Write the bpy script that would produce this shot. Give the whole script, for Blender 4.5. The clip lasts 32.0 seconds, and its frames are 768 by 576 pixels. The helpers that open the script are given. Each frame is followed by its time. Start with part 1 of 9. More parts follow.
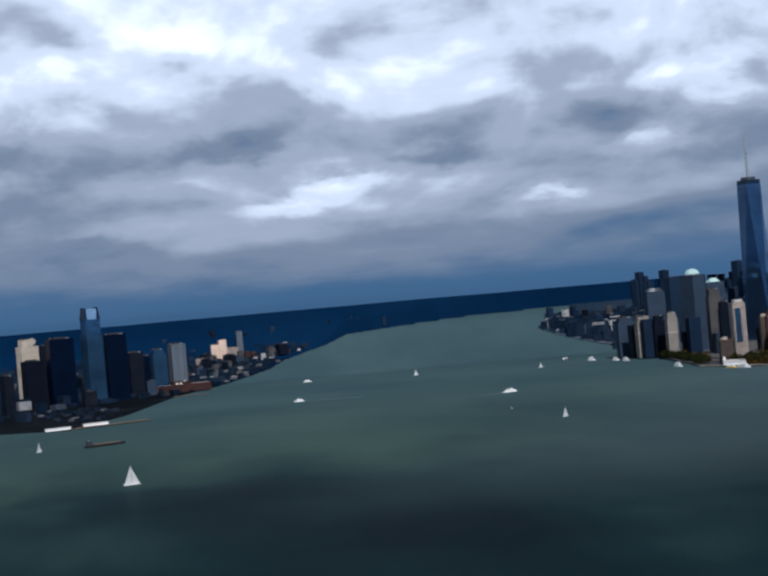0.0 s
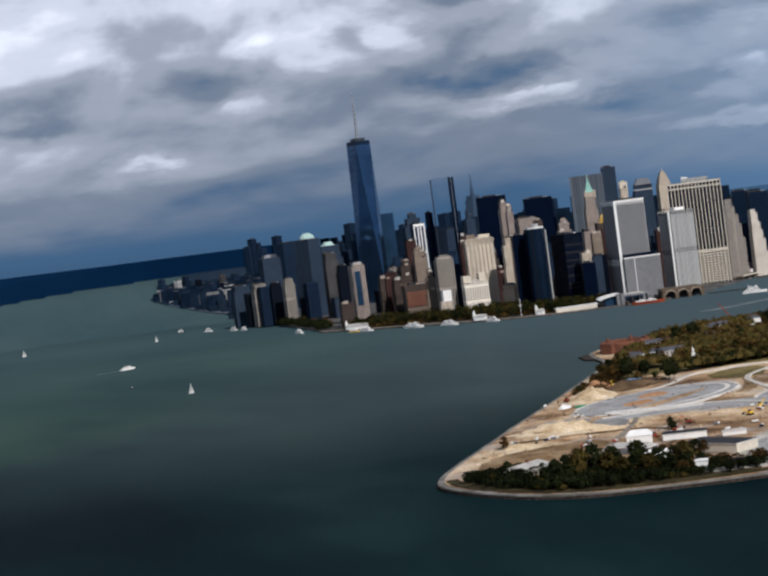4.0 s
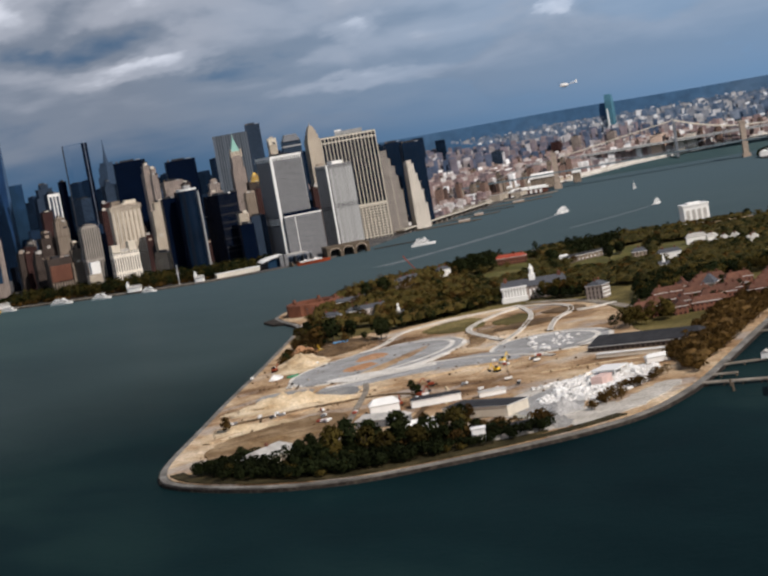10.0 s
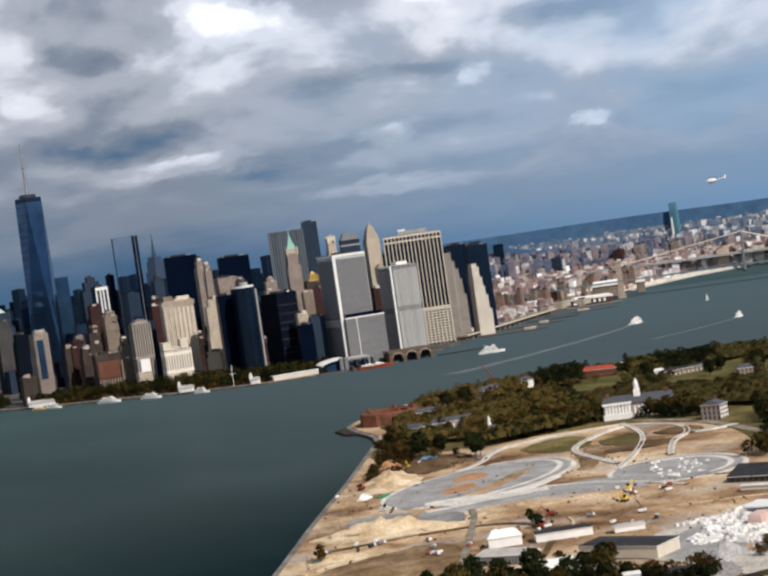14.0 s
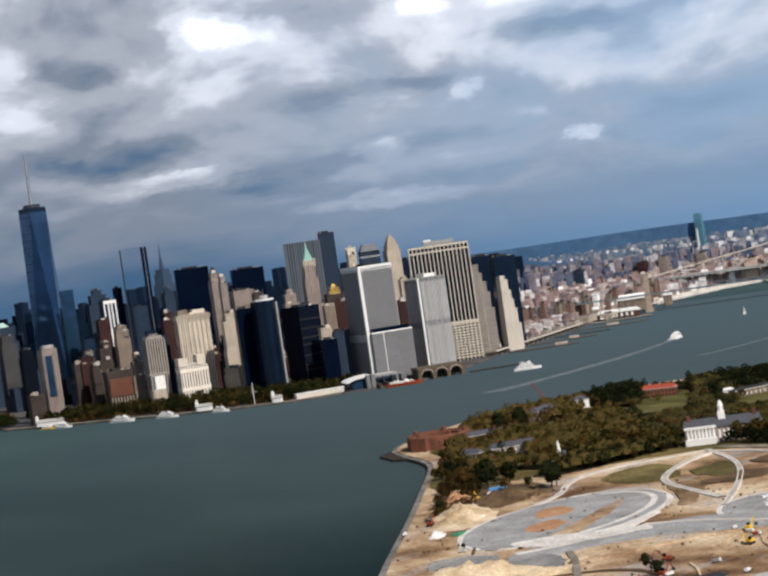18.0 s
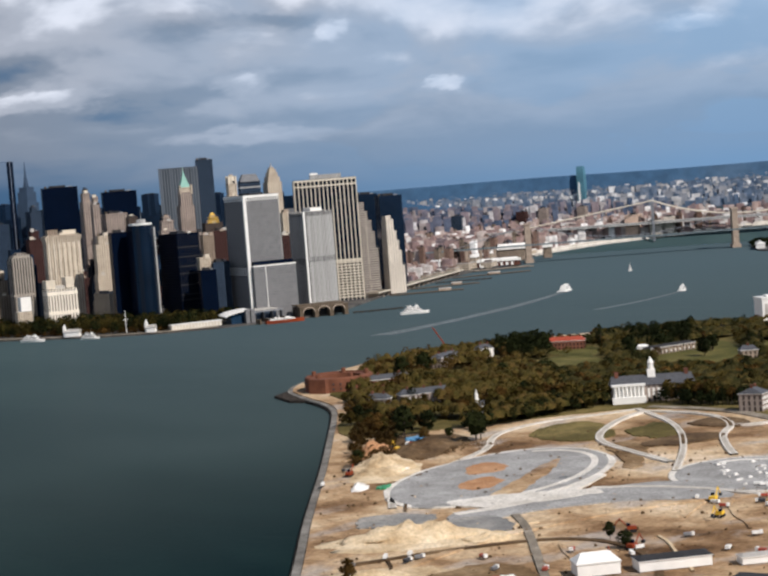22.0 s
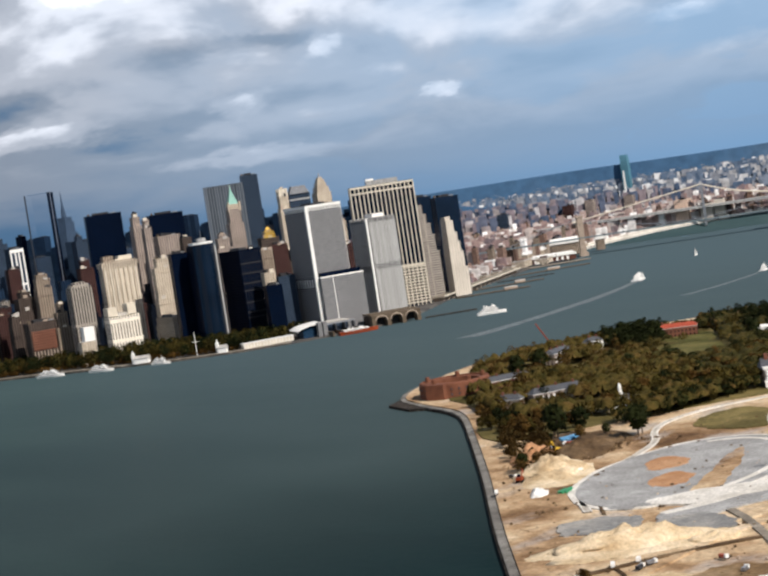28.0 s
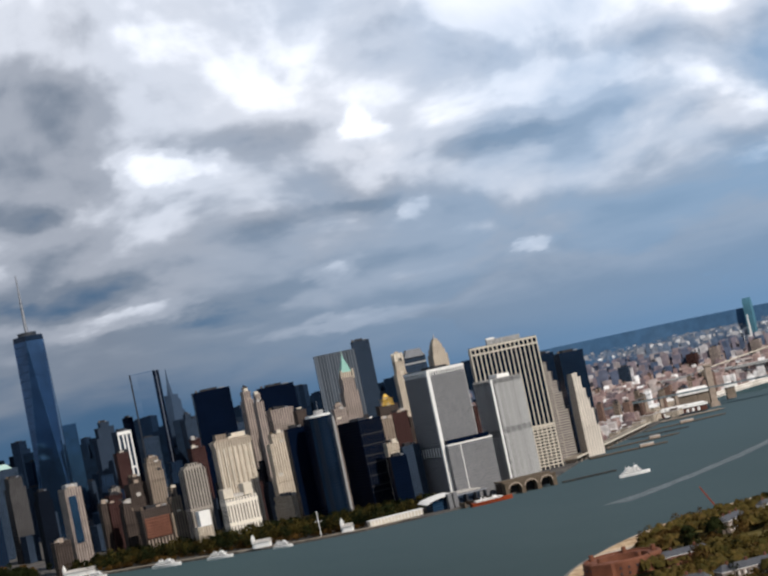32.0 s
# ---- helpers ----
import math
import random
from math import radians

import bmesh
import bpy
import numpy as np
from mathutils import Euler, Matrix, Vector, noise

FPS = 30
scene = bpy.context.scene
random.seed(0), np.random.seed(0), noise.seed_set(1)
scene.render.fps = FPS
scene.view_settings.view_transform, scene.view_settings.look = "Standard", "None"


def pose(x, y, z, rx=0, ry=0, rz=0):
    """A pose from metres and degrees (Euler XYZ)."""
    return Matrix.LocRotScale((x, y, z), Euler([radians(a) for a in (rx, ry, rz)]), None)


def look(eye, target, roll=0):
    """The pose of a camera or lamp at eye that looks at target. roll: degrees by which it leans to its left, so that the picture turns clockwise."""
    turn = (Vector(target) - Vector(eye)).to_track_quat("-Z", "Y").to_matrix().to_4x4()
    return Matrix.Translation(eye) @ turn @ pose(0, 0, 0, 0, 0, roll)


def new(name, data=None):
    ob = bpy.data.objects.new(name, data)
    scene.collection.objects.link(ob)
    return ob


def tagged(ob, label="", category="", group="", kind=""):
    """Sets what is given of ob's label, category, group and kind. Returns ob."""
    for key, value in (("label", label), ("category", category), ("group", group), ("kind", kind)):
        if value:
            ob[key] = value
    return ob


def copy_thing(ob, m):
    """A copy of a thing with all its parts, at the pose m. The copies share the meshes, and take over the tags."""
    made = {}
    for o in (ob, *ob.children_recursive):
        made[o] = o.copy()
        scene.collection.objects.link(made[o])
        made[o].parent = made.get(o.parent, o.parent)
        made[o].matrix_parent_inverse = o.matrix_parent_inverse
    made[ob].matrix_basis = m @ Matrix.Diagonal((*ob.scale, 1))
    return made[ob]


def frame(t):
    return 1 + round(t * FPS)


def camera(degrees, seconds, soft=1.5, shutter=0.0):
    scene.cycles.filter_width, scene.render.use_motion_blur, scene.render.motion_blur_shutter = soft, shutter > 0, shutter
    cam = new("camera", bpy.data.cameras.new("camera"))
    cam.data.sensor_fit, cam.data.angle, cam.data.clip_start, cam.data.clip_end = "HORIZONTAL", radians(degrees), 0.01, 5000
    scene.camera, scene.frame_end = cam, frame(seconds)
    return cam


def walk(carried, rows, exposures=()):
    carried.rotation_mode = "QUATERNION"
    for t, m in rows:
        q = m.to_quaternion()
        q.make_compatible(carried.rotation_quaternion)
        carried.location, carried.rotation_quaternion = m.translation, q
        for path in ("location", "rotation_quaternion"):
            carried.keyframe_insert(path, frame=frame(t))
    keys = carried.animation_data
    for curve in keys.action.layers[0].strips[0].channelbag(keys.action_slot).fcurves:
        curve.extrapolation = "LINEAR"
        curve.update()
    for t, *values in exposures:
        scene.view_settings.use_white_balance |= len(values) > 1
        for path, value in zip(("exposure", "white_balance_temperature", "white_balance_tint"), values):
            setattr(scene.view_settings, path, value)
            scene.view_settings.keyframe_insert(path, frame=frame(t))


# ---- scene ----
cam = camera(24.827, 32.0, soft=2.6)

# time, east, north, height, heading, pitch, lean
PATH = [
    (0, -1423.3, -2861.2, 198.9, 8.445, 0.325, -5.038),
    (0.5, -1421.7, -2842.0, 199.4, 8.245, 0.405, -5.138),
    (1, -1420.2, -2822.7, 199.8, 8.079, 0.444, -5.338),
    (1.5, -1418.7, -2803.5, 200.0, 7.932, 0.403, -5.609),
    (2, -1417.2, -2784.2, 200.2, 8.423, 0.229, -5.895),
    (2.5, -1415.7, -2765.0, 200.1, 10.383, -0.139, -6.205),
    (3, -1414.0, -2745.8, 199.8, 13.734, -0.719, -6.926),
    (3.5, -1411.8, -2726.6, 199.3, 17.479, -1.390, -7.274),
    (4, -1409.2, -2707.5, 198.3, 21.238, -2.035, -7.365),
    (4.5, -1406.6, -2688.4, 196.8, 24.991, -2.706, -7.651),
    (6.5, -1399.2, -2611.8, 189.3, 33.583, -4.297, -8.361),
    (7, -1396.4, -2593.2, 188.5, 33.469, -4.421, -9.013),
    (7.5, -1393.3, -2575.1, 188.7, 33.343, -4.582, -9.656),
    (8, -1390.5, -2557.7, 189.1, 33.229, -4.771, -10.392),
    (8.5, -1388.2, -2541.0, 189.7, 33.189, -4.928, -10.756),
    (9, -1386.1, -2524.7, 190.0, 33.253, -4.993, -10.682),
    (9.5, -1383.9, -2508.5, 189.5, 33.374, -4.960, -10.468),
    (10, -1381.4, -2492.1, 187.4, 33.484, -4.854, -10.008),
    (10.5, -1378.4, -2475.0, 185.0, 33.592, -4.747, -9.505),
    (11, -1374.8, -2456.8, 183.3, 33.717, -4.664, -9.094),
    (11.5, -1370.5, -2438.0, 182.8, 33.854, -4.593, -8.609),
    (12, -1365.5, -2419.3, 183.9, 33.890, -3.993, -8.072),
    (12.5, -1360.6, -2400.6, 185.3, 33.890, -3.122, -7.798),
    (13, -1356.4, -2381.7, 186.9, 33.740, -2.302, -7.562),
    (13.5, -1352.6, -2362.7, 188.4, 33.432, -1.691, -7.776),
    (14, -1348.8, -2343.8, 189.9, 33.017, -1.328, -8.227),
    (14.5, -1344.9, -2324.9, 191.4, 32.536, -1.189, -8.703),
    (16.5, -1327.9, -2249.1, 194.8, 32.485, -0.763, -8.275),
    (17, -1323.6, -2230.3, 194.4, 33.074, -0.585, -7.546),
    (17.5, -1319.6, -2211.4, 193.4, 33.516, -0.469, -7.147),
    (18, -1315.8, -2192.5, 192.7, 33.311, -0.899, -8.210),
    (18.5, -1311.9, -2174.0, 192.0, 32.703, -1.917, -10.147),
    (19, -1308.0, -2156.9, 190.4, 32.018, -2.912, -12.141),
    (19.5, -1304.2, -2141.0, 188.5, 31.457, -3.710, -13.396),
    (20, -1300.8, -2125.8, 187.3, 31.871, -4.348, -13.140),
    (20.5, -1297.9, -2111.1, 186.5, 33.513, -4.659, -11.461),
    (21, -1296.0, -2096.8, 186.1, 35.551, -4.553, -8.982),
    (21.5, -1295.2, -2082.7, 186.6, 37.366, -4.093, -6.674),
    (22, -1295.4, -2069.8, 187.0, 37.991, -3.341, -4.458),
    (22.5, -1296.2, -2058.5, 186.8, 37.283, -2.867, -3.704),
    (23, -1298.0, -2048.5, 186.5, 36.007, -2.835, -3.965),
    (23.5, -1300.5, -2039.7, 185.7, 34.542, -3.116, -5.550),
    (24, -1303.6, -2031.8, 184.4, 33.125, -3.677, -8.005),
    (24.5, -1307.0, -2024.4, 183.8, 32.530, -4.439, -10.595),
    (26.5, -1321.0, -1995.3, 183.8, 35.658, -5.220, -11.105),
    (27, -1322.8, -1985.8, 184.2, 36.723, -4.523, -10.214),
    (27.5, -1322.7, -1973.7, 184.4, 37.406, -3.768, -9.278),
    (28, -1320.5, -1959.2, 184.2, 37.644, -2.948, -8.681),
    (28.5, -1316.5, -1942.5, 184.1, 37.608, -2.099, -8.396),
    (29, -1311.4, -1924.2, 184.3, 37.512, -1.227, -8.294),
    (29.5, -1305.6, -1905.8, 185.3, 37.373, -0.348, -8.285),
    (30, -1298.7, -1887.7, 186.5, 37.161, 0.461, -8.513),
    (30.5, -1290.3, -1870.4, 187.9, 36.795, 1.192, -8.976),
    (31, -1280.5, -1853.8, 189.7, 36.356, 1.918, -9.868),
    (31.5, -1270.6, -1837.3, 191.6, 35.897, 2.537, -11.031),
    (32, -1260.7, -1820.8, 193.7, 35.437, 2.806, -11.865),
]


def aim(x, y, z, az, el, lean):
    a, e = radians(az), radians(el)
    way = Vector((math.sin(a) * math.cos(e), math.cos(a) * math.cos(e), math.sin(e)))
    eye = Vector((x, y, z))
    return look(eye, eye + way * 1000, lean)


walk(cam, [(r[0], aim(*r[1:])) for r in PATH],
     exposures=[(0, -0.2, 5400, 12), (2, -0.2, 5400, 12), (4, -0.32, 5750, 13), (5.5, -0.32, 6000, 14), (9, -0.32, 6050, 14), (12.5, -0.12, 6150, 13), (18, -0.12, 6050, 13), (20, 0.06, 6050, 13), (22, -0.08, 6050, 13), (24, 0.06, 6050, 13), (26, 0.10, 6300, 12), (28, 0.10, 6150, 12), (30, 0.04, 6000, 12), (32, -0.22, 6050, 12)])

# ---- sky and sun ----
SUN_AZ, SUN_EL = 176.0, 42.0
world = bpy.data.worlds.new("world")
scene.world = world
world.use_nodes = True
wn, wl = world.node_tree.nodes, world.node_tree.links
wn.clear()


def wnode(kind, **inputs):
    n = wn.new(kind)
    for k, v in inputs.items():
        n.inputs[int(k[1:]) if k[0] == "i" and k[1:].isdigit() else k].default_value = v
    return n


def wmath(op, a, b=0.0, c=None, clamp=False):
    n = wn.new("ShaderNodeMath")
    n.operation, n.use_clamp = op, clamp
    for i, v in enumerate((a, b, c)):
        if v is None:
            continue
        if isinstance(v, (int, float)):
            n.inputs[i].default_value = v
        else:
            wl.new(v, n.inputs[i])
    return n.outputs[0]


def wmix(f, a, b):
    n = wn.new("ShaderNodeMix")
    n.data_type = "RGBA"
    for i, v in ((0, f), (6, a), (7, b)):
        if isinstance(v, (int, float)) or isinstance(v, tuple):
            n.inputs[i].default_value = v if i == 0 else (*v, 1)
        else:
            wl.new(v, n.inputs[i])
    return n.outputs[2]


def wramp(f, *stops):
    n = wn.new("ShaderNodeValToRGB")
    n.color_ramp.interpolation = "EASE"
    for i, (p, c) in enumerate(stops):
        e = n.color_ramp.elements[i] if i < 2 else n.color_ramp.elements.new(p)
        e.position, e.color = p, (*c, 1)
    wl.new(f, n.inputs[0])
    return n.outputs[0]


sky = wn.new("ShaderNodeTexSky")
sky.sky_type, sky.sun_disc = "NISHITA", False
sky.sun_elevation, sky.sun_rotation = radians(SUN_EL), radians(SUN_AZ)
sky.air_density, sky.dust_density, sky.ozone_density = 1.2, 1.5, 2.0
coord = wn.new("ShaderNodeTexCoord")
sep = wn.new("ShaderNodeSeparateXYZ")
wl.new(coord.outputs["Generated"], sep.inputs[0])
up = wmath("MAXIMUM", sep.outputs[2], 0.0)
# the cloud deck: drawn out flat towards the horizon, rounder overhead
lift = wmath("MULTIPLY", wmath("LOGARITHM", wmath("ADD", wmath("DIVIDE", up, 0.07), 1.0), math.e), 0.34)
com = wn.new("ShaderNodeCombineXYZ")
wl.new(sep.outputs[0], com.inputs[0])
wl.new(sep.outputs[1], com.inputs[1])
wl.new(lift, com.inputs[2])


def cloud(scale, detail, rough, dist, shift):
    mp = wn.new("ShaderNodeMapping")
    mp.inputs["Location"].default_value = shift
    wl.new(com.outputs[0], mp.inputs[0])
    n = wnode("ShaderNodeTexNoise", Scale=scale, Detail=detail, Roughness=rough, Distortion=dist)
    wl.new(mp.outputs[0], n.inputs["Vector"])
    return n.outputs[0]


# heaps and dark undersides that stand in the sky: bearing, height, half-width, half-height (degrees) and weight
BRIGHT = [
    (29.1, 8.0, 1.7, 0.65, 0.34), (42.8, 8.0, 2.2, 0.9, 0.34), (41.6, 10.4, 3.2, 1.5, 0.28), (28.9, 11.9, 2.4, 0.8, 0.10), (32.3, 10.3, 1.4, 1.0, 0.08),
    (35.8, 7.9, 0.9, 0.8, 0.20), (37.0, 5.1, 0.9, 0.5, 0.26), (34.0, 1.9, 3.0, 0.33, 0.20), (40.6, 2.95, 0.8, 0.24, 0.24), (33.6, 3.65, 0.9, 0.28, 0.18),
    (26.8, 3.4, 2.4, 0.38, 0.24), (48.2, 4.4, 0.9, 0.40, 0.30), (22.8, 5.6, 1.3, 0.7, 0.17), (5.3, 3.15, 1.6, 0.42, 0.22), (7.1, 3.6, 1.4, 0.40, 0.20),
    (14.0, 2.87, 1.2, 0.42, 0.20), (19.1, 6.0, 1.8, 0.9, 0.26), (17.5, 4.2, 1.4, 0.45, 0.16), (1.3, 7.9, 3.6, 1.2, 0.22), (9.2, 6.6, 3.6, 1.0, 0.16)]
DARK = [
    (41.0, 6.65, 1.9, 0.42, -0.26), (25.0, 9.8, 2.6, 2.2, -0.22), (30.4, 3.0, 2.0, 0.35, -0.12), (33.8, 5.75, 2.4, 0.42, -0.18), (24.3, 7.4, 1.6, 0.6, -0.20),
    (6.0, 2.2, 9.0, 1.9, 0.17), (4.0, 5.3, 1.7, 0.55, -0.18), (-1.5, 2.3, 2.4, 0.5, -0.12), (15.5, 4.95, 1.6, 0.45, -0.06), (25.5, 4.5, 2.4, 0.5, -0.18), (10.5, 4.6, 1.6, 0.4, -0.12)]
broad = cloud(4.2, 3, 0.5, 0.1, (1.3, 0.2, 0.7))
puff = cloud(11.0, 5, 0.46, 0.25, (4.1, 2.2, 0.1))
above = cloud(11.0, 5, 0.46, 0.25, (4.1, 2.2, 0.128))
fleck = cloud(44.0, 5, 0.6, 0.2, (0.4, 7.2, 0.3))
layer = wnode("ShaderNodeTexNoise", Scale=3.0, Detail=5.0, Roughness=0.55, Distortion=0.2)
flat = wn.new("ShaderNodeMapping")
flat.inputs["Scale"].default_value = (1.0, 1.0, 6.0)
wl.new(com.outputs[0], flat.inputs[0])
wl.new(flat.outputs[0], layer.inputs["Vector"])


def wvec(op, a, b):
    n = wn.new("ShaderNodeVectorMath")
    n.operation = op
    for k, v in enumerate((a, b)):
        if isinstance(v, tuple):
            n.inputs[k].default_value = v
        else:
            wl.new(v, n.inputs[k])
    return n


# bearing and height of each sight line, frayed by noise
ragged_sky = wnode("ShaderNodeTexNoise", Scale=22.0, Detail=4.0, Roughness=0.55, Distortion=0.2)
wl.new(com.outputs[0], ragged_sky.inputs["Vector"])
polar = wn.new("ShaderNodeCombineXYZ")
wl.new(wmath("MULTIPLY", wmath("ARCTAN2", sep.outputs[0], sep.outputs[1]), 57.29578), polar.inputs[0])
wl.new(wmath("MULTIPLY", wmath("ARCSINE", sep.outputs[2]), 57.29578), polar.inputs[1])
fray = wvec("MULTIPLY", wvec("SUBTRACT", ragged_sky.outputs["Color"], (0.5, 0.5, 0.5)).outputs[0], (3.4, 1.5, 0.0))
polar = wvec("ADD", polar.outputs[0], fray.outputs[0]).outputs[0]
masses = 0.0
for az_, el_, wide_, tall_, weight_ in BRIGHT + DARK:
    off = wvec("MULTIPLY", wvec("SUBTRACT", polar, (az_, el_, 0.0)).outputs[0], (1 / wide_, 1 / tall_, 0.0)).outputs[0]
    near_ = wvec("DOT_PRODUCT", off, off).outputs["Value"]
    fall = wmath("POWER", 0.36788, wmath("POWER", near_, 1.6))
    if weight_ > 0:
        # lit from above, darker below
        fall = wmath("MULTIPLY", fall, wmath("MULTIPLY_ADD", wvec("DOT_PRODUCT", off, (0.0, 1.0, 0.0)).outputs["Value"], 0.75, 0.75))
    masses = wmath("MULTIPLY_ADD", fall, weight_ * 1.3, masses)
# flat grey layers low down, rounder lit heaps higher up; an unseen dark deck overhead, added to cut fill light
calm = wmath("MULTIPLY", lift, 3.0, clamp=True)
heaps = wmath("ADD", wmath("MULTIPLY", wmath("SUBTRACT", puff, 0.5), 0.18), wmath("MULTIPLY", wmath("SUBTRACT", puff, above), 1.1))
heaps = wmath("ADD", heaps, wmath("MULTIPLY", wmath("SUBTRACT", fleck, 0.5), 0.08))
layers = wmath("ADD", wmath("MULTIPLY", wmath("SUBTRACT", broad, 0.5), 0.26), wmath("MULTIPLY", wmath("SUBTRACT", layer.outputs[0], 0.5), 0.26))
glow = wmath("ADD", wmath("MULTIPLY", lift, 1.50), wmath("MULTIPLY", wmath("ADD", layers, heaps), calm))
glow = wmath("ADD", glow, masses)
overhead_cut = wmath("MULTIPLY", wmath("MAXIMUM", wmath("SUBTRACT", up, 0.22), 0.0), 3.0)
east = wmath("MULTIPLY", wmath("SUBTRACT", sep.outputs[0], 0.44), 3.2, clamp=True)
west = wmath("MULTIPLY", wmath("SUBTRACT", 0.36, sep.outputs[0]), 3.0, clamp=True)
west = wmath("MULTIPLY", wmath("MULTIPLY", west, wmath("MULTIPLY", sep.outputs[1], 2.0, clamp=True)), wmath("SUBTRACT", 1.0, wmath("MULTIPLY", up, 11.0), clamp=True))
glow = wmath("SUBTRACT", glow, wmath("MULTIPLY", west, 0.03))
glow = wmath("SUBTRACT", wmath("ADD", wmath("ADD", glow, wmath("MULTIPLY", east, 0.16)), 0.12), overhead_cut)
cloud_col = wramp(glow, (0.0, (0.040, 0.086, 0.155)), (1.0, (1.30, 1.30, 1.30)), (0.14, (0.078, 0.155, 0.255)), (0.36, (0.244, 0.286, 0.342)), (0.58, (0.455, 0.483, 0.525)), (0.80, (0.86, 0.88, 0.91)))
nish = wn.new("ShaderNodeMix")
nish.data_type, nish.blend_type = "RGBA", "MULTIPLY"
nish.inputs[0].default_value = 1.0
wl.new(sky.outputs[0], nish.inputs[6])
nish.inputs[7].default_value = (0.075, 0.075, 0.075, 1)
clear = wmix(0.25, wmix(wmath("MULTIPLY", up, 5.0, clamp=True), (0.225, 0.435, 0.70), (0.36, 0.53, 0.74)), nish.outputs[2])
# the deck breaks up to the east
gap = wmath("MULTIPLY", wmath("SUBTRACT", 0.62, wmath("ADD", wmath("MULTIPLY", puff, 0.6), wmath("MULTIPLY", broad, 0.4))), 6.0, clamp=True)
near = wmath("SUBTRACT", 1.0, wmath("MULTIPLY", up, 8.0), clamp=True)
seen = wmix(wmath("MULTIPLY", wmath("MULTIPLY", east, wmath("MAXIMUM", gap, near)), 0.85), cloud_col, clear)
bg = wnode("ShaderNodeBackground", Strength=1.0)
wl.new(seen, bg.inputs[0])
wout = wn.new("ShaderNodeOutputWorld")
wl.new(bg.outputs[0], wout.inputs[0])

lamp = bpy.data.lights.new("sun", "SUN")
lamp.energy, lamp.angle, lamp.color = 5.0, radians(0.53), (1.0, 0.90, 0.76)
sun = new("sun", lamp)
a, e = radians(SUN_AZ), radians(SUN_EL)
sun.matrix_world = look((500 * math.sin(a), 500 * math.cos(a), 900), (0, 0, 900 - 500 * math.tan(e)))

# ---- materials ----


class Graph:
    """A node material, with short ways to add and join nodes."""

    def __init__(self, name):
        self.mat = bpy.data.materials.new(name)
        self.mat.use_nodes = True
        self.n, self.l = self.mat.node_tree.nodes, self.mat.node_tree.links
        self.p = self.n["Principled BSDF"]
        self.tc = self.n.new("ShaderNodeTexCoord")

    def put(self, v, socket):
        if isinstance(v, (int, float)):
            socket.default_value = v
        elif isinstance(v, tuple):
            socket.default_value = (*v, 1) if len(v) == 3 and socket.type == "RGBA" else v
        else:
            self.l.new(v, socket)

    def math(self, op, a, b=0.0, clamp=False):
        n = self.n.new("ShaderNodeMath")
        n.operation, n.use_clamp = op, clamp
        self.put(a, n.inputs[0]), self.put(b, n.inputs[1])
        return n.outputs[0]

    def mix(self, f, a, b, blend="MIX"):
        n = self.n.new("ShaderNodeMix")
        n.data_type, n.blend_type = "RGBA", blend
        self.put(f, n.inputs[0]), self.put(a, n.inputs[6]), self.put(b, n.inputs[7])
        return n.outputs[2]

    def noise(self, scale, detail=4.0, rough=0.55, world=False, stretch=None):
        v = self.n.new("ShaderNodeNewGeometry").outputs["Position"] if world else self.tc.outputs["Object"]
        if stretch:
            mp = self.n.new("ShaderNodeMapping")
            mp.inputs["Scale"].default_value = stretch
            self.l.new(v, mp.inputs[0])
            v = mp.outputs[0]
        n = self.n.new("ShaderNodeTexNoise")
        self.l.new(v, n.inputs["Vector"])
        n.inputs["Scale"].default_value, n.inputs["Detail"].default_value, n.inputs["Roughness"].default_value = scale, detail, rough
        return n.outputs[0]

    def ramp(self, f, *stops):
        n = self.n.new("ShaderNodeValToRGB")
        for i, (p, c) in enumerate(stops):
            e = n.color_ramp.elements[i] if i < 2 else n.color_ramp.elements.new(p)
            e.position, e.color = p, (*c, 1)
        self.put(f, n.inputs[0])
        return n.outputs[0]

    def bump(self, h, strength=0.4, dist=0.3):
        n = self.n.new("ShaderNodeBump")
        n.inputs["Strength"].default_value, n.inputs["Distance"].default_value = strength, dist
        self.put(h, n.inputs["Height"])
        self.l.new(n.outputs[0], self.p.inputs["Normal"])

    def rand(self):
        return self.n.new("ShaderNodeObjectInfo").outputs["Random"]

    def island(self):
        return self.n.new("ShaderNodeNewGeometry").outputs["Random Per Island"]

    def set(self, col=None, rough=None, metal=None, spec=None):
        for v, k in ((col, "Base Color"), (rough, "Roughness"), (metal, "Metallic"), (spec, "Specular IOR Level")):
            if v is not None:
                self.put(v, self.p.inputs[k])
        return self.mat


def tone(c, k):
    return tuple(min(1.0, x * k) for x in c)


def plain(name, c, rough=0.7, metal=0.0, vary=0.25, scale=0.15, per=""):
    g = Graph(name)
    n = g.math("ADD", g.math("MULTIPLY", g.noise(scale), 0.7), g.math("MULTIPLY", g.noise(scale * 9, 3), 0.3))
    col = g.ramp(n, (0.3, tone(c, 1 - vary)), (0.7, tone(c, 1 + vary)))
    if per:
        r = g.rand() if per == "object" else g.island()
        col = g.mix(1.0, col, g.ramp(r, (0.0, (0.7, 0.7, 0.72)), (1.0, (1.25, 1.2, 1.15))), "MULTIPLY")
    g.bump(g.noise(scale * 14, 3), 0.25, 0.1)
    return g.set(col, rough, metal, None if metal else 0.2)


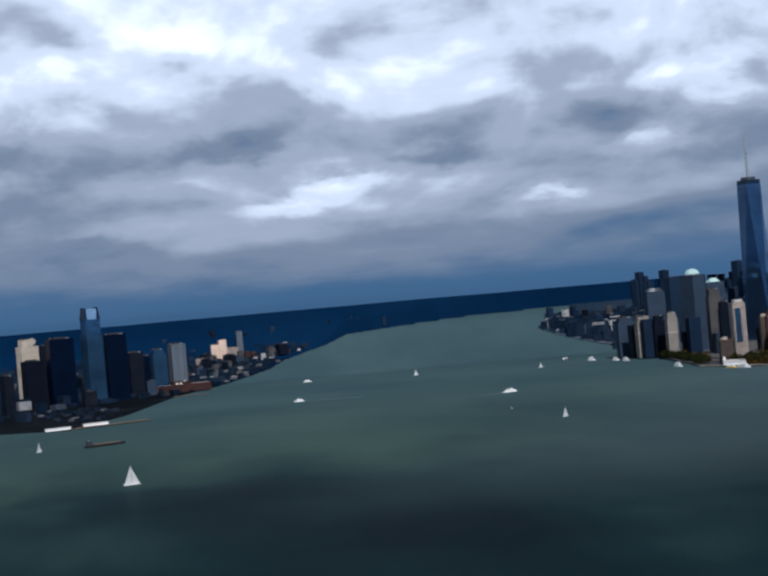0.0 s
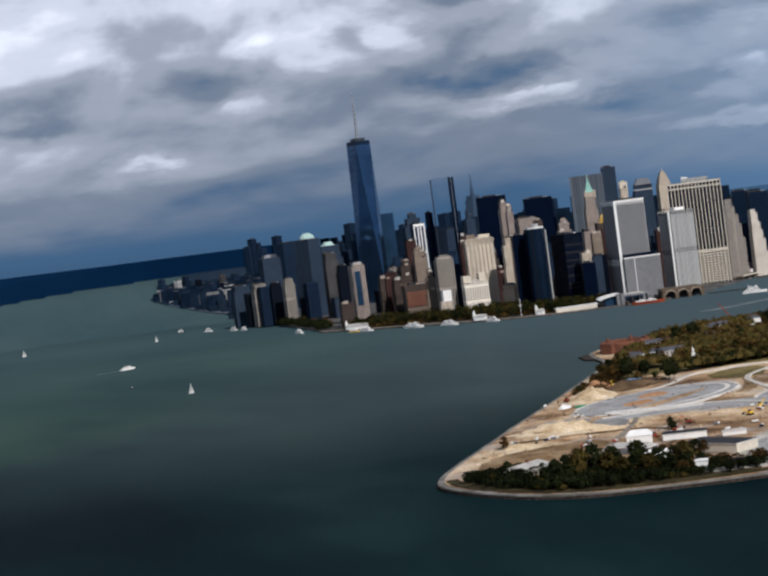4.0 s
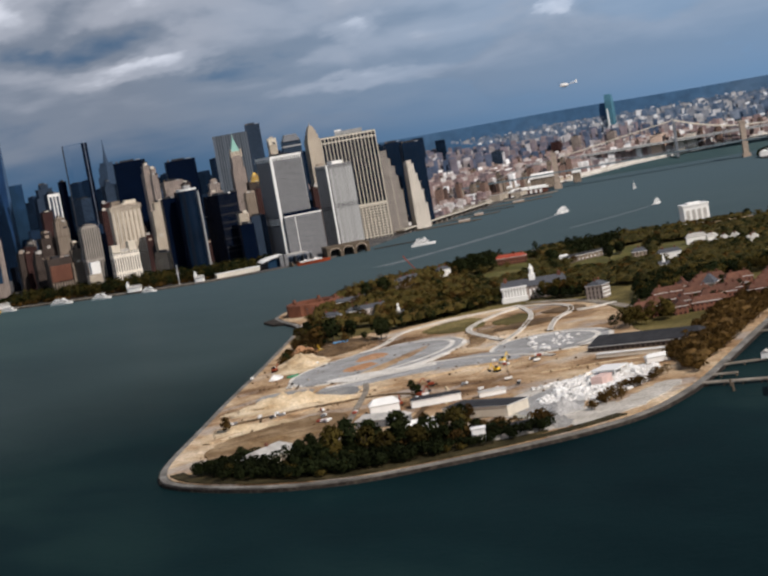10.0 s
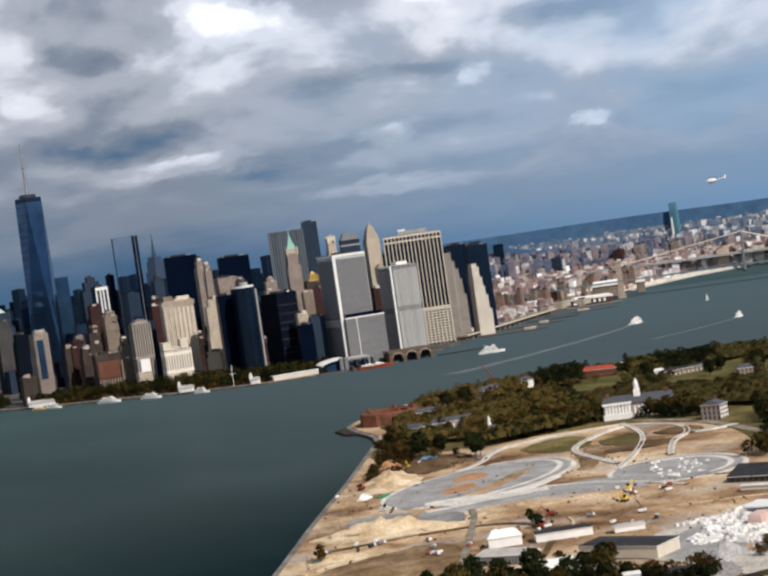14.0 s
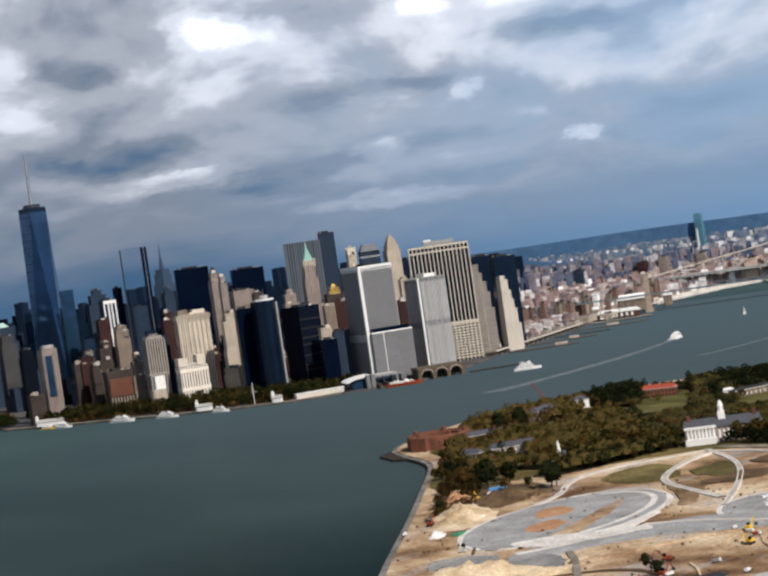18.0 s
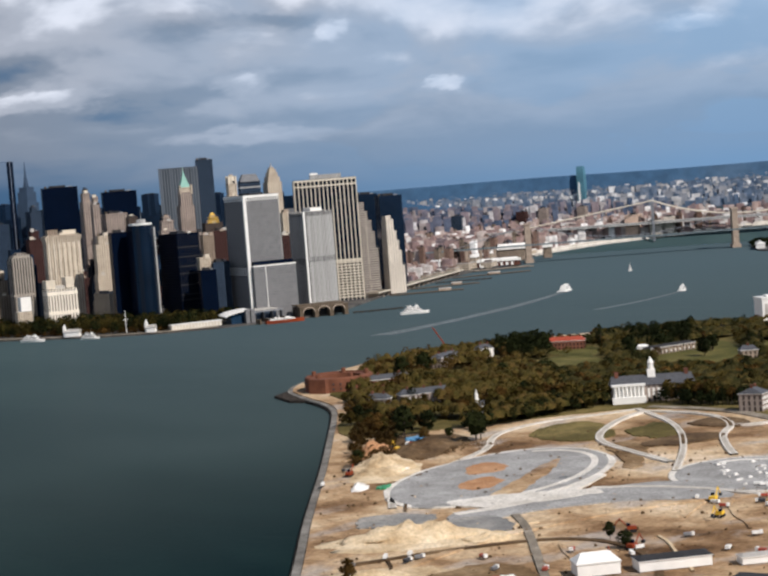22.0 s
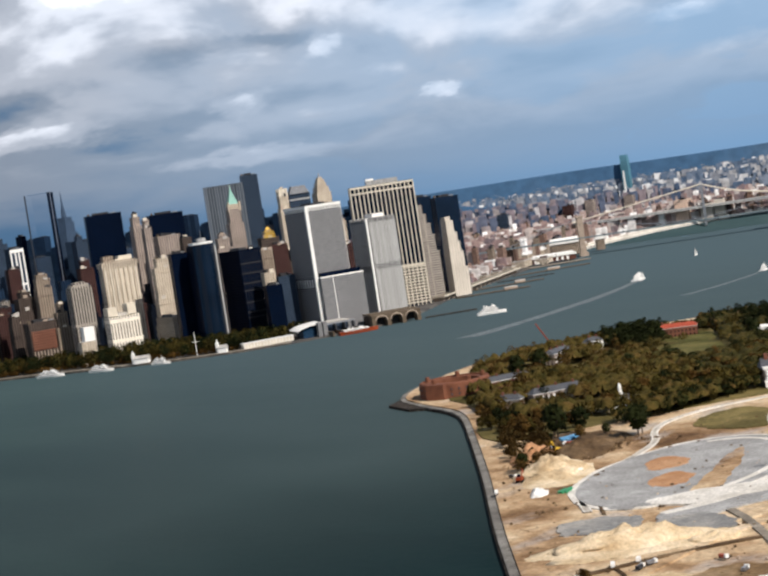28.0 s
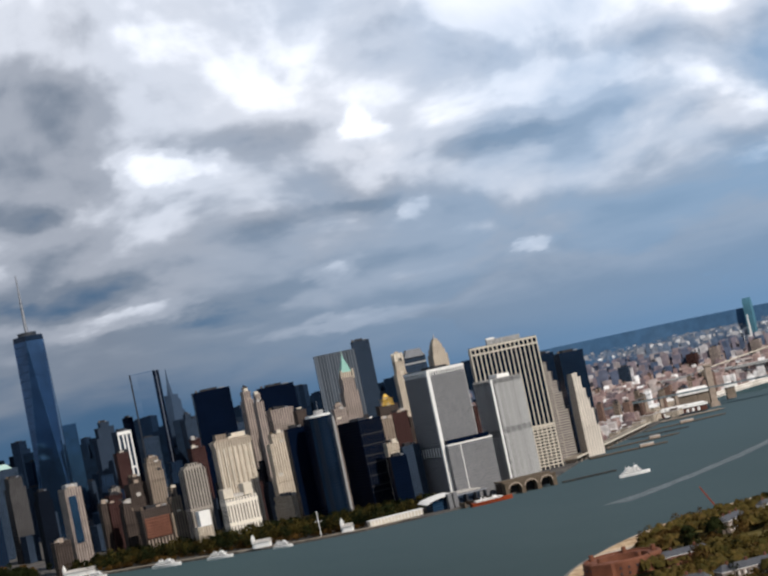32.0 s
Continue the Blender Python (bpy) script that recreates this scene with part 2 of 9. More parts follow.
def facade(name, wall, glass, bay=3.2, floor=3.8, wide=0.55, tall=0.5, glossy=0.25, vary=0.2, per=False):
    """A wall of windows: bays and floors in the building's own metres."""
    g = Graph(name)
    sp = g.n.new("ShaderNodeSeparateXYZ")
    g.l.new(g.tc.outputs["Object"], sp.inputs[0])
    sn = g.n.new("ShaderNodeSeparateXYZ")
    g.l.new(g.tc.outputs["Normal"], sn.inputs[0])
    sideways = g.math("GREATER_THAN", g.math("ABSOLUTE", sn.outputs[0]), 0.7)
    flat = g.math("GREATER_THAN", g.math("ABSOLUTE", sn.outputs[2]), 0.7)
    u = g.math("ADD", g.math("MULTIPLY", sp.outputs[1], sideways), g.math("MULTIPLY", sp.outputs[0], g.math("SUBTRACT", 1.0, sideways)))
    cu, cv = g.math("DIVIDE", u, bay), g.math("DIVIDE", sp.outputs[2], floor)
    iu = g.math("LESS_THAN", g.math("FRACT", g.math("ADD", cu, 100.0)), wide)
    iv = g.math("LESS_THAN", g.math("FRACT", cv), tall)
    win = g.math("MULTIPLY", g.math("MULTIPLY", iu, iv), g.math("SUBTRACT", 1.0, flat))
    cell = g.n.new("ShaderNodeCombineXYZ")
    g.put(g.math("FLOOR", cu), cell.inputs[0]), g.put(g.math("FLOOR", cv), cell.inputs[1]), g.put(sideways, cell.inputs[2])
    wh = g.n.new("ShaderNodeTexWhiteNoise")
    g.l.new(cell.outputs[0], wh.inputs["Vector"])
    soft = tuple(0.6 * p + 0.13 * q for p, q in zip(glass, wall))
    pane = g.ramp(wh.outputs["Value"], (0.0, tone(soft, 0.6)), (1.0, tone(soft, 1.5)), (0.93, tone(soft, 1.2)))
    n = g.math("ADD", g.math("MULTIPLY", g.noise(0.03, 3), 0.6), g.math("MULTIPLY", g.noise(0.5, 4, stretch=(1, 1, 0.15)), 0.4))
    skin = g.ramp(n, (0.3, tone(wall, 1 - vary)), (0.7, tone(wall, 1 + vary)))
    if per:
        skin = g.mix(1.0, skin, g.ramp(g.rand(), (0.0, (0.55, 0.58, 0.64)), (1.0, (1.25, 1.25, 1.25)), (0.5, (1.0, 0.95, 0.9))), "MULTIPLY")
    col = g.mix(win, skin, pane)
    rough = g.math("SUBTRACT", 0.75, g.math("MULTIPLY", win, 0.75 - glossy))
    g.bump(g.math("MULTIPLY", win, -1.0), 0.5, 0.3)
    return g.set(col, rough, spec=0.06)


def curtain(name, c, rough=0.12, metal=0.0, bay=3.0, floor=4.0, frame_c=(0.05, 0.05, 0.06), line=0.12, wobble=0.15, ior=1.45):
    """A glass curtain wall with thin mullions; the panes stand a little out of true."""
    g = Graph(name)
    sp = g.n.new("ShaderNodeSeparateXYZ")
    g.l.new(g.tc.outputs["Object"], sp.inputs[0])
    u = g.math("ADD", sp.outputs[0], sp.outputs[1])
    cu, cv = g.math("DIVIDE", u, bay), g.math("DIVIDE", sp.outputs[2], floor)
    lu = g.math("LESS_THAN", g.math("FRACT", g.math("ADD", cu, 100.0)), line)
    lv = g.math("LESS_THAN", g.math("FRACT", cv), line * 1.6)
    bar = g.math("MAXIMUM", lu, lv)
    n = g.noise(0.02, 3)
    col = g.ramp(n, (0.3, tone(c, 0.7)), (0.7, tone(c, 1.35)))
    col = g.mix(bar, col, frame_c)
    g.bump(g.noise(0.06, 2), wobble, 1.5)
    g.p.inputs["IOR"].default_value = ior
    return g.set(col, g.math("ADD", rough, g.math("MULTIPLY", bar, 0.3)), metal)


def water_mat():
    """Green harbour water, glossy near the flight; cloud shade and far haze are put into its colour, paler in the east.
    """
    g = Graph("harbour_water")
    big = g.noise(0.0021, 5, 0.5, world=True, stretch=(1.0, 0.42, 1))
    mid = g.noise(0.012, 4, 0.6, world=True, stretch=(1.0, 0.5, 1))
    fine = g.noise(0.16, 6, 0.7, world=True, stretch=(1, 0.7, 1))
    swirl = g.math("ADD", g.math("MULTIPLY", big, 0.85), g.math("MULTIPLY", mid, 0.15))
    # dark ramp: cloud shade on the nearer water, put in as colour
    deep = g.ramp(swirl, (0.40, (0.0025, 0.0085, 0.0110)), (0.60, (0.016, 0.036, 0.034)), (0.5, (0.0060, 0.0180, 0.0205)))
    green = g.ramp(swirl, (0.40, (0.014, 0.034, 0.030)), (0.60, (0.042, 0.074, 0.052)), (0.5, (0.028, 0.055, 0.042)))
    g.bump(g.math("ADD", g.math("MULTIPLY", fine, 0.6), g.math("MULTIPLY", mid, 0.8)), 0.40, 1.6)
    rough = g.math("ADD", 0.26, g.math("MULTIPLY", mid, 0.10))
    g.p.inputs["IOR"].default_value = 1.011
    pos = g.n.new("ShaderNodeNewGeometry").outputs["Position"]
    place = g.n.new("ShaderNodeSeparateXYZ")
    g.l.new(pos, place.inputs[0])
    # paler towards the east, fading out south of the island
    east_tone = g.math("DIVIDE", g.math("ADD", g.math("SUBTRACT", place.outputs[0], g.math("MULTIPLY", place.outputs[1], 0.6)), 700.0), 600.0, clamp=True)
    east_tone = g.math("MULTIPLY", east_tone, g.math("DIVIDE", g.math("ADD", place.outputs[1], 1350.0), 400.0, clamp=True))
    # past a wavering line the cloud-shade tone gives way to green
    shade_edge = g.math("ADD", g.math("ADD", place.outputs[1], 880.0), g.math("MULTIPLY", g.math("SUBTRACT", swirl, 0.5), 1500.0))
    col = g.mix(g.math("DIVIDE", shade_edge, 420.0, clamp=True), deep, green)
    col = g.mix(east_tone, col, g.ramp(big, (0.38, (0.032, 0.050, 0.051)), (0.62, (0.050, 0.072, 0.073))))
    g.set(col, rough)
    # air haze over far water, mixed in as a flat tone by distance
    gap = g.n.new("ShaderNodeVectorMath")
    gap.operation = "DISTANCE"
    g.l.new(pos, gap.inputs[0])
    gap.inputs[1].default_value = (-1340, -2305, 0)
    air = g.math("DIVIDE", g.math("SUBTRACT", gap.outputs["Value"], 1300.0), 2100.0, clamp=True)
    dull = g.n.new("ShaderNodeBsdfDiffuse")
    far_col = g.ramp(g.noise(0.002, 4, world=True), (0.35, RIVER_HAZE[0]), (0.65, RIVER_HAZE[1]))
    g.put(g.mix(east_tone, far_col, (0.074, 0.108, 0.124)), dull.inputs[0])
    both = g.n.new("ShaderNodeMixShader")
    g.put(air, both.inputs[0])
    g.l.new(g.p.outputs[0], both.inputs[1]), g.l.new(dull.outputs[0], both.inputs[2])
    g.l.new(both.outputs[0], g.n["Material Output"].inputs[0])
    return g.mat


# far water tones with the haze already in them
RIVER_HAZE = ((0.040, 0.070, 0.078), (0.056, 0.090, 0.094))


def ground_mat(name, c1, c2, c3, scale, rough=0.95, bump=0.6, bdist=0.5, world=True, fine=0.55):
    g = Graph(name)
    n1, n2 = g.noise(scale, 5, 0.6, world=world), g.noise(scale * 12, 4, 0.6, world=world)
    col = g.ramp(n1, (0.32, c1), (0.68, c3), (0.5, c2))
    col = g.mix(fine, col, g.ramp(n2, (0.3, (0.45, 0.45, 0.45)), (0.7, (1.5, 1.5, 1.5))), "MULTIPLY")
    if bump:
        g.bump(g.noise(scale * 20, 4, world=world), bump, bdist)
    return g.set(col, rough, spec=0.02 if bump == 0.0 else 0.08)


def site_earth():
    """Churned ground: dark soil, tan earth, pale sand and grey dust in drifts, with wheel ruts."""
    g = Graph("bare_earth")
    broad = g.math("ADD", g.math("MULTIPLY", g.noise(0.011, 6, 0.62, world=True), 0.75), g.math("MULTIPLY", g.noise(0.07, 5, 0.6, world=True, stretch=(1.0, 0.5, 1.0)), 0.25))
    col = g.ramp(broad, (0.35, (0.10, 0.055, 0.026)), (0.65, (0.70, 0.57, 0.42)), (0.43, (0.23, 0.140, 0.074)), (0.50, (0.40, 0.270, 0.155)), (0.57, (0.54, 0.41, 0.265)))
    dust = g.ramp(g.noise(0.018, 5, 0.6, world=True, stretch=(0.7, 1.2, 1.0)), (0.54, (0, 0, 0)), (0.64, (1, 1, 1)))
    col = g.mix(g.math("MULTIPLY", dust, 0.75), col, (0.40, 0.36, 0.325))
    col = g.mix(0.6, col, g.ramp(g.noise(0.35, 4, 0.65, world=True), (0.32, (0.5, 0.48, 0.45)), (0.68, (1.45, 1.42, 1.4))), "MULTIPLY")
    g.bump(g.noise(0.4, 5, 0.65, world=True), 0.7, 0.8)
    return g.set(col, 0.95, spec=0.08)


def leaf_mat(name, c):
    g = Graph(name)
    col = g.ramp(g.noise(0.035, 3, 0.6, world=True), (0.36, tone(c, 0.55)), (0.64, tone(c, 1.35)))
    col = g.mix(1.0, col, g.ramp(g.island(), (0.0, (0.86, 0.88, 0.9)), (1.0, (1.14, 1.1, 1.05))), "MULTIPLY")
    col = g.mix(1.0, col, g.ramp(g.rand(), (0.0, (0.8, 0.85, 0.8)), (1.0, (1.2, 1.12, 0.95))), "MULTIPLY")
    g.set(col, 0.9, spec=0.08)
    thin = g.n.new("ShaderNodeBsdfTranslucent")
    g.put(col, thin.inputs[0])
    both = g.n.new("ShaderNodeMixShader")
    g.put(0.35, both.inputs[0])
    g.l.new(g.p.outputs[0], both.inputs[1]), g.l.new(thin.outputs[0], both.inputs[2])
    g.l.new(both.outputs[0], g.n["Material Output"].inputs[0])
    return g.mat


def clear_glass():
    g = Graph("clear_tower_glass")
    g.p.inputs["Transmission Weight"].default_value, g.p.inputs["IOR"].default_value = 1.0, 1.006
    return g.set((0.86, 0.90, 0.94), 0.0)


M = dict(
    glass_clear=clear_glass(),
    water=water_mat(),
    land=ground_mat("city_ground", (0.05, 0.05, 0.055), (0.09, 0.085, 0.08), (0.14, 0.13, 0.12), 0.02),
    far_water=ground_mat("far_hazy_river", RIVER_HAZE[0], RIVER_HAZE[0], RIVER_HAZE[1], 0.002, rough=0.6, bump=0.0, fine=0.08),
    # far grounds: air haze is put in as blue base tones
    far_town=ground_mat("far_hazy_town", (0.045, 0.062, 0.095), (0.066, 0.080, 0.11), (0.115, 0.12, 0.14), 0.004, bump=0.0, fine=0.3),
    mid_water=ground_mat("distant_river", RIVER_HAZE[0], RIVER_HAZE[0], RIVER_HAZE[1], 0.002, rough=0.6, bump=0.0, fine=0.08),
    rim_water=ground_mat("river_past_the_quays", RIVER_HAZE[0], RIVER_HAZE[0], RIVER_HAZE[1], 0.002, rough=0.6, bump=0.0, fine=0.08),
    far_haze=ground_mat("far_hazy_suburbs", (0.046, 0.105, 0.20), (0.060, 0.125, 0.225), (0.095, 0.16, 0.255), 0.003, bump=0.0, fine=0.3),
    far_city_haze=ground_mat("far_shaded_city", (0.010, 0.020, 0.036), (0.014, 0.026, 0.044), (0.022, 0.034, 0.054), 0.003, bump=0.0, fine=0.3),
    # navy of the western horizon is haze in the colour
    far_land=ground_mat("far_hazed_land", (0.0010, 0.0062, 0.020), (0.0014, 0.0080, 0.026), (0.0022, 0.0100, 0.030), 0.0015, bump=0.0, fine=0.12),
    # cloud shade over the western shore is in this near-black
    shaded_shore=ground_mat("shaded_dock_ground", (0.0012, 0.002, 0.004), (0.003, 0.004, 0.006), (0.009, 0.010, 0.012), 0.01, bump=0.0),
    earth=site_earth(),
    sand=ground_mat("pale_sand", (0.42, 0.30, 0.17), (0.60, 0.47, 0.305), (0.73, 0.61, 0.44), 0.05, fine=0.45),
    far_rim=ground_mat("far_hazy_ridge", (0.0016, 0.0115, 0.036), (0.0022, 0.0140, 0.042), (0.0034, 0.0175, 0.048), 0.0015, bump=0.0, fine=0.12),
    promenade_grey=ground_mat("worn_grey_walk", (0.11, 0.10, 0.09), (0.18, 0.168, 0.15), (0.29, 0.275, 0.25), 0.05),
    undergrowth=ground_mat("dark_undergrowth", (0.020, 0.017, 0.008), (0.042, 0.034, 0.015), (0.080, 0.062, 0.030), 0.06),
    apron_grey=ground_mat("old_grey_yard", (0.30, 0.29, 0.235), (0.38, 0.365, 0.30), (0.47, 0.45, 0.38), 0.05),
    pale_dust=ground_mat("pale_dusty_ground", (0.36, 0.325, 0.275), (0.47, 0.43, 0.375), (0.60, 0.56, 0.50), 0.05),
    pink_wash=plain("faded_pink_plaster", (0.62, 0.45, 0.40), 0.9, vary=0.2),
    brown_field=ground_mat("trodden_brown_soil", (0.11, 0.066, 0.031), (0.20, 0.128, 0.066), (0.36, 0.26, 0.155), 0.03),
    dark_gravel=ground_mat("damp_grey_gravel", (0.15, 0.148, 0.145), (0.225, 0.22, 0.212), (0.34, 0.32, 0.29), 0.035, bump=0.3),
    gravel=ground_mat("grey_gravel", (0.245, 0.238, 0.228), (0.315, 0.308, 0.298), (0.40, 0.392, 0.38), 0.05, bump=0.3),
    concrete=ground_mat("pale_concrete", (0.17, 0.145, 0.115), (0.25, 0.215, 0.172), (0.36, 0.32, 0.265), 0.06),
    path=ground_mat("white_path", (0.52, 0.48, 0.42), (0.66, 0.62, 0.56), (0.76, 0.72, 0.66), 0.05),
    green_grass=ground_mat("green_lawn", (0.055, 0.058, 0.016), (0.10, 0.092, 0.028), (0.15, 0.125, 0.045), 0.03),
    grass=ground_mat("dry_grass", (0.055, 0.046, 0.014), (0.11, 0.088, 0.030), (0.20, 0.155, 0.06), 0.02),
    stone=ground_mat("sea_wall_stone", (0.018, 0.015, 0.013), (0.04, 0.033, 0.028), (0.09, 0.075, 0.06), 0.25),
    rubble=ground_mat("white_rubble", (0.52, 0.50, 0.47), (0.72, 0.70, 0.67), (0.84, 0.82, 0.79), 0.10),
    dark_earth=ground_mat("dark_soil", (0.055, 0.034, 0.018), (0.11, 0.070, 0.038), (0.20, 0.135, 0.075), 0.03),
    orange_earth=ground_mat("orange_soil", (0.34, 0.17, 0.08), (0.42, 0.23, 0.12), (0.5, 0.30, 0.17), 0.06),
    # deck colour with the blue-grey of haze put in
    bridge_grey=plain("hazed_bridge_steel", (0.15, 0.19, 0.21), 0.8),
    pale_bark=plain("pale_bark", (0.23, 0.185, 0.13), 0.95, vary=0.4),
    leaf_dark=leaf_mat("dark_leaves", (0.019, 0.025, 0.009)),
    leaf_olive=leaf_mat("olive_leaves", (0.074, 0.058, 0.016)),
    leaf_brown=leaf_mat("autumn_leaves", (0.094, 0.056, 0.018)),
    bark=plain("bark", (0.06, 0.045, 0.035), 0.9),
    roof=plain("roof_felt", (0.032, 0.032, 0.035), 0.9, vary=0.4),
    pale_roof=plain("pale_roof", (0.42, 0.40, 0.37), 0.85, vary=0.3),
    slate=plain("slate_roof", (0.075, 0.078, 0.088), 0.6, vary=0.3, scale=0.4),
    white=plain("white_paint", (0.78, 0.77, 0.74), 0.5, vary=0.08),
    cream=plain("cream_stone", (0.62, 0.56, 0.46), 0.8, vary=0.15),
    copper=plain("green_copper", (0.22, 0.42, 0.36), 0.6, vary=0.2),
    copper_pale=plain("pale_green_copper", (0.36, 0.50, 0.46), 0.5, vary=0.2),
    gold=plain("gilded_scaffold", (0.62, 0.40, 0.06), 0.45, 0.2, vary=0.35),
    steel=plain("galvanised_steel", (0.32, 0.33, 0.35), 0.4, 0.7),
    dark_steel=plain("dark_steel", (0.05, 0.055, 0.065), 0.45, 0.5),
    orange=plain("orange_paint", (0.24, 0.045, 0.014), 0.5, vary=0.2),
    red=plain("dull_red_paint", (0.34, 0.07, 0.04), 0.6, vary=0.2),
    yellow=plain("yellow_paint", (0.75, 0.48, 0.04), 0.45, vary=0.1),
    blue=plain("blue_tarpaulin", (0.12, 0.32, 0.55), 0.5, vary=0.2),
    green=plain("green_tarpaulin", (0.05, 0.25, 0.12), 0.6),
    rubber=plain("black_rubber", (0.02, 0.02, 0.02), 0.8),
    timber=plain("weathered_timber", (0.11, 0.085, 0.06), 0.9, vary=0.35, scale=0.6),
    foam=ground_mat("white_wake", (0.05, 0.065, 0.07), (0.10, 0.12, 0.125), (0.20, 0.225, 0.23), 0.10, rough=0.5),
    tile=plain("red_brown_tiles", (0.115, 0.056, 0.038), 0.9, vary=0.4, scale=0.25, per="object"),
    brick=plain("red_brick", (0.13, 0.055, 0.038), 0.9, vary=0.25, scale=0.3, per="object"),
    castle=plain("red_sandstone", (0.155, 0.062, 0.036), 0.9, vary=0.3, scale=0.12),
    granite=plain("brown_granite", (0.34, 0.275, 0.22), 0.9, vary=0.25, scale=0.2),
    glass_dark=curtain("black_glass", (0.0010, 0.004, 0.014), 0.22, ior=1.13, frame_c=(0.002, 0.005, 0.014)),
    glass_blue=curtain("blue_mirror_glass", (0.06, 0.14, 0.26), 0.08, 0.75, bay=2.4, frame_c=(0.015, 0.04, 0.08)),
    glass_sky=curtain("sky_mirror_glass", (0.80, 0.84, 0.88), 0.03, 1.0, bay=3.0, frame_c=(0.74, 0.79, 0.84), line=0.03, wobble=0.0),
    glass_navy=curtain("navy_glass", (0.008, 0.022, 0.05), 0.10, 0.45, frame_c=(0.006, 0.012, 0.025)),
    glass_wtc=curtain("tower_glass", (0.036, 0.078, 0.155), 0.07, 0.85, bay=1.5, floor=4.0, frame_c=(0.015, 0.035, 0.075), line=0.08, wobble=0.03),
    f_grey=facade("grey_grid_wall", (0.21, 0.21, 0.215), (0.14, 0.145, 0.155), 1.8, 3.8, 0.5, 0.75, vary=0.07),
    f_silver=facade("silver_grid_wall", (0.42, 0.42, 0.41), (0.34, 0.34, 0.34), 2.4, 300.0, 0.5, 0.99, vary=0.07),
    f_cream=facade("cream_stone_wall", (0.54, 0.465, 0.37), (0.085, 0.07, 0.06), 3.9, 3.7, 0.42, 0.74, vary=0.32),
    f_white=facade("white_stone_wall", (0.80, 0.74, 0.64), (0.10, 0.085, 0.07), 4.6, 30.0, 0.42, 0.82),
    f_peach=facade("pale_peach_wall", (0.62, 0.46, 0.36), (0.34, 0.25, 0.20), 6.0, 5.0, 0.35, 0.5, vary=0.2),
    f_tan=facade("tan_brick_wall", (0.255, 0.205, 0.16), (0.04, 0.034, 0.032), 4.2, 4.0, 0.43, 0.74, vary=0.4),
    f_brown=facade("brown_brick_wall", (0.080, 0.062, 0.053), (0.014, 0.013, 0.014), 4.0, 4.0, 0.48, 0.75, vary=0.4),
    f_red=facade("red_brick_wall", (0.17, 0.075, 0.05), (0.03, 0.022, 0.02), 3.8, 4.2, 0.5, 0.5, vary=0.3),
    f_maroon=facade("maroon_wall", (0.060, 0.030, 0.027), (0.010, 0.010, 0.012), 4.0, 4.0, 0.5, 0.7, vary=0.35),
    f_pink=facade("pinkish_stone_wall", (0.32, 0.265, 0.232), (0.055, 0.048, 0.046), 4.2, 4.2, 0.43, 0.8, vary=0.35),
    f_rib=facade("ribbed_stone_wall", (0.30, 0.27, 0.235), (0.02, 0.02, 0.024), 4.4, 60.0, 0.45, 0.94),
    # these two walls hold downtown's blue haze in their greys
    f_bluegrey=facade("blue_grey_wall", (0.036, 0.054, 0.085), (0.008, 0.014, 0.026), 3.4, 4.0, 0.55, 0.6),
    f_steel=facade("steel_ribbed_wall", (0.135, 0.155, 0.180), (0.095, 0.115, 0.145), 5.2, 600.0, 0.7, 0.99, vary=0.1),
    f_ash=facade("ash_brick_wall", (0.085, 0.082, 0.082), (0.014, 0.014, 0.017), 4.0, 4.2, 0.48, 0.8, vary=0.35),
    # wall colour lowered to near-black to hold cloud shade
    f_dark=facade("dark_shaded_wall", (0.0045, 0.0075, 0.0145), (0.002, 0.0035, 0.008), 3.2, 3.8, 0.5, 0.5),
    f_plain=facade("apartment_wall", (0.20, 0.135, 0.11), (0.05, 0.04, 0.04), 3.6, 3.0, 0.4, 0.45, per=True),
    f_bands=facade("banded_wall", (0.36, 0.32, 0.28), (0.09, 0.09, 0.10), 60.0, 4.0, 0.97, 0.45),
    f_bright=facade("sunlit_limestone_wall", (0.66, 0.60, 0.52), (0.20, 0.175, 0.15), 4.4, 3.7, 0.40, 0.6, vary=0.2),
    # far walls with blue air haze in their base colour
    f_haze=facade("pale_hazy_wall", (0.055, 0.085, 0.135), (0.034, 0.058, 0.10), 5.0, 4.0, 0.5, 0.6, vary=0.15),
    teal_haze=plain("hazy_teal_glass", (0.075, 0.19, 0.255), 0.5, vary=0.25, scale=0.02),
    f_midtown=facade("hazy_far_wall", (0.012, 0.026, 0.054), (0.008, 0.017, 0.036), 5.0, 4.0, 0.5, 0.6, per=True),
)

# ---- building blocks ----
MID, EYE_H, NEAR = Vector((-1340, -2305)), 190.0, 4200.0


def far(x, y, z=0.0):
    """True places past the city's edge are drawn in towards the middle of the flight, along the line of sight and to scale."""
    v = Vector((x, y)) - MID
    d = v.length
    if d > 24000:
        v, d = v * (24000 / d), 24000.0
    if d <= NEAR:
        return Vector((x, y, z))
    k = (NEAR + 220 * (1 - math.exp(-(d - NEAR) / 1800))) / d
    p = MID + v * k
    return Vector((p.x, p.y, EYE_H + (z - EYE_H) * k))


def part(name, bm, material, parent=None, label=""):
    mesh = bpy.data.meshes.new(name)
    bm.to_mesh(mesh)
    bm.free()
    mesh.materials.append(M[material])
    ob = new(name, mesh)
    ob.parent = parent
    if label:
        tagged(ob, label)
    return ob


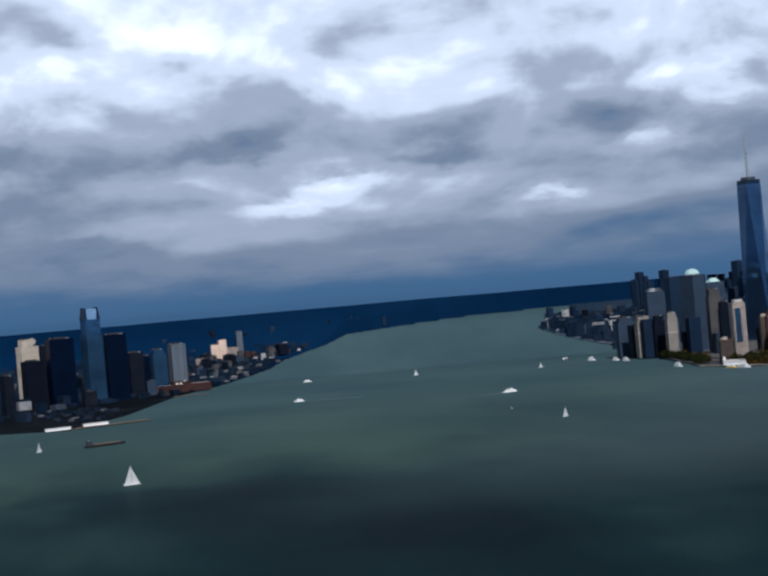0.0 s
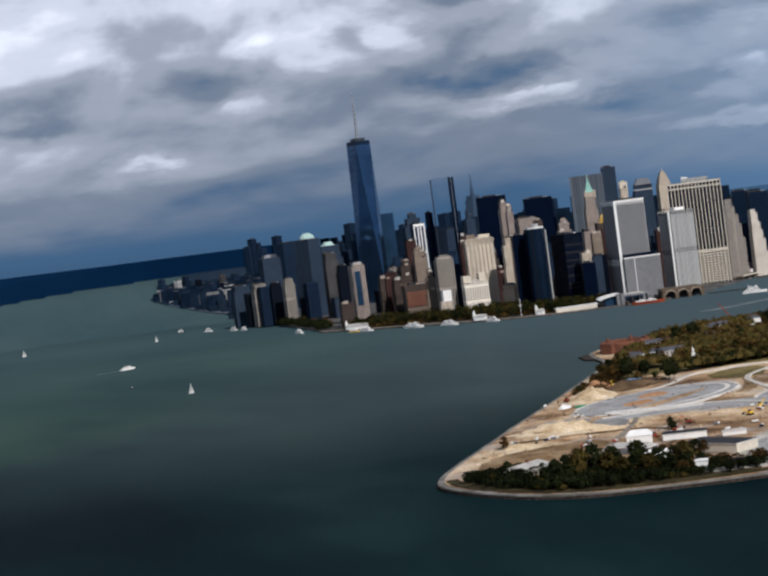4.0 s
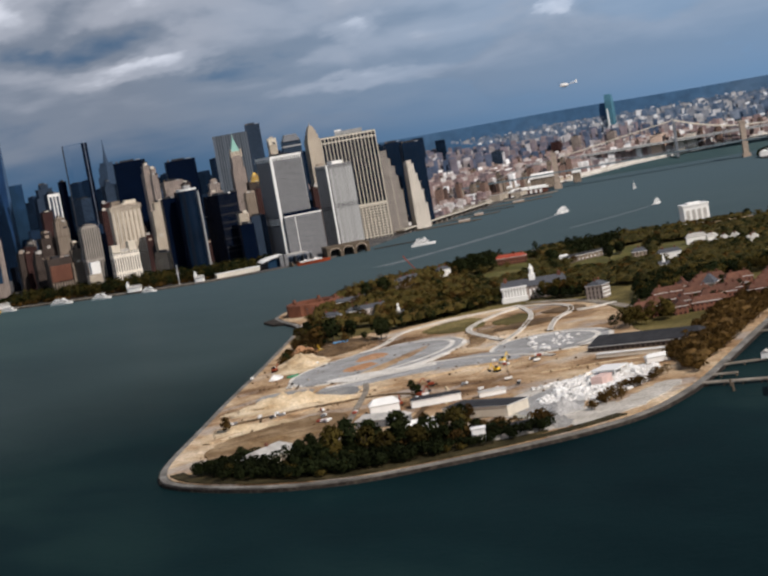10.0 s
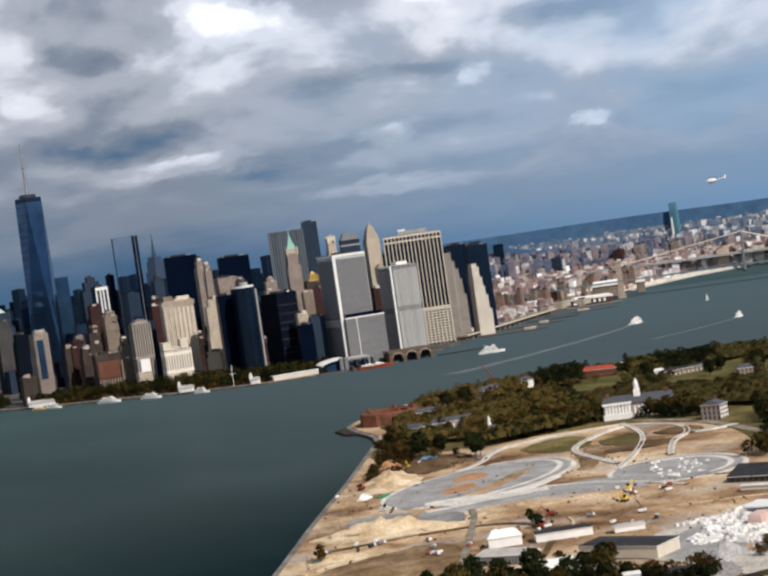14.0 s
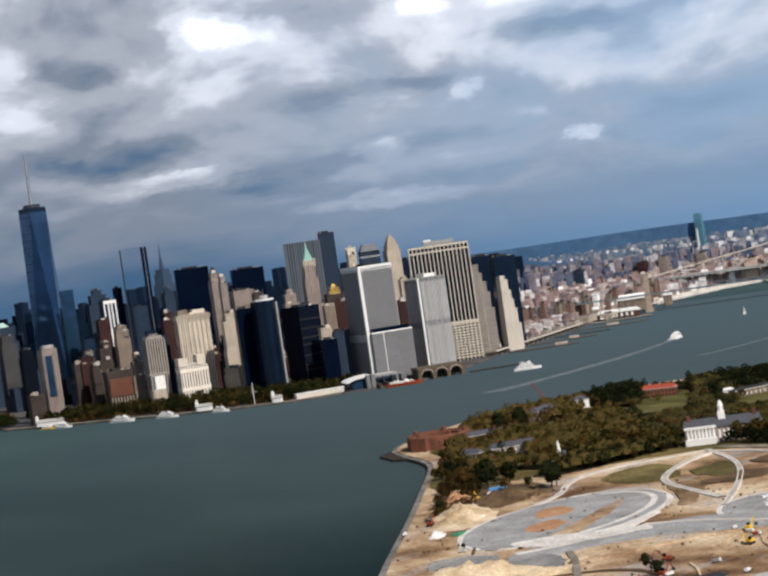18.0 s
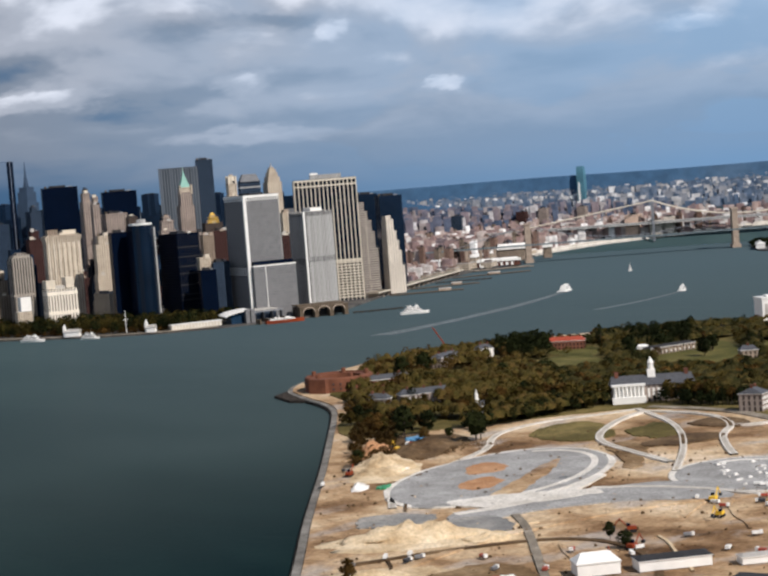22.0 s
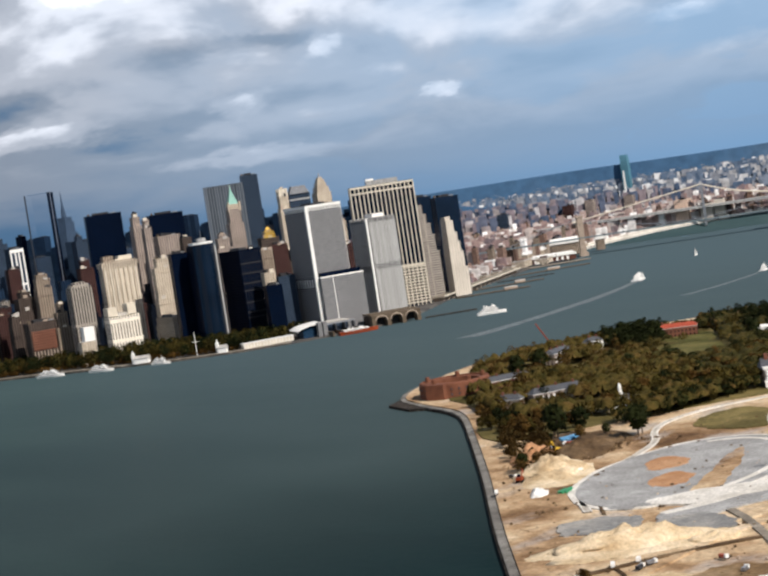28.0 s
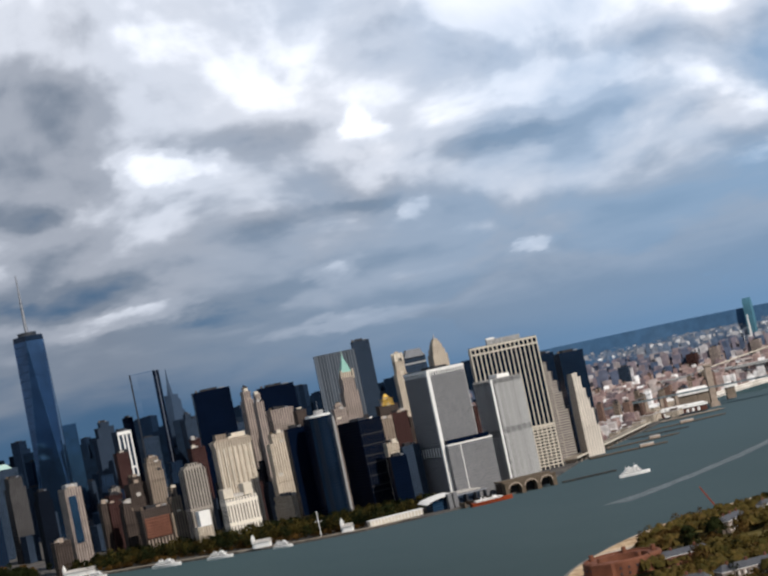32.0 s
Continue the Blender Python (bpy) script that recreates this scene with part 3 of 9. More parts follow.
def thing(name, label, category, x, y, z=0.0, rz=0.0, group="", s=1.0):
    ob = new(name)
    ob.empty_display_size = 1
    ob.matrix_basis = pose(x, y, z, 0, 0, rz) @ Matrix.Scale(s, 4)
    return tagged(ob, label, category, group)


def box(bm, x0, x1, y0, y1, z0, z1, taper=1.0):
    cx, cy = (x0 + x1) / 2, (y0 + y1) / 2
    v = [bm.verts.new((cx + (x - cx) * k, cy + (y - cy) * k, z)) for z, k in ((z0, 1.0), (z1, taper)) for x, y in ((x0, y0), (x1, y0), (x1, y1), (x0, y1))]
    for f in ((3, 2, 1, 0), (4, 5, 6, 7), (0, 1, 5, 4), (1, 2, 6, 5), (2, 3, 7, 6), (3, 0, 4, 7)):
        bm.faces.new([v[i] for i in f])
    return bm


def boxes(*rows):
    bm = bmesh.new()
    for r in rows:
        box(bm, *r)
    return bm


def ring(bm, r0, z0, r1, z1, n=24, a0=0.0, sx=1.0, sy=1.0, cx=0.0, cy=0.0, cap=True):
    lo = [bm.verts.new((cx + sx * r0 * math.cos(a0 + 2 * math.pi * i / n), cy + sy * r0 * math.sin(a0 + 2 * math.pi * i / n), z0)) for i in range(n)]
    if r1 < 1e-4:
        tip = bm.verts.new((cx, cy, z1))
        for i in range(n):
            bm.faces.new((lo[i], lo[(i + 1) % n], tip))
    else:
        hi = [bm.verts.new((cx + sx * r1 * math.cos(a0 + 2 * math.pi * i / n), cy + sy * r1 * math.sin(a0 + 2 * math.pi * i / n), z1)) for i in range(n)]
        for i in range(n):
            bm.faces.new((lo[i], lo[(i + 1) % n], hi[(i + 1) % n], hi[i]))
        if cap:
            bm.faces.new(hi)
    if cap:
        bm.faces.new(lo[::-1])
    return bm


def prism(points, z0, z1):
    bm = bmesh.new()
    lo = [bm.verts.new((x, y, z0)) for x, y in points]
    hi = [bm.verts.new((x, y, z1)) for x, y in points]
    n = len(points)
    for i in range(n):
        bm.faces.new((lo[i], lo[(i + 1) % n], hi[(i + 1) % n], hi[i]))
    bm.faces.new(hi)
    bm.faces.new(lo[::-1])
    bmesh.ops.recalc_face_normals(bm, faces=bm.faces)
    return bm


def gable(bm, x0, x1, y0, y1, z0, z1, hip=0.0):
    ym = (y0 + y1) / 2
    v = [bm.verts.new(p) for p in ((x0, y0, z0), (x1, y0, z0), (x1, y1, z0), (x0, y1, z0), (x0 + hip, ym, z1), (x1 - hip, ym, z1))]
    for f in ((0, 1, 5, 4), (2, 3, 4, 5), (1, 2, 5), (3, 0, 4), (3, 2, 1, 0)):
        bm.faces.new([v[i] for i in f])
    return bm


def bar(bm, p, q, r, n=5):
    """A round bar from p to q."""
    p, q = Vector(p), Vector(q)
    m = (q - p).to_track_quat("Z", "Y").to_matrix()
    ends = [[bm.verts.new(c + m @ Vector((r * math.cos(6.2832 * i / n), r * math.sin(6.2832 * i / n), 0))) for i in range(n)] for c in (p, q)]
    for i in range(n):
        bm.faces.new((ends[0][i], ends[0][(i + 1) % n], ends[1][(i + 1) % n], ends[1][i]))
    bm.faces.new(ends[1])
    bm.faces.new(ends[0][::-1])
    return bm


def inside(p, poly):
    x, y, hit = p[0], p[1], False
    for (x0, y0), (x1, y1) in zip(poly, poly[1:] + poly[:1]):
        if (y0 > y) != (y1 > y) and x < (x1 - x0) * (y - y0) / (y1 - y0) + x0:
            hit = not hit
    return hit


# ---- water and land ----
LANDS = dict(
    manhattan=[(739, 5903), (400, 4700), (221, 3701), (60, 2700), (-31, 2013), (-130, 1600), (-158, 1278), (-205, 1000), (-245, 707), (-270, 600), (-231, 496), (-184, 401),
               (-140, 300), (-72, 165), (-8, 96), (62, 62), (124, 47), (250, 45), (370, 137), (629, 345), (800, 445), (1230, 735), (1560, 925), (1806, 1020), (2500, 1075), (3290, 1277),
               (3480, 2200), (3450, 3600), (4300, 5200), (5600, 8000), (7000, 12000), (2600, 12500), (1800, 9000)],
    new_jersey=[(-2600, 300), (-1684, 593), (-1545, 510), (-1440, 857), (-1320, 1498), (-1160, 1987), (-1000, 2700), (-877, 3521), (-500, 5400), (-179, 7330), (600, 9149), (1454, 10879),
                (3600, 11500), (6500, 20000), (9000, 30000), (-9000, 40000), (-22000, 30000), (-22000, 3000)],
    brooklyn=[(1180, -700), (1330, -200), (1430, 200), (1560, 330), (1760, 440), (2300, 620), (3000, 640), (3700, 1300), (3950, 2200), (3900, 3600), (4900, 5200), (6200, 8000),
              (8000, 12000), (9000, 16000), (30000, 30000), (40000, 6000), (30000, -9000), (3000, -1800)])


def near_land(name, outline, material, label, height=2.5):
    """The part of a shore that lies on the flat."""
    bm = bmesh.new()
    f = bm.faces.new([bm.verts.new((x, y, height)) for x, y in outline])
    bmesh.ops.triangulate(bm, faces=[f])
    for _ in range(9):
        long = [e for e in bm.edges if e.calc_length() > 160 and min((v.co.xy - MID).length for v in e.verts) < NEAR + 200]
        if not long:
            break
        bmesh.ops.subdivide_edges(bm, edges=long, cuts=1)
        bmesh.ops.triangulate(bm, faces=bm.faces[:])
    bmesh.ops.delete(bm, geom=[f for f in bm.faces if (f.calc_center_median().xy - MID).length > NEAR + 60], context="FACES")
    edge = [e for e in bm.edges if e.is_boundary]
    for v in bmesh.ops.extrude_edge_only(bm, edges=edge)["geom"]:
        if isinstance(v, bmesh.types.BMVert):
            v.co.z -= height + 1
    bmesh.ops.recalc_face_normals(bm, faces=bm.faces)
    tagged(part(name, bm, material), label, "land", kind="structure")


def far_rings(keep, hills, split, fine, start=7000.0):
    """Rings from the flat out to the horizon, kept where keep(x, y) says so."""
    dist = [NEAR - 30 + 24 * i for i in range(26)]
    while dist[-1] < 24000:
        dist.append(dist[-1] * (1.022 if dist[-1] < 11000 else 1.06))
    az = [radians(-14 + 0.06 * i) for i in range(1335)] if fine else [radians(66 + 4 * i) for i in range(71)]
    verts, faces, mats, index = [], [], [], {}

    kept = {}

    def cell(i, j):
        if (i, j) not in kept:
            ok = 0 <= j < len(dist) - 1 and 0 <= i < len(az) - 1
            if ok:
                d, a = (dist[j] + dist[j + 1]) / 2, (az[i] + az[i + 1]) / 2
                ok = keep((MID.x + d * math.sin(a), MID.y + d * math.cos(a)))
            kept[i, j] = ok
        return kept[i, j]

    def vert(i, j):
        if (i, j) not in index:
            d = dist[j]
            x, y = MID.x + d * math.sin(az[i]), MID.y + d * math.cos(az[i])
            h = 4.0 if hills else 0.0
            if d > start and hills and all(cell(p, q) for p in (i - 1, i) for q in (j - 1, j)):
                h += hills * min(1, (d - start) / 6000) * (0.95 + 0.14 * noise.noise((x / 2600, y / 2600, 0.3)))
            index[i, j] = len(verts)
            p = far(x, y, h)
            if (i, j - 1) in index:
                p.z = max(p.z, verts[index[i, j - 1]][2] + 0.01)
            verts.append(tuple(p))
        return index[i, j]

    for j in range(len(dist) - 1):
        d = (dist[j] + dist[j + 1]) / 2
        for i in range(len(az) - 1):
            if cell(i, j):
                faces.append((vert(i, j), vert(i + 1, j), vert(i + 1, j + 1), vert(i, j + 1)))
                # outer rings take the hazier ground tone
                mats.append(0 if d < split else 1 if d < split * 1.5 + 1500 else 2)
    return verts, faces, mats


def far_ground(name, outline, label, hills, split=6500.0, beyond="far_land", start=7000.0):
    verts, faces, mats = far_rings(lambda p: inside(p, outline), hills, split, True, start)
    me = bpy.data.meshes.new(name)
    me.from_pydata(verts, [], faces)
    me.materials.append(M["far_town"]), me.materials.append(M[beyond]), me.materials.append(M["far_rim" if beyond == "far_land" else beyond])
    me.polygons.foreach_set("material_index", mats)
    tagged(new(name, me), label, "land", kind="structure")


def water_sheet():
    n, rim = 120, []
    verts, faces, mats = [(MID.x, MID.y, 0.0)], [], []
    for r in (1000, 2000, 3000, NEAR - 30):
        rim.append([len(verts) + i for i in range(n)])
        verts += [(MID.x + r * math.cos(6.283185 * i / n), MID.y + r * math.sin(6.283185 * i / n), 0.0) for i in range(n)]
    faces += [(0, rim[0][i], rim[0][(i + 1) % n]) for i in range(n)]
    for lo, hi in zip(rim, rim[1:]):
        faces += [(lo[i], hi[i], hi[(i + 1) % n], lo[(i + 1) % n]) for i in range(n)]
    mats += [0] * len(faces)
    for fine in (True, False):
        v, f, m = far_rings(lambda p: True, 0.0, 4600, fine)
        b = len(verts)
        verts += v
        faces += [tuple(b + k for k in q) for q in f]
        mats += [1 + k for k in m]
    me = bpy.data.meshes.new("water")
    me.from_pydata(verts, [], faces)
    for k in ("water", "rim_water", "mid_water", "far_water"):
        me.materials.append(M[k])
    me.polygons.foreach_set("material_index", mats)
    return new("water", me)


tagged(water_sheet(), "grey-green harbour water, small waves, cloud shade in its colour", "water", kind="structure")
near_land("ground_manhattan", LANDS["manhattan"], "land", "city ground along the river, grey paving")
near_land("ground_new_jersey", LANDS["new_jersey"], "shaded_shore", "dark shore across the wide river")
near_land("ground_brooklyn", LANDS["brooklyn"], "land", "low shore beyond the stone bridge")
far_ground("backdrop_manhattan", LANDS["manhattan"], "hazy city ground far up the island", 10, 6200, "far_city_haze")
far_ground("backdrop_new_jersey", LANDS["new_jersey"], "dark blue hazed land to the horizon", 165, 3000)
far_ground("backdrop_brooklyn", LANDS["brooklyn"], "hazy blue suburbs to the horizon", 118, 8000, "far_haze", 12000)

# ---- towers ----


def tower(name, label, site, skin, top="flat", roof="roof", tiers=(), category="tower", podium=None, parapet=1.6, extra=True, base=2.5, group="", lean=0.0):
    """site: east, north, turn, width, depth, height. tiers: (width share, depth share, foot, head) of the shaft, from below."""
    x, y, rz, w, d, h = site
    t = thing(name, label, category, x, y, base, rz, group)
    h = h - base
    if not tiers:
        tiers = ((1.0, 1.0, 0.0, 1.0),)
    for i, (kw, kd, z0, z1) in enumerate(tiers):
        a, b = w * kw / 2, d * kd / 2
        if lean:
            c = lean * (tiers[0][0] - kw) * w / 2
            part("shaft" if i == 0 else "setback", boxes((c - a, c + a, -b, b, z0 * h, z1 * h)), skin, t)
            part("roof", boxes((c - a + 0.5, c + a - 0.5, -b + 0.5, b - 0.5, z1 * h, z1 * h + 0.5)), roof, t)
            part("cornice", boxes((c - a - 0.5, c + a + 0.5, -b - 0.5, -b + 0.4, z1 * h - 1.2, z1 * h + 1.0)), skin, t)
            continue
        block = part("shaft" if i == 0 else "setback", boxes((-a, a, -b, b, z0 * h, z1 * h)), skin, t)
        if z1 * h - z0 * h > 4:
            part("roof", boxes((-a + 0.5, a - 0.5, -b + 0.5, b - 0.5, z1 * h, z1 * h + 0.5)), roof, block)
            part("parapet", boxes((-a - 0.3, a + 0.3, -b - 0.3, -b + 0.5, z1 * h - 0.6, z1 * h + parapet), (-a - 0.3, a + 0.3, b - 0.5, b + 0.3, z1 * h - 0.6, z1 * h + parapet),
                                  (-a - 0.3, -a + 0.5, -b + 0.5, b - 0.5, z1 * h - 0.6, z1 * h + parapet), (a - 0.5, a + 0.3, -b + 0.5, b - 0.5, z1 * h - 0.6, z1 * h + parapet)), skin, block)
    clutter = random.Random(int(abs(x) * 7 + abs(y) * 3))
    if not lean and skin in ("f_cream", "f_tan", "f_brown", "f_red", "f_maroon", "f_pink"):
        for kw, kd, z0, z1 in tiers:
            for v in ((0.28, 0.62, 0.9) if z1 - z0 > 0.4 else (0.86,)):
                a, b, z = w * kw / 2 + 0.9, d * kd / 2 + 0.9, h * (z0 + (z1 - z0) * v)
                part("string_course", boxes((-a, a, -b, b, z, z + 1.5)), skin, t)
        for i in range(3):
            kw, kd, _, z1 = tiers[i % len(tiers)]
            a, b = clutter.uniform(-0.3, 0.3) * w * kw, clutter.uniform(-0.42, -0.3) * d * kd
            part("roof_house", boxes((a - 3.2, a + 3.2, b - 2.2, b + 2.2, h * z1, h * z1 + clutter.uniform(3, 7))), clutter.choice(("granite", "roof", "pale_roof", "cream")), t)
    kw, kd, _, z1 = tiers[-1]
    a, b, H = w * kw / 2, d * kd / 2, h * z1
    if extra and top == "flat":
        part("plant_room", boxes((-a * 0.55, a * 0.35, -b * 0.5, b * 0.5, H + 0.5, H + 5.5)), roof, t)
        part("cooling_tower", boxes((a * 0.45, a * 0.75, -b * 0.4, b * 0.2, H + 0.5, H + 3.4)), "steel", t)
        if w > 30:
            part("water_tank", ring(bmesh.new(), 2.2, H + 0.5, 2.0, H + 5.5, 10, cx=-a * 0.75, cy=b * 0.2), "timber", t)
    if podium:
        k, ph = podium
        part("podium", boxes((-w / 2 * k, w / 2 * k, -d / 2 * k, d / 2 * k, 0, ph)), skin, t)
    return t


S = {}
S["whitehall_red"] = (-100, 492, -4.9, 49, 22, 73)
S["whitehall_brown"] = (-78, 580, -4.7, 32, 25, 120)
S["tan_round"] = (-58, 552, -5.3, 25, 14, 144)
S["tan_step"] = (-71, 480, -5.7, 21, 14, 97)
S["white_grid"] = (189, 1138, 0.1, 28, 23, 192)
S["maroon"] = (92, 957, -4.7, 23, 16, 155)
S["striped_low"] = (-81, 649, -4.2, 14, 14, 108)
S["dark_low_a"] = (-119, 612, -3.8, 18, 14, 91)
S["dark_low_b"] = (-114, 553, -4.4, 12, 14, 86)
S["round_top"] = (-58, 433, -6.3, 35, 18, 123)
S["white_box"] = (-87, 376, -6.4, 21, 14, 57)
S["cunard"] = (50, 496, -12.4, 57, 24, 148)
S["bowling"] = (-18, 386, -12.3, 48, 29, 66)
S["step_tan"] = (78, 405, -9.0, 34, 16, 141)
S["custom"] = (50, 367, 0.7, 13, 52, 51)
S["state17_slab"] = (44, 300, -14.7, 26, 17, 146)
S["state17"] = (57, 246, -10.2, 34, 15, 156)
S["state1"] = (117, 242, 3.3, 41, 50, 137)
S["low_dark"] = (117, 169, -12.3, 25, 14, 80)
S["low_beige"] = (125, 187, -12.4, 18, 14, 99)
S["low_glass"] = (146, 177, -12.8, 27, 17, 90)
S["nyp"] = (189, 142, -11.9, 56, 80, 187)
S["nyp_low"] = (182, 121, -11.9, 71, 71, 81)
S["broad125"] = (307, 155, -10.8, 50, 56, 156)
S["water55"] = (430, 279, -31.6, 103, 30, 206)
S["step_grey"] = (525, 298, -22.6, 31, 14, 161)
S["dark_slab"] = (644, 446, -22.6, 37, 14, 173)
S["maiden"] = (626, 359, -23.3, 41, 33, 168)
S["wall120"] = (566, 276, -18.5, 37, 29, 135)
S["liberty"] = (378, 1113, -22.4, 71, 30, 233)
S["broadway140"] = (413, 935, -21.3, 65, 30, 215)
S["tan_a"] = (209, 696, -8.7, 17, 18, 220)
S["tan_b"] = (193, 634, -9.0, 13, 14, 206)
S["equitable"] = (235, 643, -14.4, 37, 27, 174)
S["tan_c"] = (217, 554, -15.1, 16, 19, 166)
S["liberty28"] = (510, 867, -30, 76, 26, 252)
S["grey_slab"] = (559, 848, -30, 33, 24, 264)
S["wall40"] = (455, 760, -16.6, 49, 29, 178)
S["beige_mid"] = (216, 438, -11.2, 24, 14, 163)
S["exchange20"] = (431, 561, -13.4, 19, 15, 220)
S["wall60"] = (537, 662, -21.8, 39, 18, 214)
S["pine70"] = (589, 661, -14.7, 28, 14, 208)
S["gold_top"] = (313, 450, -12.6, 32, 15, 146)
S["brown_a"] = (249, 369, -12.5, 19, 14, 128)
S["brown_b"] = (290, 392, -12.8, 28, 14, 133)
S["brown_c"] = (350, 290, -15.0, 22, 14, 119)
S["cream_mid"] = (437, 411, -15.1, 13, 15, 153)
S["wtc4"] = (314, 1243, 35.7, 30, 50, 295)
S["glass_far"] = (301, 1082, -7.0, 22, 25, 197)
S["maroon_b"] = (162, 814, -6.9, 26, 18, 153)
S["wfc2"] = (-43, 1275, 21.0, 37, 48, 187)
S["wfc1"] = (40, 1366, 0.6, 48, 32, 165)
S["wtc7"] = (298, 1642, -1.2, 52, 51, 228)
S["verizon"] = (316, 1470, -2.2, 52, 22, 217)
S["slim_dark"] = (316, 1357, -3.0, 10, 30, 215)
S["bpc_curve"] = (-146, 1268, 2.6, 46, 27, 155)
S["bpc_a"] = (-220, 1288, 3.6, 44, 24, 97)
S["bpc_b"] = (-209, 1178, 3.0, 34, 23, 99)
S["bpc_c"] = (-183, 1134, 2.4, 27, 16, 98)
S["bpc_d"] = (-176, 1059, 2.0, 24, 19, 105)
S["bpc_e"] = (-142, 782, 0.2, 25, 18, 124)
S["ritz"] = (-190, 568, -0.3, 27, 23, 125)
S["ritz_low"] = (-225, 556, 0.2, 26, 14, 53)
S["bpc_f"] = (-63, 1076, 0.6, 31, 23, 150)
S["bpc_g"] = (-104, 608, -1.3, 28, 18, 100)
S["bpc_h"] = (-114, 554, -1.6, 16, 14, 84)
S["jc_gold"] = (-1675, 1583, 33.6, 49, 28, 171)
S["jc_dark"] = (-1593, 1537, 22.6, 63, 31, 167)
S["goldman"] = (-1514, 1530, 31.4, 45, 33, 171)
S["jc_black"] = (-1458, 1565, 20.8, 54, 21, 166)
S["jc_a"] = (-1411, 1652, 20.1, 37, 21, 114)
S["jc_b"] = (-1386, 1679, 19.7, 18, 22, 103)
S["jc_blue"] = (-1352, 1715, 19.3, 37, 29, 115)
S["jc_green"] = (-1302, 1735, 18.7, 40, 29, 125)
S["jc_c"] = (-1640, 1619, 23.0, 15, 14, 153)
S["jc_d"] = (-1713, 1323, 24.2, 24, 30, 92)
S["jc_low_red"] = (-1300, 1696, 7.5, 150, 50, 44)

# the tall glass tower: a square foot turned through eighth-turn to a smaller square head
def glass_spire_tower():
    x, y = 225, 1550
    t = thing("skyscraper", "tall tapering blue glass skyscraper with a spire", "skyscraper", x, y, 2.5, -33, "", 1.015)
    part("base", boxes((-30.5, 30.5, -30.5, 30.5, 0, 55)), "glass_wtc", t, "square glass-clad base")
    bm = bmesh.new()
    lo_pts = [(30.5 * a, 30.5 * b, 55) for a, b in ((-1, -1), (1, -1), (1, 1), (-1, 1))]
    hi_pts = [(30.5 * a, 30.5 * b, 405) for a, b in ((0, -1), (1, 0), (0, 1), (-1, 0))]
    lo, hi = [bm.verts.new(p) for p in lo_pts], [bm.verts.new(p) for p in hi_pts]
    for i in range(4):
        bm.faces.new((lo[i], lo[(i + 1) % 4], hi[i]))
        bm.faces.new((hi[i], lo[(i + 1) % 4], hi[(i + 1) % 4]))
    bm.faces.new(hi)
    part("shaft", bm, "glass_wtc", t)
    for i in range(4):
        a, b = lo_pts[i], lo_pts[(i + 1) % 4]
        part("corner_strip", bar(bmesh.new(), a, hi_pts[i], 0.5, 5), "glass_blue", t, "pale steel edge")
        part("corner_strip", bar(bmesh.new(), b, hi_pts[i], 0.5, 5), "glass_blue", t, "pale steel edge")
    part("parapet", ring(bmesh.new(), 30.5, 405, 30.5, 415, 4), "glass_navy", t)
    part("roof", ring(bmesh.new(), 29, 415, 29, 416, 4), "dark_steel", t)
    part("antenna_ring", ring(bmesh.new(), 19, 416, 19, 423, 24), "dark_steel", t)
    part("mast", ring(ring(bmesh.new(), 4.2, 423, 3.2, 470, 8), 3.2, 470, 1.3, 541, 8), "steel", t)
    for z in (436, 448, 460, 472, 484):
        part("mast_collar", ring(bmesh.new(), 3.4, z, 3.4, z + 1.2, 10), "dark_steel", t)


glass_spire_tower()

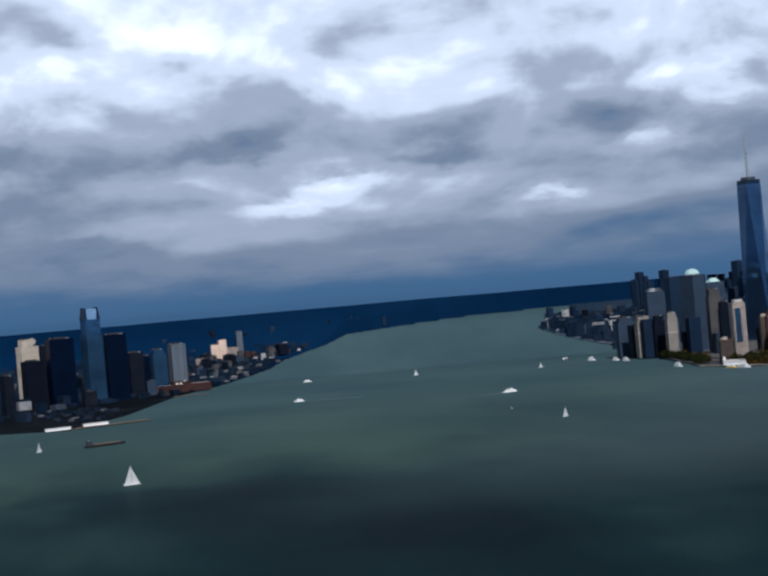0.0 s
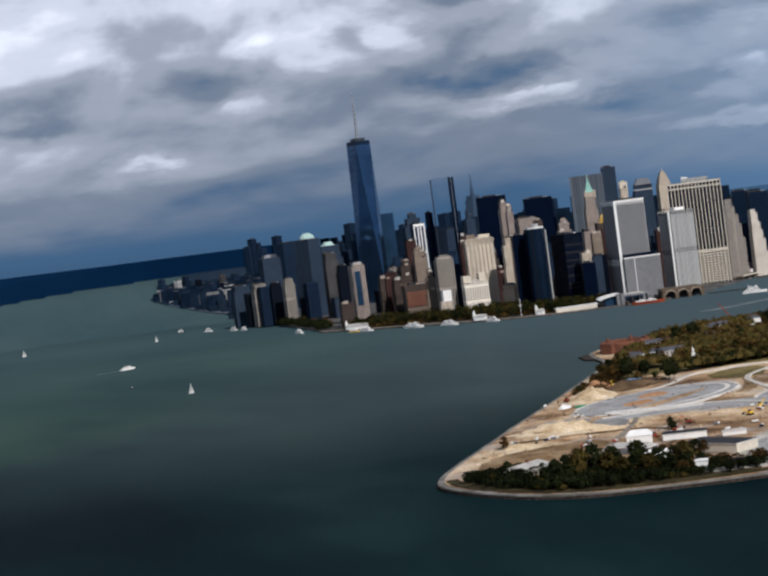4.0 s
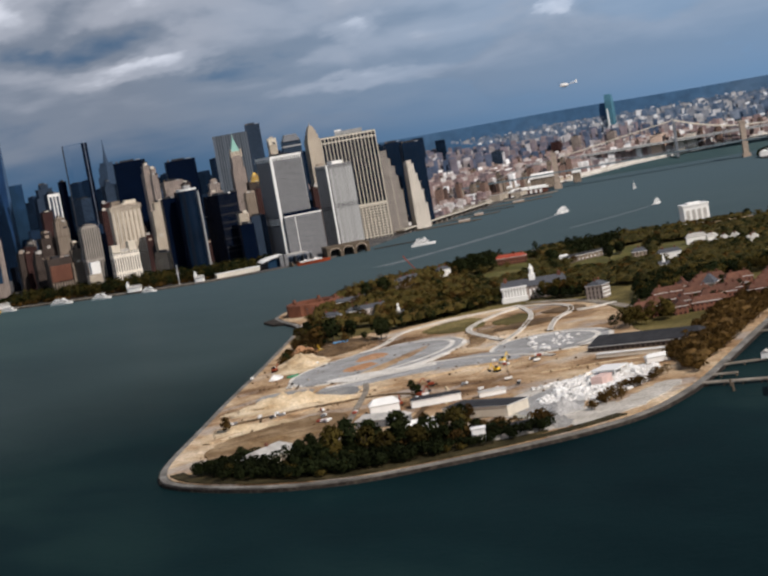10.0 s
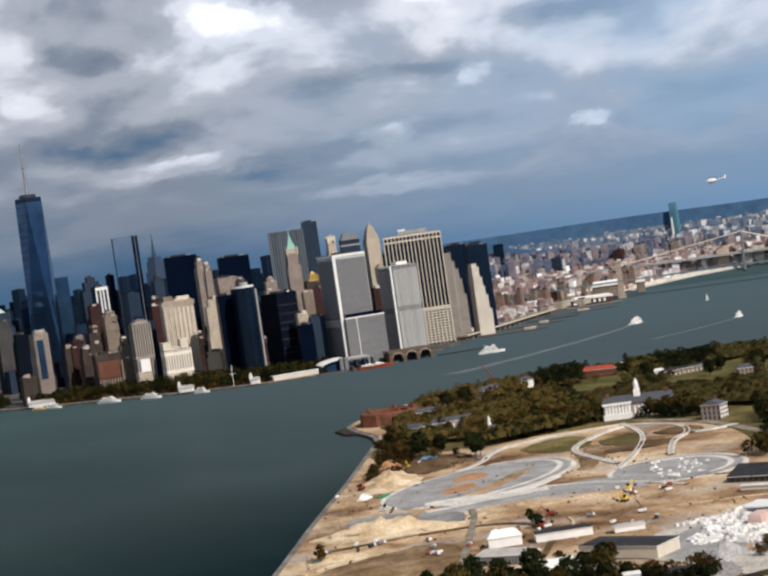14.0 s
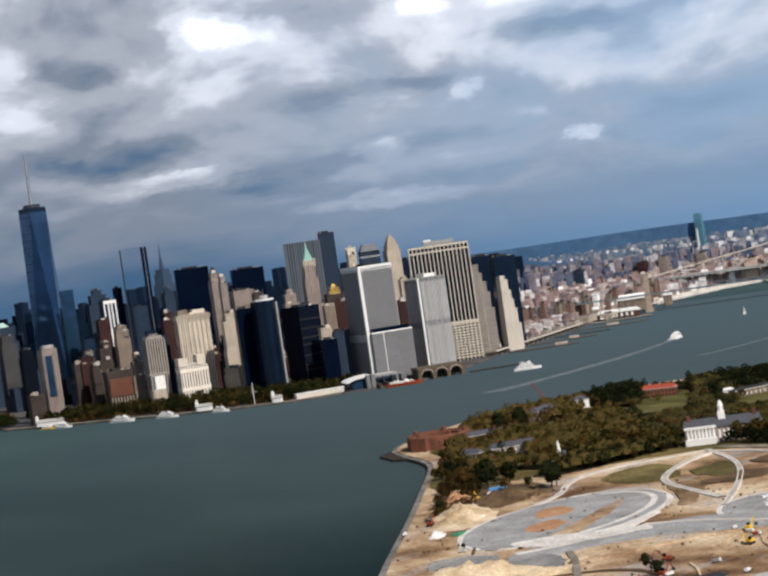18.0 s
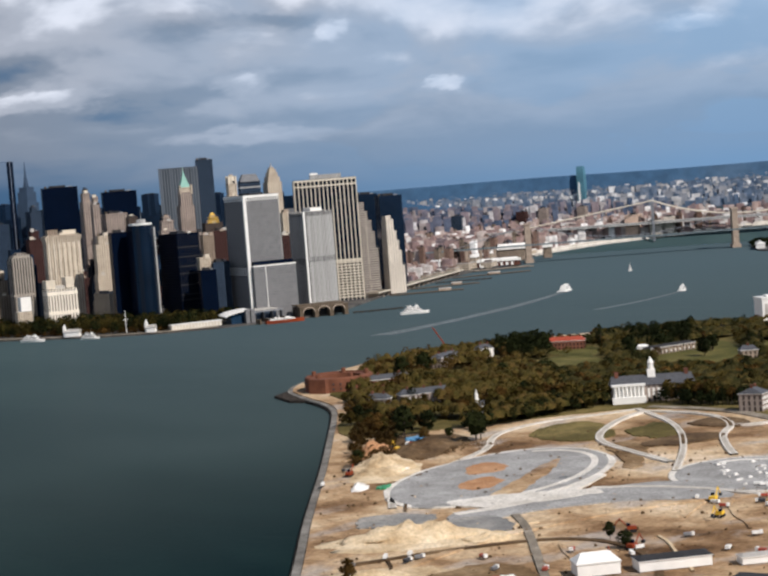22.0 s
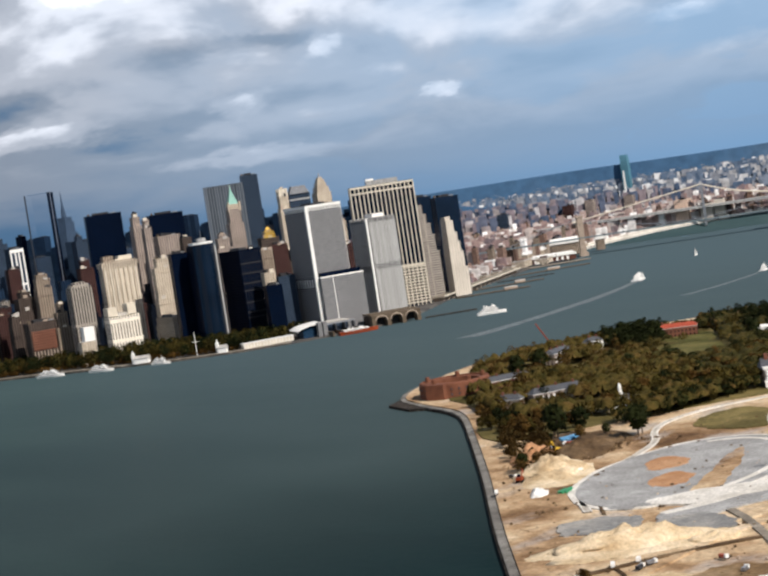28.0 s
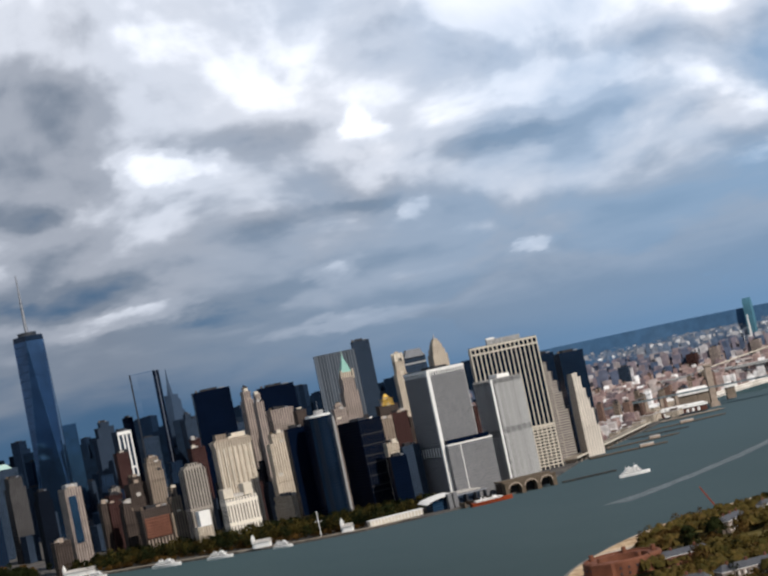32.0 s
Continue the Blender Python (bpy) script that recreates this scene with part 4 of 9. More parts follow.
# one great grey office tower with a white corner stripe, and its lower wing
def grey_corner_tower(site, low, label):
    x, y, rz, w, d, h = site
    t = thing("office_tower", label, "tower", x, y, 2.5, rz)
    h -= 2.5
    a, b = w / 2, d / 2
    part("shaft", boxes((-a, a, -b, b, 0, h - 7)), "f_grey", t)
    part("crown_band", boxes((-a + 0.6, a - 0.6, -b + 0.6, b - 0.6, h - 7, h - 2)), "glass_dark", t, "dark recessed plant floor")
    part("cornice", boxes((-a - 0.8, a + 0.8, -b - 0.8, b + 0.8, h - 2, h + 1.5)), "white", t, "white roof edge")
    part("roof", boxes((-a + 1, a - 1, -b + 1, b - 1, h + 1.5, h + 2)), "roof", t)
    for i in range(15):
        u = -a + (i + 0.5) * w / 15
        part("crown_pier", boxes((u - 0.9, u + 0.9, -b - 0.5, -b + 0.6, h - 7, h - 2)), "white", t)
    for i in range(15):
        u = -b + (i + 0.5) * d / 15
        part("crown_pier", boxes((-a - 0.5, -a + 0.6, u - 0.9, u + 0.9, h - 7, h - 2)), "white", t)
    part("corner_stripe", boxes((-a - 1.3, -a + 3.2, -b - 1.3, -b + 3.0, 6, h - 2)), "white", t, "bright white stripe up the corner")
    part("corner_stripe", boxes((a - 0.8, a + 0.5, -b - 0.6, -b + 1.0, 6, h - 2)), "f_silver", t, "pale edge strip")
    part("plant_room", boxes((-a * 0.3, a * 0.5, -b * 0.4, b * 0.5, h + 2, h + 5)), "roof", t)
    lw = low[5] - 2.5
    k = low[3] / 2
    part("lower_wing", boxes((-a + 3.4, a + 16, -b - 10, -b - 0.1, 0, lw)), "f_grey", t, "lower grey wing")
    part("wing_cornice", boxes((-a + 3.4, a + 16.5, -b - 10.6, -b - 0.2, lw, lw + 2)), "white", t, "white roof edge of the wing")
    part("wing_attic", boxes((-a + 5, a + 13, -b - 8, -b - 0.3, lw + 2, lw + 8)), "glass_dark", t)
    part("wing_corner", boxes((-a + 22, -a + 23, -b - 10.8, -b - 9.4, 4, lw)), "white", t)
    for i in range(9):
        u = -b + (i + 0.5) * d / 9
        part("band_pier", boxes((-a - 0.6, -a + 0.1, u - 1.7, u + 1.7, h * 0.355, h * 0.425)), "white", t, "white louvre pier")
    part("louvre_band", boxes((-a - 0.3, -a + 0.1, -b + 3, b, h * 0.35, h * 0.43)), "glass_dark", t)
    return t


grey_corner_tower(S["nyp"], S["nyp_low"], "grey gridded office tower with white corner stripe")


def silver_tower(site):
    x, y, rz, w, d, h = site
    t = thing("office_tower", "silver-grey office tower with white corner and louvres", "tower", x, y, 2.5, rz)
    h -= 2.5
    a, b = w / 2, d / 2
    part("shaft", boxes((-a, a, -b, b, 0, h - 6)), "f_silver", t)
    part("crown", boxes((-a + 0.5, a - 0.5, -b + 0.5, b - 0.5, h - 6, h)), "f_grey", t)
    part("roof", boxes((-a + 1, a - 1, -b + 1, b - 1, h, h + 0.5)), "pale_roof", t)
    part("corner_stripe", boxes((-a - 0.8, -a + 2.4, -b - 0.8, -b + 2.4, 4, h)), "white", t, "bright white stripe up the corner")
    # dark glass strip, 0.3 m proud of the wall
    part("corner_recess", boxes((-a + 2.5, -a + 4.4, -b - 0.3, -b + 0.2, 4, h - 6)), "glass_dark", t)
    part("plant_room", boxes((-a * 0.3, a * 0.5, -b * 0.6, b * 0.3, h + 0.5, h + 6.0)), "white", t, "white plant room on the roof")
    for i in range(14):
        u = -a + 5 + (i + 0.5) * (w - 5) / 14
        part("fin", boxes((u - 0.5, u + 0.5, -b - 0.8, -b + 0.4, h - 7, h + 0.6)), "f_silver", t)
        part("louvre", boxes((u - 0.5, u + 0.5, -b - 0.3, -b + 0.1, h * 0.49, h * 0.545)), "dark_steel", t)
    for i in range(10):
        u = -b + 4 + (i + 0.5) * (d - 4) / 10
        part("fin", boxes((-a - 0.8, -a + 0.4, u - 0.7, u + 0.7, h - 7, h + 0.6)), "f_silver", t)
        part("louvre", boxes((-a - 0.3, -a + 0.1, u - 1.0, u + 1.0, h * 0.47, h * 0.53)), "dark_steel", t)
    return t


silver_tower(S["broad125"])


def pier_tower(site):
    x, y, rz, w, d, h = site
    t = thing("office_tower", "broad office slab with cream vertical piers between dark glass", "tower", x, y, 2.5, rz)
    h -= 2.5
    a, b = w / 2, d / 2
    part("shaft", boxes((-a + 0.5, a - 0.5, -b + 0.5, b - 0.5, 0, h - 3)), "glass_dark", t, "dark glass body")
    part("cornice", boxes((-a - 0.6, a + 0.6, -b - 0.8, b + 0.8, h - 3, h)), "cream", t)
    part("top_band", boxes((-a - 0.5, a + 0.5, -b - 0.4, b + 0.4, h - 12, h - 9.5)), "cream", t)
    part("mid_band", boxes((-a - 0.5, a + 0.5, -b - 0.4, b + 0.4, h * 0.315, h * 0.335)), "cream", t)
    n = 15
    for i in range(n + 1):
        u = -a + i * w / n
        part("pier", boxes((u - 0.85, u + 0.85, -b - 0.7, -b + 0.6, 0, h - 3)), "cream", t)
    part("end_wall", boxes((a - 0.4, a + 0.8, -b - 0.6, b + 0.6, 0, h - 3)), "f_cream", t, "cream stone end wall")
    part("end_wall", boxes((-a - 0.8, -a + 0.4, -b - 0.6, b + 0.6, 0, h - 3)), "f_cream", t, "cream stone end wall")
    for i in range(13):
        z = h * 0.02 + i * h * 0.0235
        part("spandrel", boxes((-a, a, -b - 0.2, -b + 0.6, z, z + 2.0)), "cream", t)
    part("roof", boxes((-a + 1, a - 1, -b + 1, b - 1, h, h + 0.5)), "roof", t)
    part("plant_room", boxes((-a * 0.45, a * 0.55, -b * 0.5, b * 0.6, h + 0.5, h + 8)), "f_silver", t, "pale grey plant room")
    part("plant_room", boxes((-a * 0.45, -a * 0.2, -b * 0.4, b * 0.4, h + 8, h + 11)), "white", t, "white tank house")
    return t


pier_tower(S["water55"])


def curved_glass_tower(site):
    x, y, rz, w, d, h = site
    t = thing("office_tower", "curved blue-black mirror glass tower with pale end fins", "tower", x, y, 2.5, rz)
    h -= 2.5
    a = w / 2
    n = 18
    arc = [(-a + w * i / n, -13 * math.sin(math.pi * i / n)) for i in range(n + 1)]
    part("shaft", prism(arc + [(a, 24), (-a, 24)], 0, h), "glass_navy", t, "curved mirror glass front")
    part("end_fin", boxes((a - 0.2, a + 2.6, -1.5, 24, 0, h - 4)), "f_silver", t, "pale ribbed end wall")
    part("end_fin", boxes((-a - 0.6, -a + 0.2, -1, 24, 0, h - 1)), "glass_dark", t)
    part("crown", prism([(px_ * 0.92, py_ * 0.92) for px_, py_ in arc] + [(a * 0.9, 18), (-a * 0.9, 18)], h, h + 3), "white", t, "white rim round the roof")
    part("plant_room", ring(bmesh.new(), 7, h + 3, 7, h + 9, 20, cy=4), "f_silver", t, "round pale plant room")
    part("mast", ring(bmesh.new(), 0.4, h + 9, 0.2, h + 22, 6, cy=4), "steel", t)
    return t


curved_glass_tower(S["state17"])
tower("office_tower", "black glass office slab beside a curved tower", S["state17_slab"], "glass_dark")


def black_state_tower(site):
    t = tower("office_tower", "black glass office block with square grey grid", site, "glass_dark", extra=False)
    x, y, rz, w, d, h = site
    h -= 2.5
    a, b = w / 2, d / 2
    for i in range(9):
        u = -a + (i + 0.5) * w / 9
        part("mullion", boxes((u - 0.25, u + 0.25, -b - 0.5, -b + 0.2, 0, h)), "roof", t)
    for z in (0.25, 0.31, 0.42, 0.55, 0.63, 0.74, 0.85):
        part("spandrel", boxes((-a, a, -b - 0.25, -b + 0.2, h * z, h * z + 1.6)), "roof", t)
    part("plant_room", boxes((-a * 0.5, a * 0.2, -b * 0.5, b * 0.4, h + 0.5, h + 5)), "dark_steel", t)
    part("dish", ring(bmesh.new(), 2.5, h + 0.5, 2.0, h + 3.5, 12, cx=a * 0.5, cy=-b * 0.6), "white", t, "white roof tank")


black_state_tower(S["state1"])


def pyramid_tower(site):
    x, y, rz, w, d, h = site
    t = thing("skyscraper", "tan stone skyscraper with a green copper pyramid roof", "skyscraper", x, y, 2.5, rz)
    part("shaft", boxes((-w / 2, w / 2, -d / 2, d / 2, 0, h * 0.70)), "f_pink", t)
    part("setback", boxes((-14, 14, -12.5, 12.5, h * 0.70, h - 2)), "f_pink", t)
    part("setback", boxes((-11, 11, -11, 11, h - 2, h + 24)), "f_pink", t)
    part("setback", boxes((-9.5, 9.5, -9.5, 9.5, h + 24, h + 33)), "f_cream", t)
    part("roof", ring(bmesh.new(), 13, h + 33, 2.2, h + 58, 4, math.pi / 4), "copper", t, "green copper pyramid")
    part("lantern", ring(bmesh.new(), 2.0, h + 58, 1.6, h + 62, 8), "copper", t)
    part("spire", ring(bmesh.new(), 1.1, h + 62, 0.2, h + 74, 6), "copper_pale", t)
    for sx in (-1, 1):
        part("corner_turret", boxes((sx * 11 - 1.6, sx * 11 + 1.6, -12.5, -9.5, h + 20, h + 37)), "f_cream", t)
        part("wing_roof", boxes((sx * w * 0.36 - 6, sx * w * 0.36 + 6, -d / 2 + 2, d / 2 - 2, h * 0.70, h * 0.70 + 6)), "roof", t)


pyramid_tower(S["wall40"])


def spire_tower(site):
    x, y, rz, w, d, h = site
    t = thing("skyscraper", "slender tan stepped skyscraper with a pointed crown", "skyscraper", x, y, 2.5, rz)
    w = max(w, 24)
    part("shaft", boxes((-w / 2, w / 2, -w / 2, w / 2, 0, h)), "f_cream", t)
    z = h
    for i, (k, dz) in enumerate(((0.82, 10), (0.64, 8), (0.48, 6), (0.32, 4))):
        part("setback", boxes((-w / 2 * k, w / 2 * k, -w / 2 * k, w / 2 * k, z, z + dz)), "f_cream", t)
        z += dz
    part("spire", ring(bmesh.new(), 2.6, z, 0.3, z + 9, 8), "steel", t)


spire_tower(S["pine70"])


def tube_crown_tower(site, label, skin, crown):
    t = tower("skyscraper", label, site, skin, extra=False, tiers=((1, 1, 0, 0.86), (0.85, 0.85, 0.86, 0.96)))
    x, y, rz, w, d, h = site
    for sx in (-1, 1):
        for sy in (-1, 1):
            part("crown_turret", boxes((sx * w * 0.34 - 1.6, sx * w * 0.34 + 1.6, sy * d * 0.34 - 1.6, sy * d * 0.34 + 1.6, (h - 2.5) * 0.96, h + 3)), crown, t)
    part("crown", ring(bmesh.new(), w * 0.38, (h - 2.5) * 0.96, w * 0.34, h + 2, 8), crown, t)
    part("crown_cap", ring(bmesh.new(), w * 0.24, h + 2, w * 0.18, h + 6, 8), "f_cream", t)


tube_crown_tower(S["exchange20"], "pale stone skyscraper with stepped turreted crown", "f_cream", "cream")
t = tower("skyscraper", "dark skyscraper with a sloping hipped roof", S["wall60"], "f_bluegrey", extra=False)
x_, y_, r_, w_, d_, h_ = S["wall60"]
part("roof_hip", ring(bmesh.new(), w_ * 0.68, h_ - 2, w_ * 0.45, h_ + 12, 4, math.pi / 4, 1.0, 0.6), "dark_steel", t, "dark sloping roof")
part("roof_band", boxes((-w_ / 2 - 0.5, w_ / 2 + 0.5, -d_ / 2 - 0.5, d_ / 2 + 0.5, h_ - 14, h_ - 11)), "f_silver", t)


def dome_tower(site, label, kind):
    t = tower("skyscraper", label, site, "f_bluegrey", extra=False)
    x, y, rz, w, d, h = site
    r = min(w, d) * 0.5
    if kind == "dome":
        bm = bmesh.new()
        for i in range(5):
            a0, a1 = math.pi / 2 * i / 5, math.pi / 2 * (i + 1) / 5
            ring(bm, r * math.cos(a0), h + r * 0.8 * math.sin(a0), max(0.05, r * math.cos(a1)), h + r * 0.8 * math.sin(a1), 20)
        part("drum", ring(bmesh.new(), r + 1, h - 2, r + 1, h + 1, 20), "f_grey", t)
        part("dome", bm, "copper_pale", t, "pale green copper dome")
        part("shoulder", boxes((-w / 2 - 5, w / 2 + 5, -d / 2 - 4, d / 2 + 4, 0, h * 0.62)), "f_bluegrey", t)
    else:
        part("roof_pyramid", ring(bmesh.new(), r * 1.35, h - 2, r * 0.5, h + 9, 4, math.pi / 4), "copper_pale", t, "pale green stepped roof")
        part("shoulder", boxes((-w / 2 - 5, w / 2 + 5, -d / 2 - 4, d / 2 + 4, 0, h * 0.8)), "f_bluegrey", t)


dome_tower(S["wfc2"], "grey granite tower with a green copper dome", "dome")
dome_tower(S["wfc1"], "grey granite tower with a pale green roof", "pyramid")

# the mirror slab, see-through in place of reflected sky, with its dark narrow side
x_, y_, r_, w_, d_, h_ = S["wtc4"]
t = thing("skyscraper", "thin glass skyscraper that fades into the sky", "skyscraper", x_, y_, 2.5, r_)
part("shaft", boxes((-w_ / 2, w_ / 2, -d_ / 2, d_ / 2, 0, h_ - 2)), "glass_clear", t, "clear glass walls")
# shade on the narrow side is put in as black glass
part("side_wall", boxes((-w_ / 2 + 1, w_ / 2 - 2.5, -d_ / 2 - 0.6, -d_ / 2 - 0.05, 0, h_ - 2)), "glass_dark", t, "narrow side wall, black for shade")
part("side_strip", boxes((-w_ / 2 + w_ * 0.42, -w_ / 2 + w_ * 0.5, -d_ / 2 - 1.0, -d_ / 2 - 0.7, 0, h_ + 2)), "steel", t)
part("edge_fin", boxes((-w_ / 2 - 0.8, -w_ / 2 + 0.3, d_ / 2 - 2.5, d_ / 2 + 0.3, 0, h_ - 2)), "dark_steel", t)

tower("skyscraper", "broad black glass skyscraper with a flat top", S["liberty"], "glass_dark", base=2.5)
tower("skyscraper", "flat-topped black skyscraper behind stone towers", S["broadway140"], "glass_dark")
tower("skyscraper", "wide blue-grey steel slab with vertical ribs", S["liberty28"], "f_steel", extra=False)
tower("skyscraper", "tall narrow dark blue-grey slab beside a wider one", S["grey_slab"], "f_bluegrey")
tower("office_tower", "dark navy glass tower with roof machinery", S["maiden"], "glass_navy")
tower("office_tower", "dark blue glass office slab", S["dark_slab"], "glass_navy")
x_, y_, r_, w_, d_, h_ = S["wall120"]
tower("office_tower", "cream wedding-cake tower stepping down to the river", (x_ - 4, y_ - 1, r_, w_ * 0.68, d_, h_), "f_bright", category="tower", extra=False,
      tiers=((1.15, 1.0, 0, 0.35), (0.98, 0.96, 0.35, 0.55), (0.82, 0.92, 0.55, 0.68), (0.68, 0.88, 0.68, 0.80), (0.52, 0.8, 0.80, 0.95), (0.36, 0.7, 0.95, 1.0)), lean=-0.85)
tower("office_tower", "pinkish-grey banded tower stepping down in terraces", S["step_grey"], "f_bands", extra=False,
      tiers=((1.1, 1, 0, 0.5), (0.95, 0.95, 0.5, 0.68), (0.8, 0.9, 0.68, 0.8), (0.6, 0.85, 0.8, 0.9), (0.42, 0.8, 0.9, 1.0)), lean=-0.85)
t = tower("office_building", "red-brown brick building facing the park", S["whitehall_red"], "f_brown", tiers=((1, 1, 0, 0.86), (1.02, 1.02, 0.86, 1.0)))
x_, y_, r_, w_, d_, h_ = S["whitehall_red"]
part("red_front", boxes((-w_ * 0.46, w_ * 0.42, -d_ / 2 - 1.6, -d_ / 2 - 0.05, h_ * 0.40, h_ * 0.80)), "f_red", t, "red brick middle storeys")
for i in range(9):
    u = -w_ * 0.44 + i * w_ * 0.107
    part("base_column", boxes((u - 0.8, u + 0.8, -d_ / 2 - 1.8, -d_ / 2 - 0.05, 0, h_ * 0.38)), "granite", t)
x_, y_, r_, w_, d_, h_ = S["white_box"]
t = thing("office_building", "low cream building with a white top storey", "building", x_, y_, 2.5, r_)
part("wall", boxes((-w_ * 0.6, w_ * 0.5, -d_ / 2, d_ / 2, 0, h_ * 0.62)), "f_cream", t)
part("roof", boxes((-w_ * 0.6, w_ * 0.5, -d_ / 2, d_ / 2, h_ * 0.62, h_ * 0.62 + 0.6)), "pale_roof", t)
part("top_storey", boxes((-w_ * 0.3, w_ * 0.5, -d_ * 0.45, d_ * 0.45, h_ * 0.62 + 0.6, h_)), "white", t, "white top storey")
tower("office_building", "brown brick building with a stepped attic", S["whitehall_brown"], "f_brown", tiers=((1.1, 1, 0, 0.75), (0.9, 0.9, 0.75, 0.92), (0.5, 0.6, 0.92, 1.0)))
tower("office_building", "tall tan brick building with a rounded top", S["tan_round"], "f_tan", tiers=((1, 1, 0, 0.85), (0.9, 0.9, 0.85, 0.95), (0.7, 0.7, 0.95, 1.0)))
tower("office_building", "tan brick wing stepping down", S["tan_step"], "f_tan", tiers=((1.2, 1, 0, 0.6), (0.8, 0.9, 0.6, 0.85), (0.4, 0.8, 0.85, 1.0)))
x_, y_, r_, w_, d_, h_ = S["white_grid"]
t = tower("office_tower", "white-framed tower with dark glass far up the avenue", S["white_grid"], "f_bluegrey", tiers=((1, 1, 0, 1.0),))
for u in (-0.46, -0.12, 0.14, 0.46):
    part("white_pier", boxes((w_ * u - 1.5, w_ * u + 1.5, -d_ / 2 - 0.9, -d_ / 2 - 0.05, 0, h_ - 3)), "white", t)
for z0, z1 in ((h_ - 9, h_ - 2.6), (h_ * 0.62, h_ * 0.64)):
    part("white_band", boxes((-w_ * 0.5, w_ * 0.5, -d_ / 2 - 1.2, -d_ / 2 - 0.1, z0, z1)), "white", t)
tower("office_building", "dark maroon brick tower", S["maroon"], "f_maroon")
tower("office_building", "maroon and brown stone tower", S["maroon_b"], "f_maroon", tiers=((1, 1, 0, 0.9), (0.6, 0.6, 0.9, 1)))
tower("apartment_tower", "narrow pale tower with vertical stripes", S["striped_low"], "f_rib")
tower("apartment_tower", "dark apartment block near the shore", S["dark_low_a"], "f_brown")
tower("apartment_tower", "dark brown slab near the shore", S["dark_low_b"], "f_brown")
x_, y_, r_, w_, d_, h_ = S["round_top"]
t = tower("office_building", "pale ribbed tower with a rounded top", (x_, y_, r_, w_, d_, h_ - 9), "f_rib", extra=False)
part("crown", boxes((-w_ * 0.47, w_ * 0.47, -d_ / 2 + 0.5, d_ / 2 - 0.5, h_ - 12, h_ - 6)), "f_rib", t, "curved parapet")
part("crown_step", boxes((-w_ * 0.38, w_ * 0.38, -d_ / 2 + 1, d_ / 2 - 1, h_ - 6, h_ - 2)), "f_rib", t)
part("crown_step", boxes((-w_ * 0.22, w_ * 0.22, -d_ / 2 + 2, d_ / 2 - 2, h_ - 2, h_ + 1)), "f_rib", t)
t = tower("office_building", "cream stone block with a deep cornice", S["cunard"], "f_cream", tiers=((1, 1, 0, 0.94), (1.05, 1.05, 0.94, 0.98), (0.9, 0.9, 0.98, 1.0)))
x_, y_, r_, w_, d_, h_ = S["cunard"]
for i in range(7):
    u = -w_ * 0.44 + i * w_ * 0.147
    part("pilaster", boxes((u - 1.2, u + 1.2, -d_ / 2 - 1.2, -d_ / 2 - 0.05, h_ * 0.5, h_ * 0.9)), "cream", t)
part("penthouse", boxes((-w_ * 0.42, -w_ * 0.12, -d_ * 0.3, d_ * 0.3, h_ - 2.5, h_ + 7)), "f_tan", t)
part("penthouse", boxes((w_ * 0.02, w_ * 0.40, -d_ * 0.3, d_ * 0.3, h_ - 2.5, h_ + 5)), "cream", t)
x_, y_, r_, w_, d_, h_ = S["bowling"]
t = tower("office_building", "white stone building with tall columns above the park", S["bowling"], "f_white", roof="pale_roof", tiers=((1, 1, 0, 0.95), (1.03, 1.03, 0.95, 1.0)))
part("attic", boxes((-w_ * 0.5, -w_ * 0.2, -d_ * 0.4, d_ * 0.4, h_ - 1, h_ + 12)), "cream", t)
part("attic", boxes((w_ * 0.15, w_ * 0.42, -d_ * 0.4, d_ * 0.4, h_ - 1, h_ + 15)), "cream", t)
tower("office_building", "cream stone tower with a temple-like top", S["step_tan"], "f_cream", tiers=((1.1, 1.0, 0, 0.55), (1.0, 0.9, 0.55, 0.9), (0.7, 0.7, 0.9, 1.0)))
tower("customs_house", "grey stone mansarded building beside the park", S["custom"], "f_cream", roof="slate", tiers=((1.1, 1, 0, 0.75), (0.95, 0.9, 0.75, 1.0)))
tower("office_building", "low black glass building behind the terminal", S["low_dark"], "glass_dark")
tower("office_building", "small cream stone tower between darker towers", S["low_beige"], "f_cream")
tower("office_building", "grey-green glass office block", S["low_glass"], "f_bluegrey")
tower("office_tower", "slim tan tower with a pointed gable", S["tan_a"], "f_pink", tiers=((1, 1, 0, 0.9), (0.75, 0.75, 0.9, 0.97), (0.4, 0.4, 0.97, 1.0)))
tower("office_tower", "slim cream tower with ribbed sides", S["tan_b"], "f_pink", tiers=((1, 1, 0, 0.93), (0.7, 0.7, 0.93, 1.0)))
tower("office_building", "pale stone building with a columned top", S["equitable"], "f_pink", tiers=((1, 1, 0, 0.92), (1.04, 1.04, 0.92, 1.0)))
tower("office_building", "brown-grey stone tower between taller ones", S["tan_c"], "f_brown")
tower("office_building", "pale stepped stone building", S["beige_mid"], "f_pink", tiers=((1.1, 1, 0, 0.86), (0.85, 0.85, 0.86, 0.96), (0.5, 0.5, 0.96, 1.0)))
t = tower("office_building", "brown building under a yellow scaffolded top", S["gold_top"], "f_brown", extra=False)
x_, y_, r_, w_, d_, h_ = S["gold_top"]
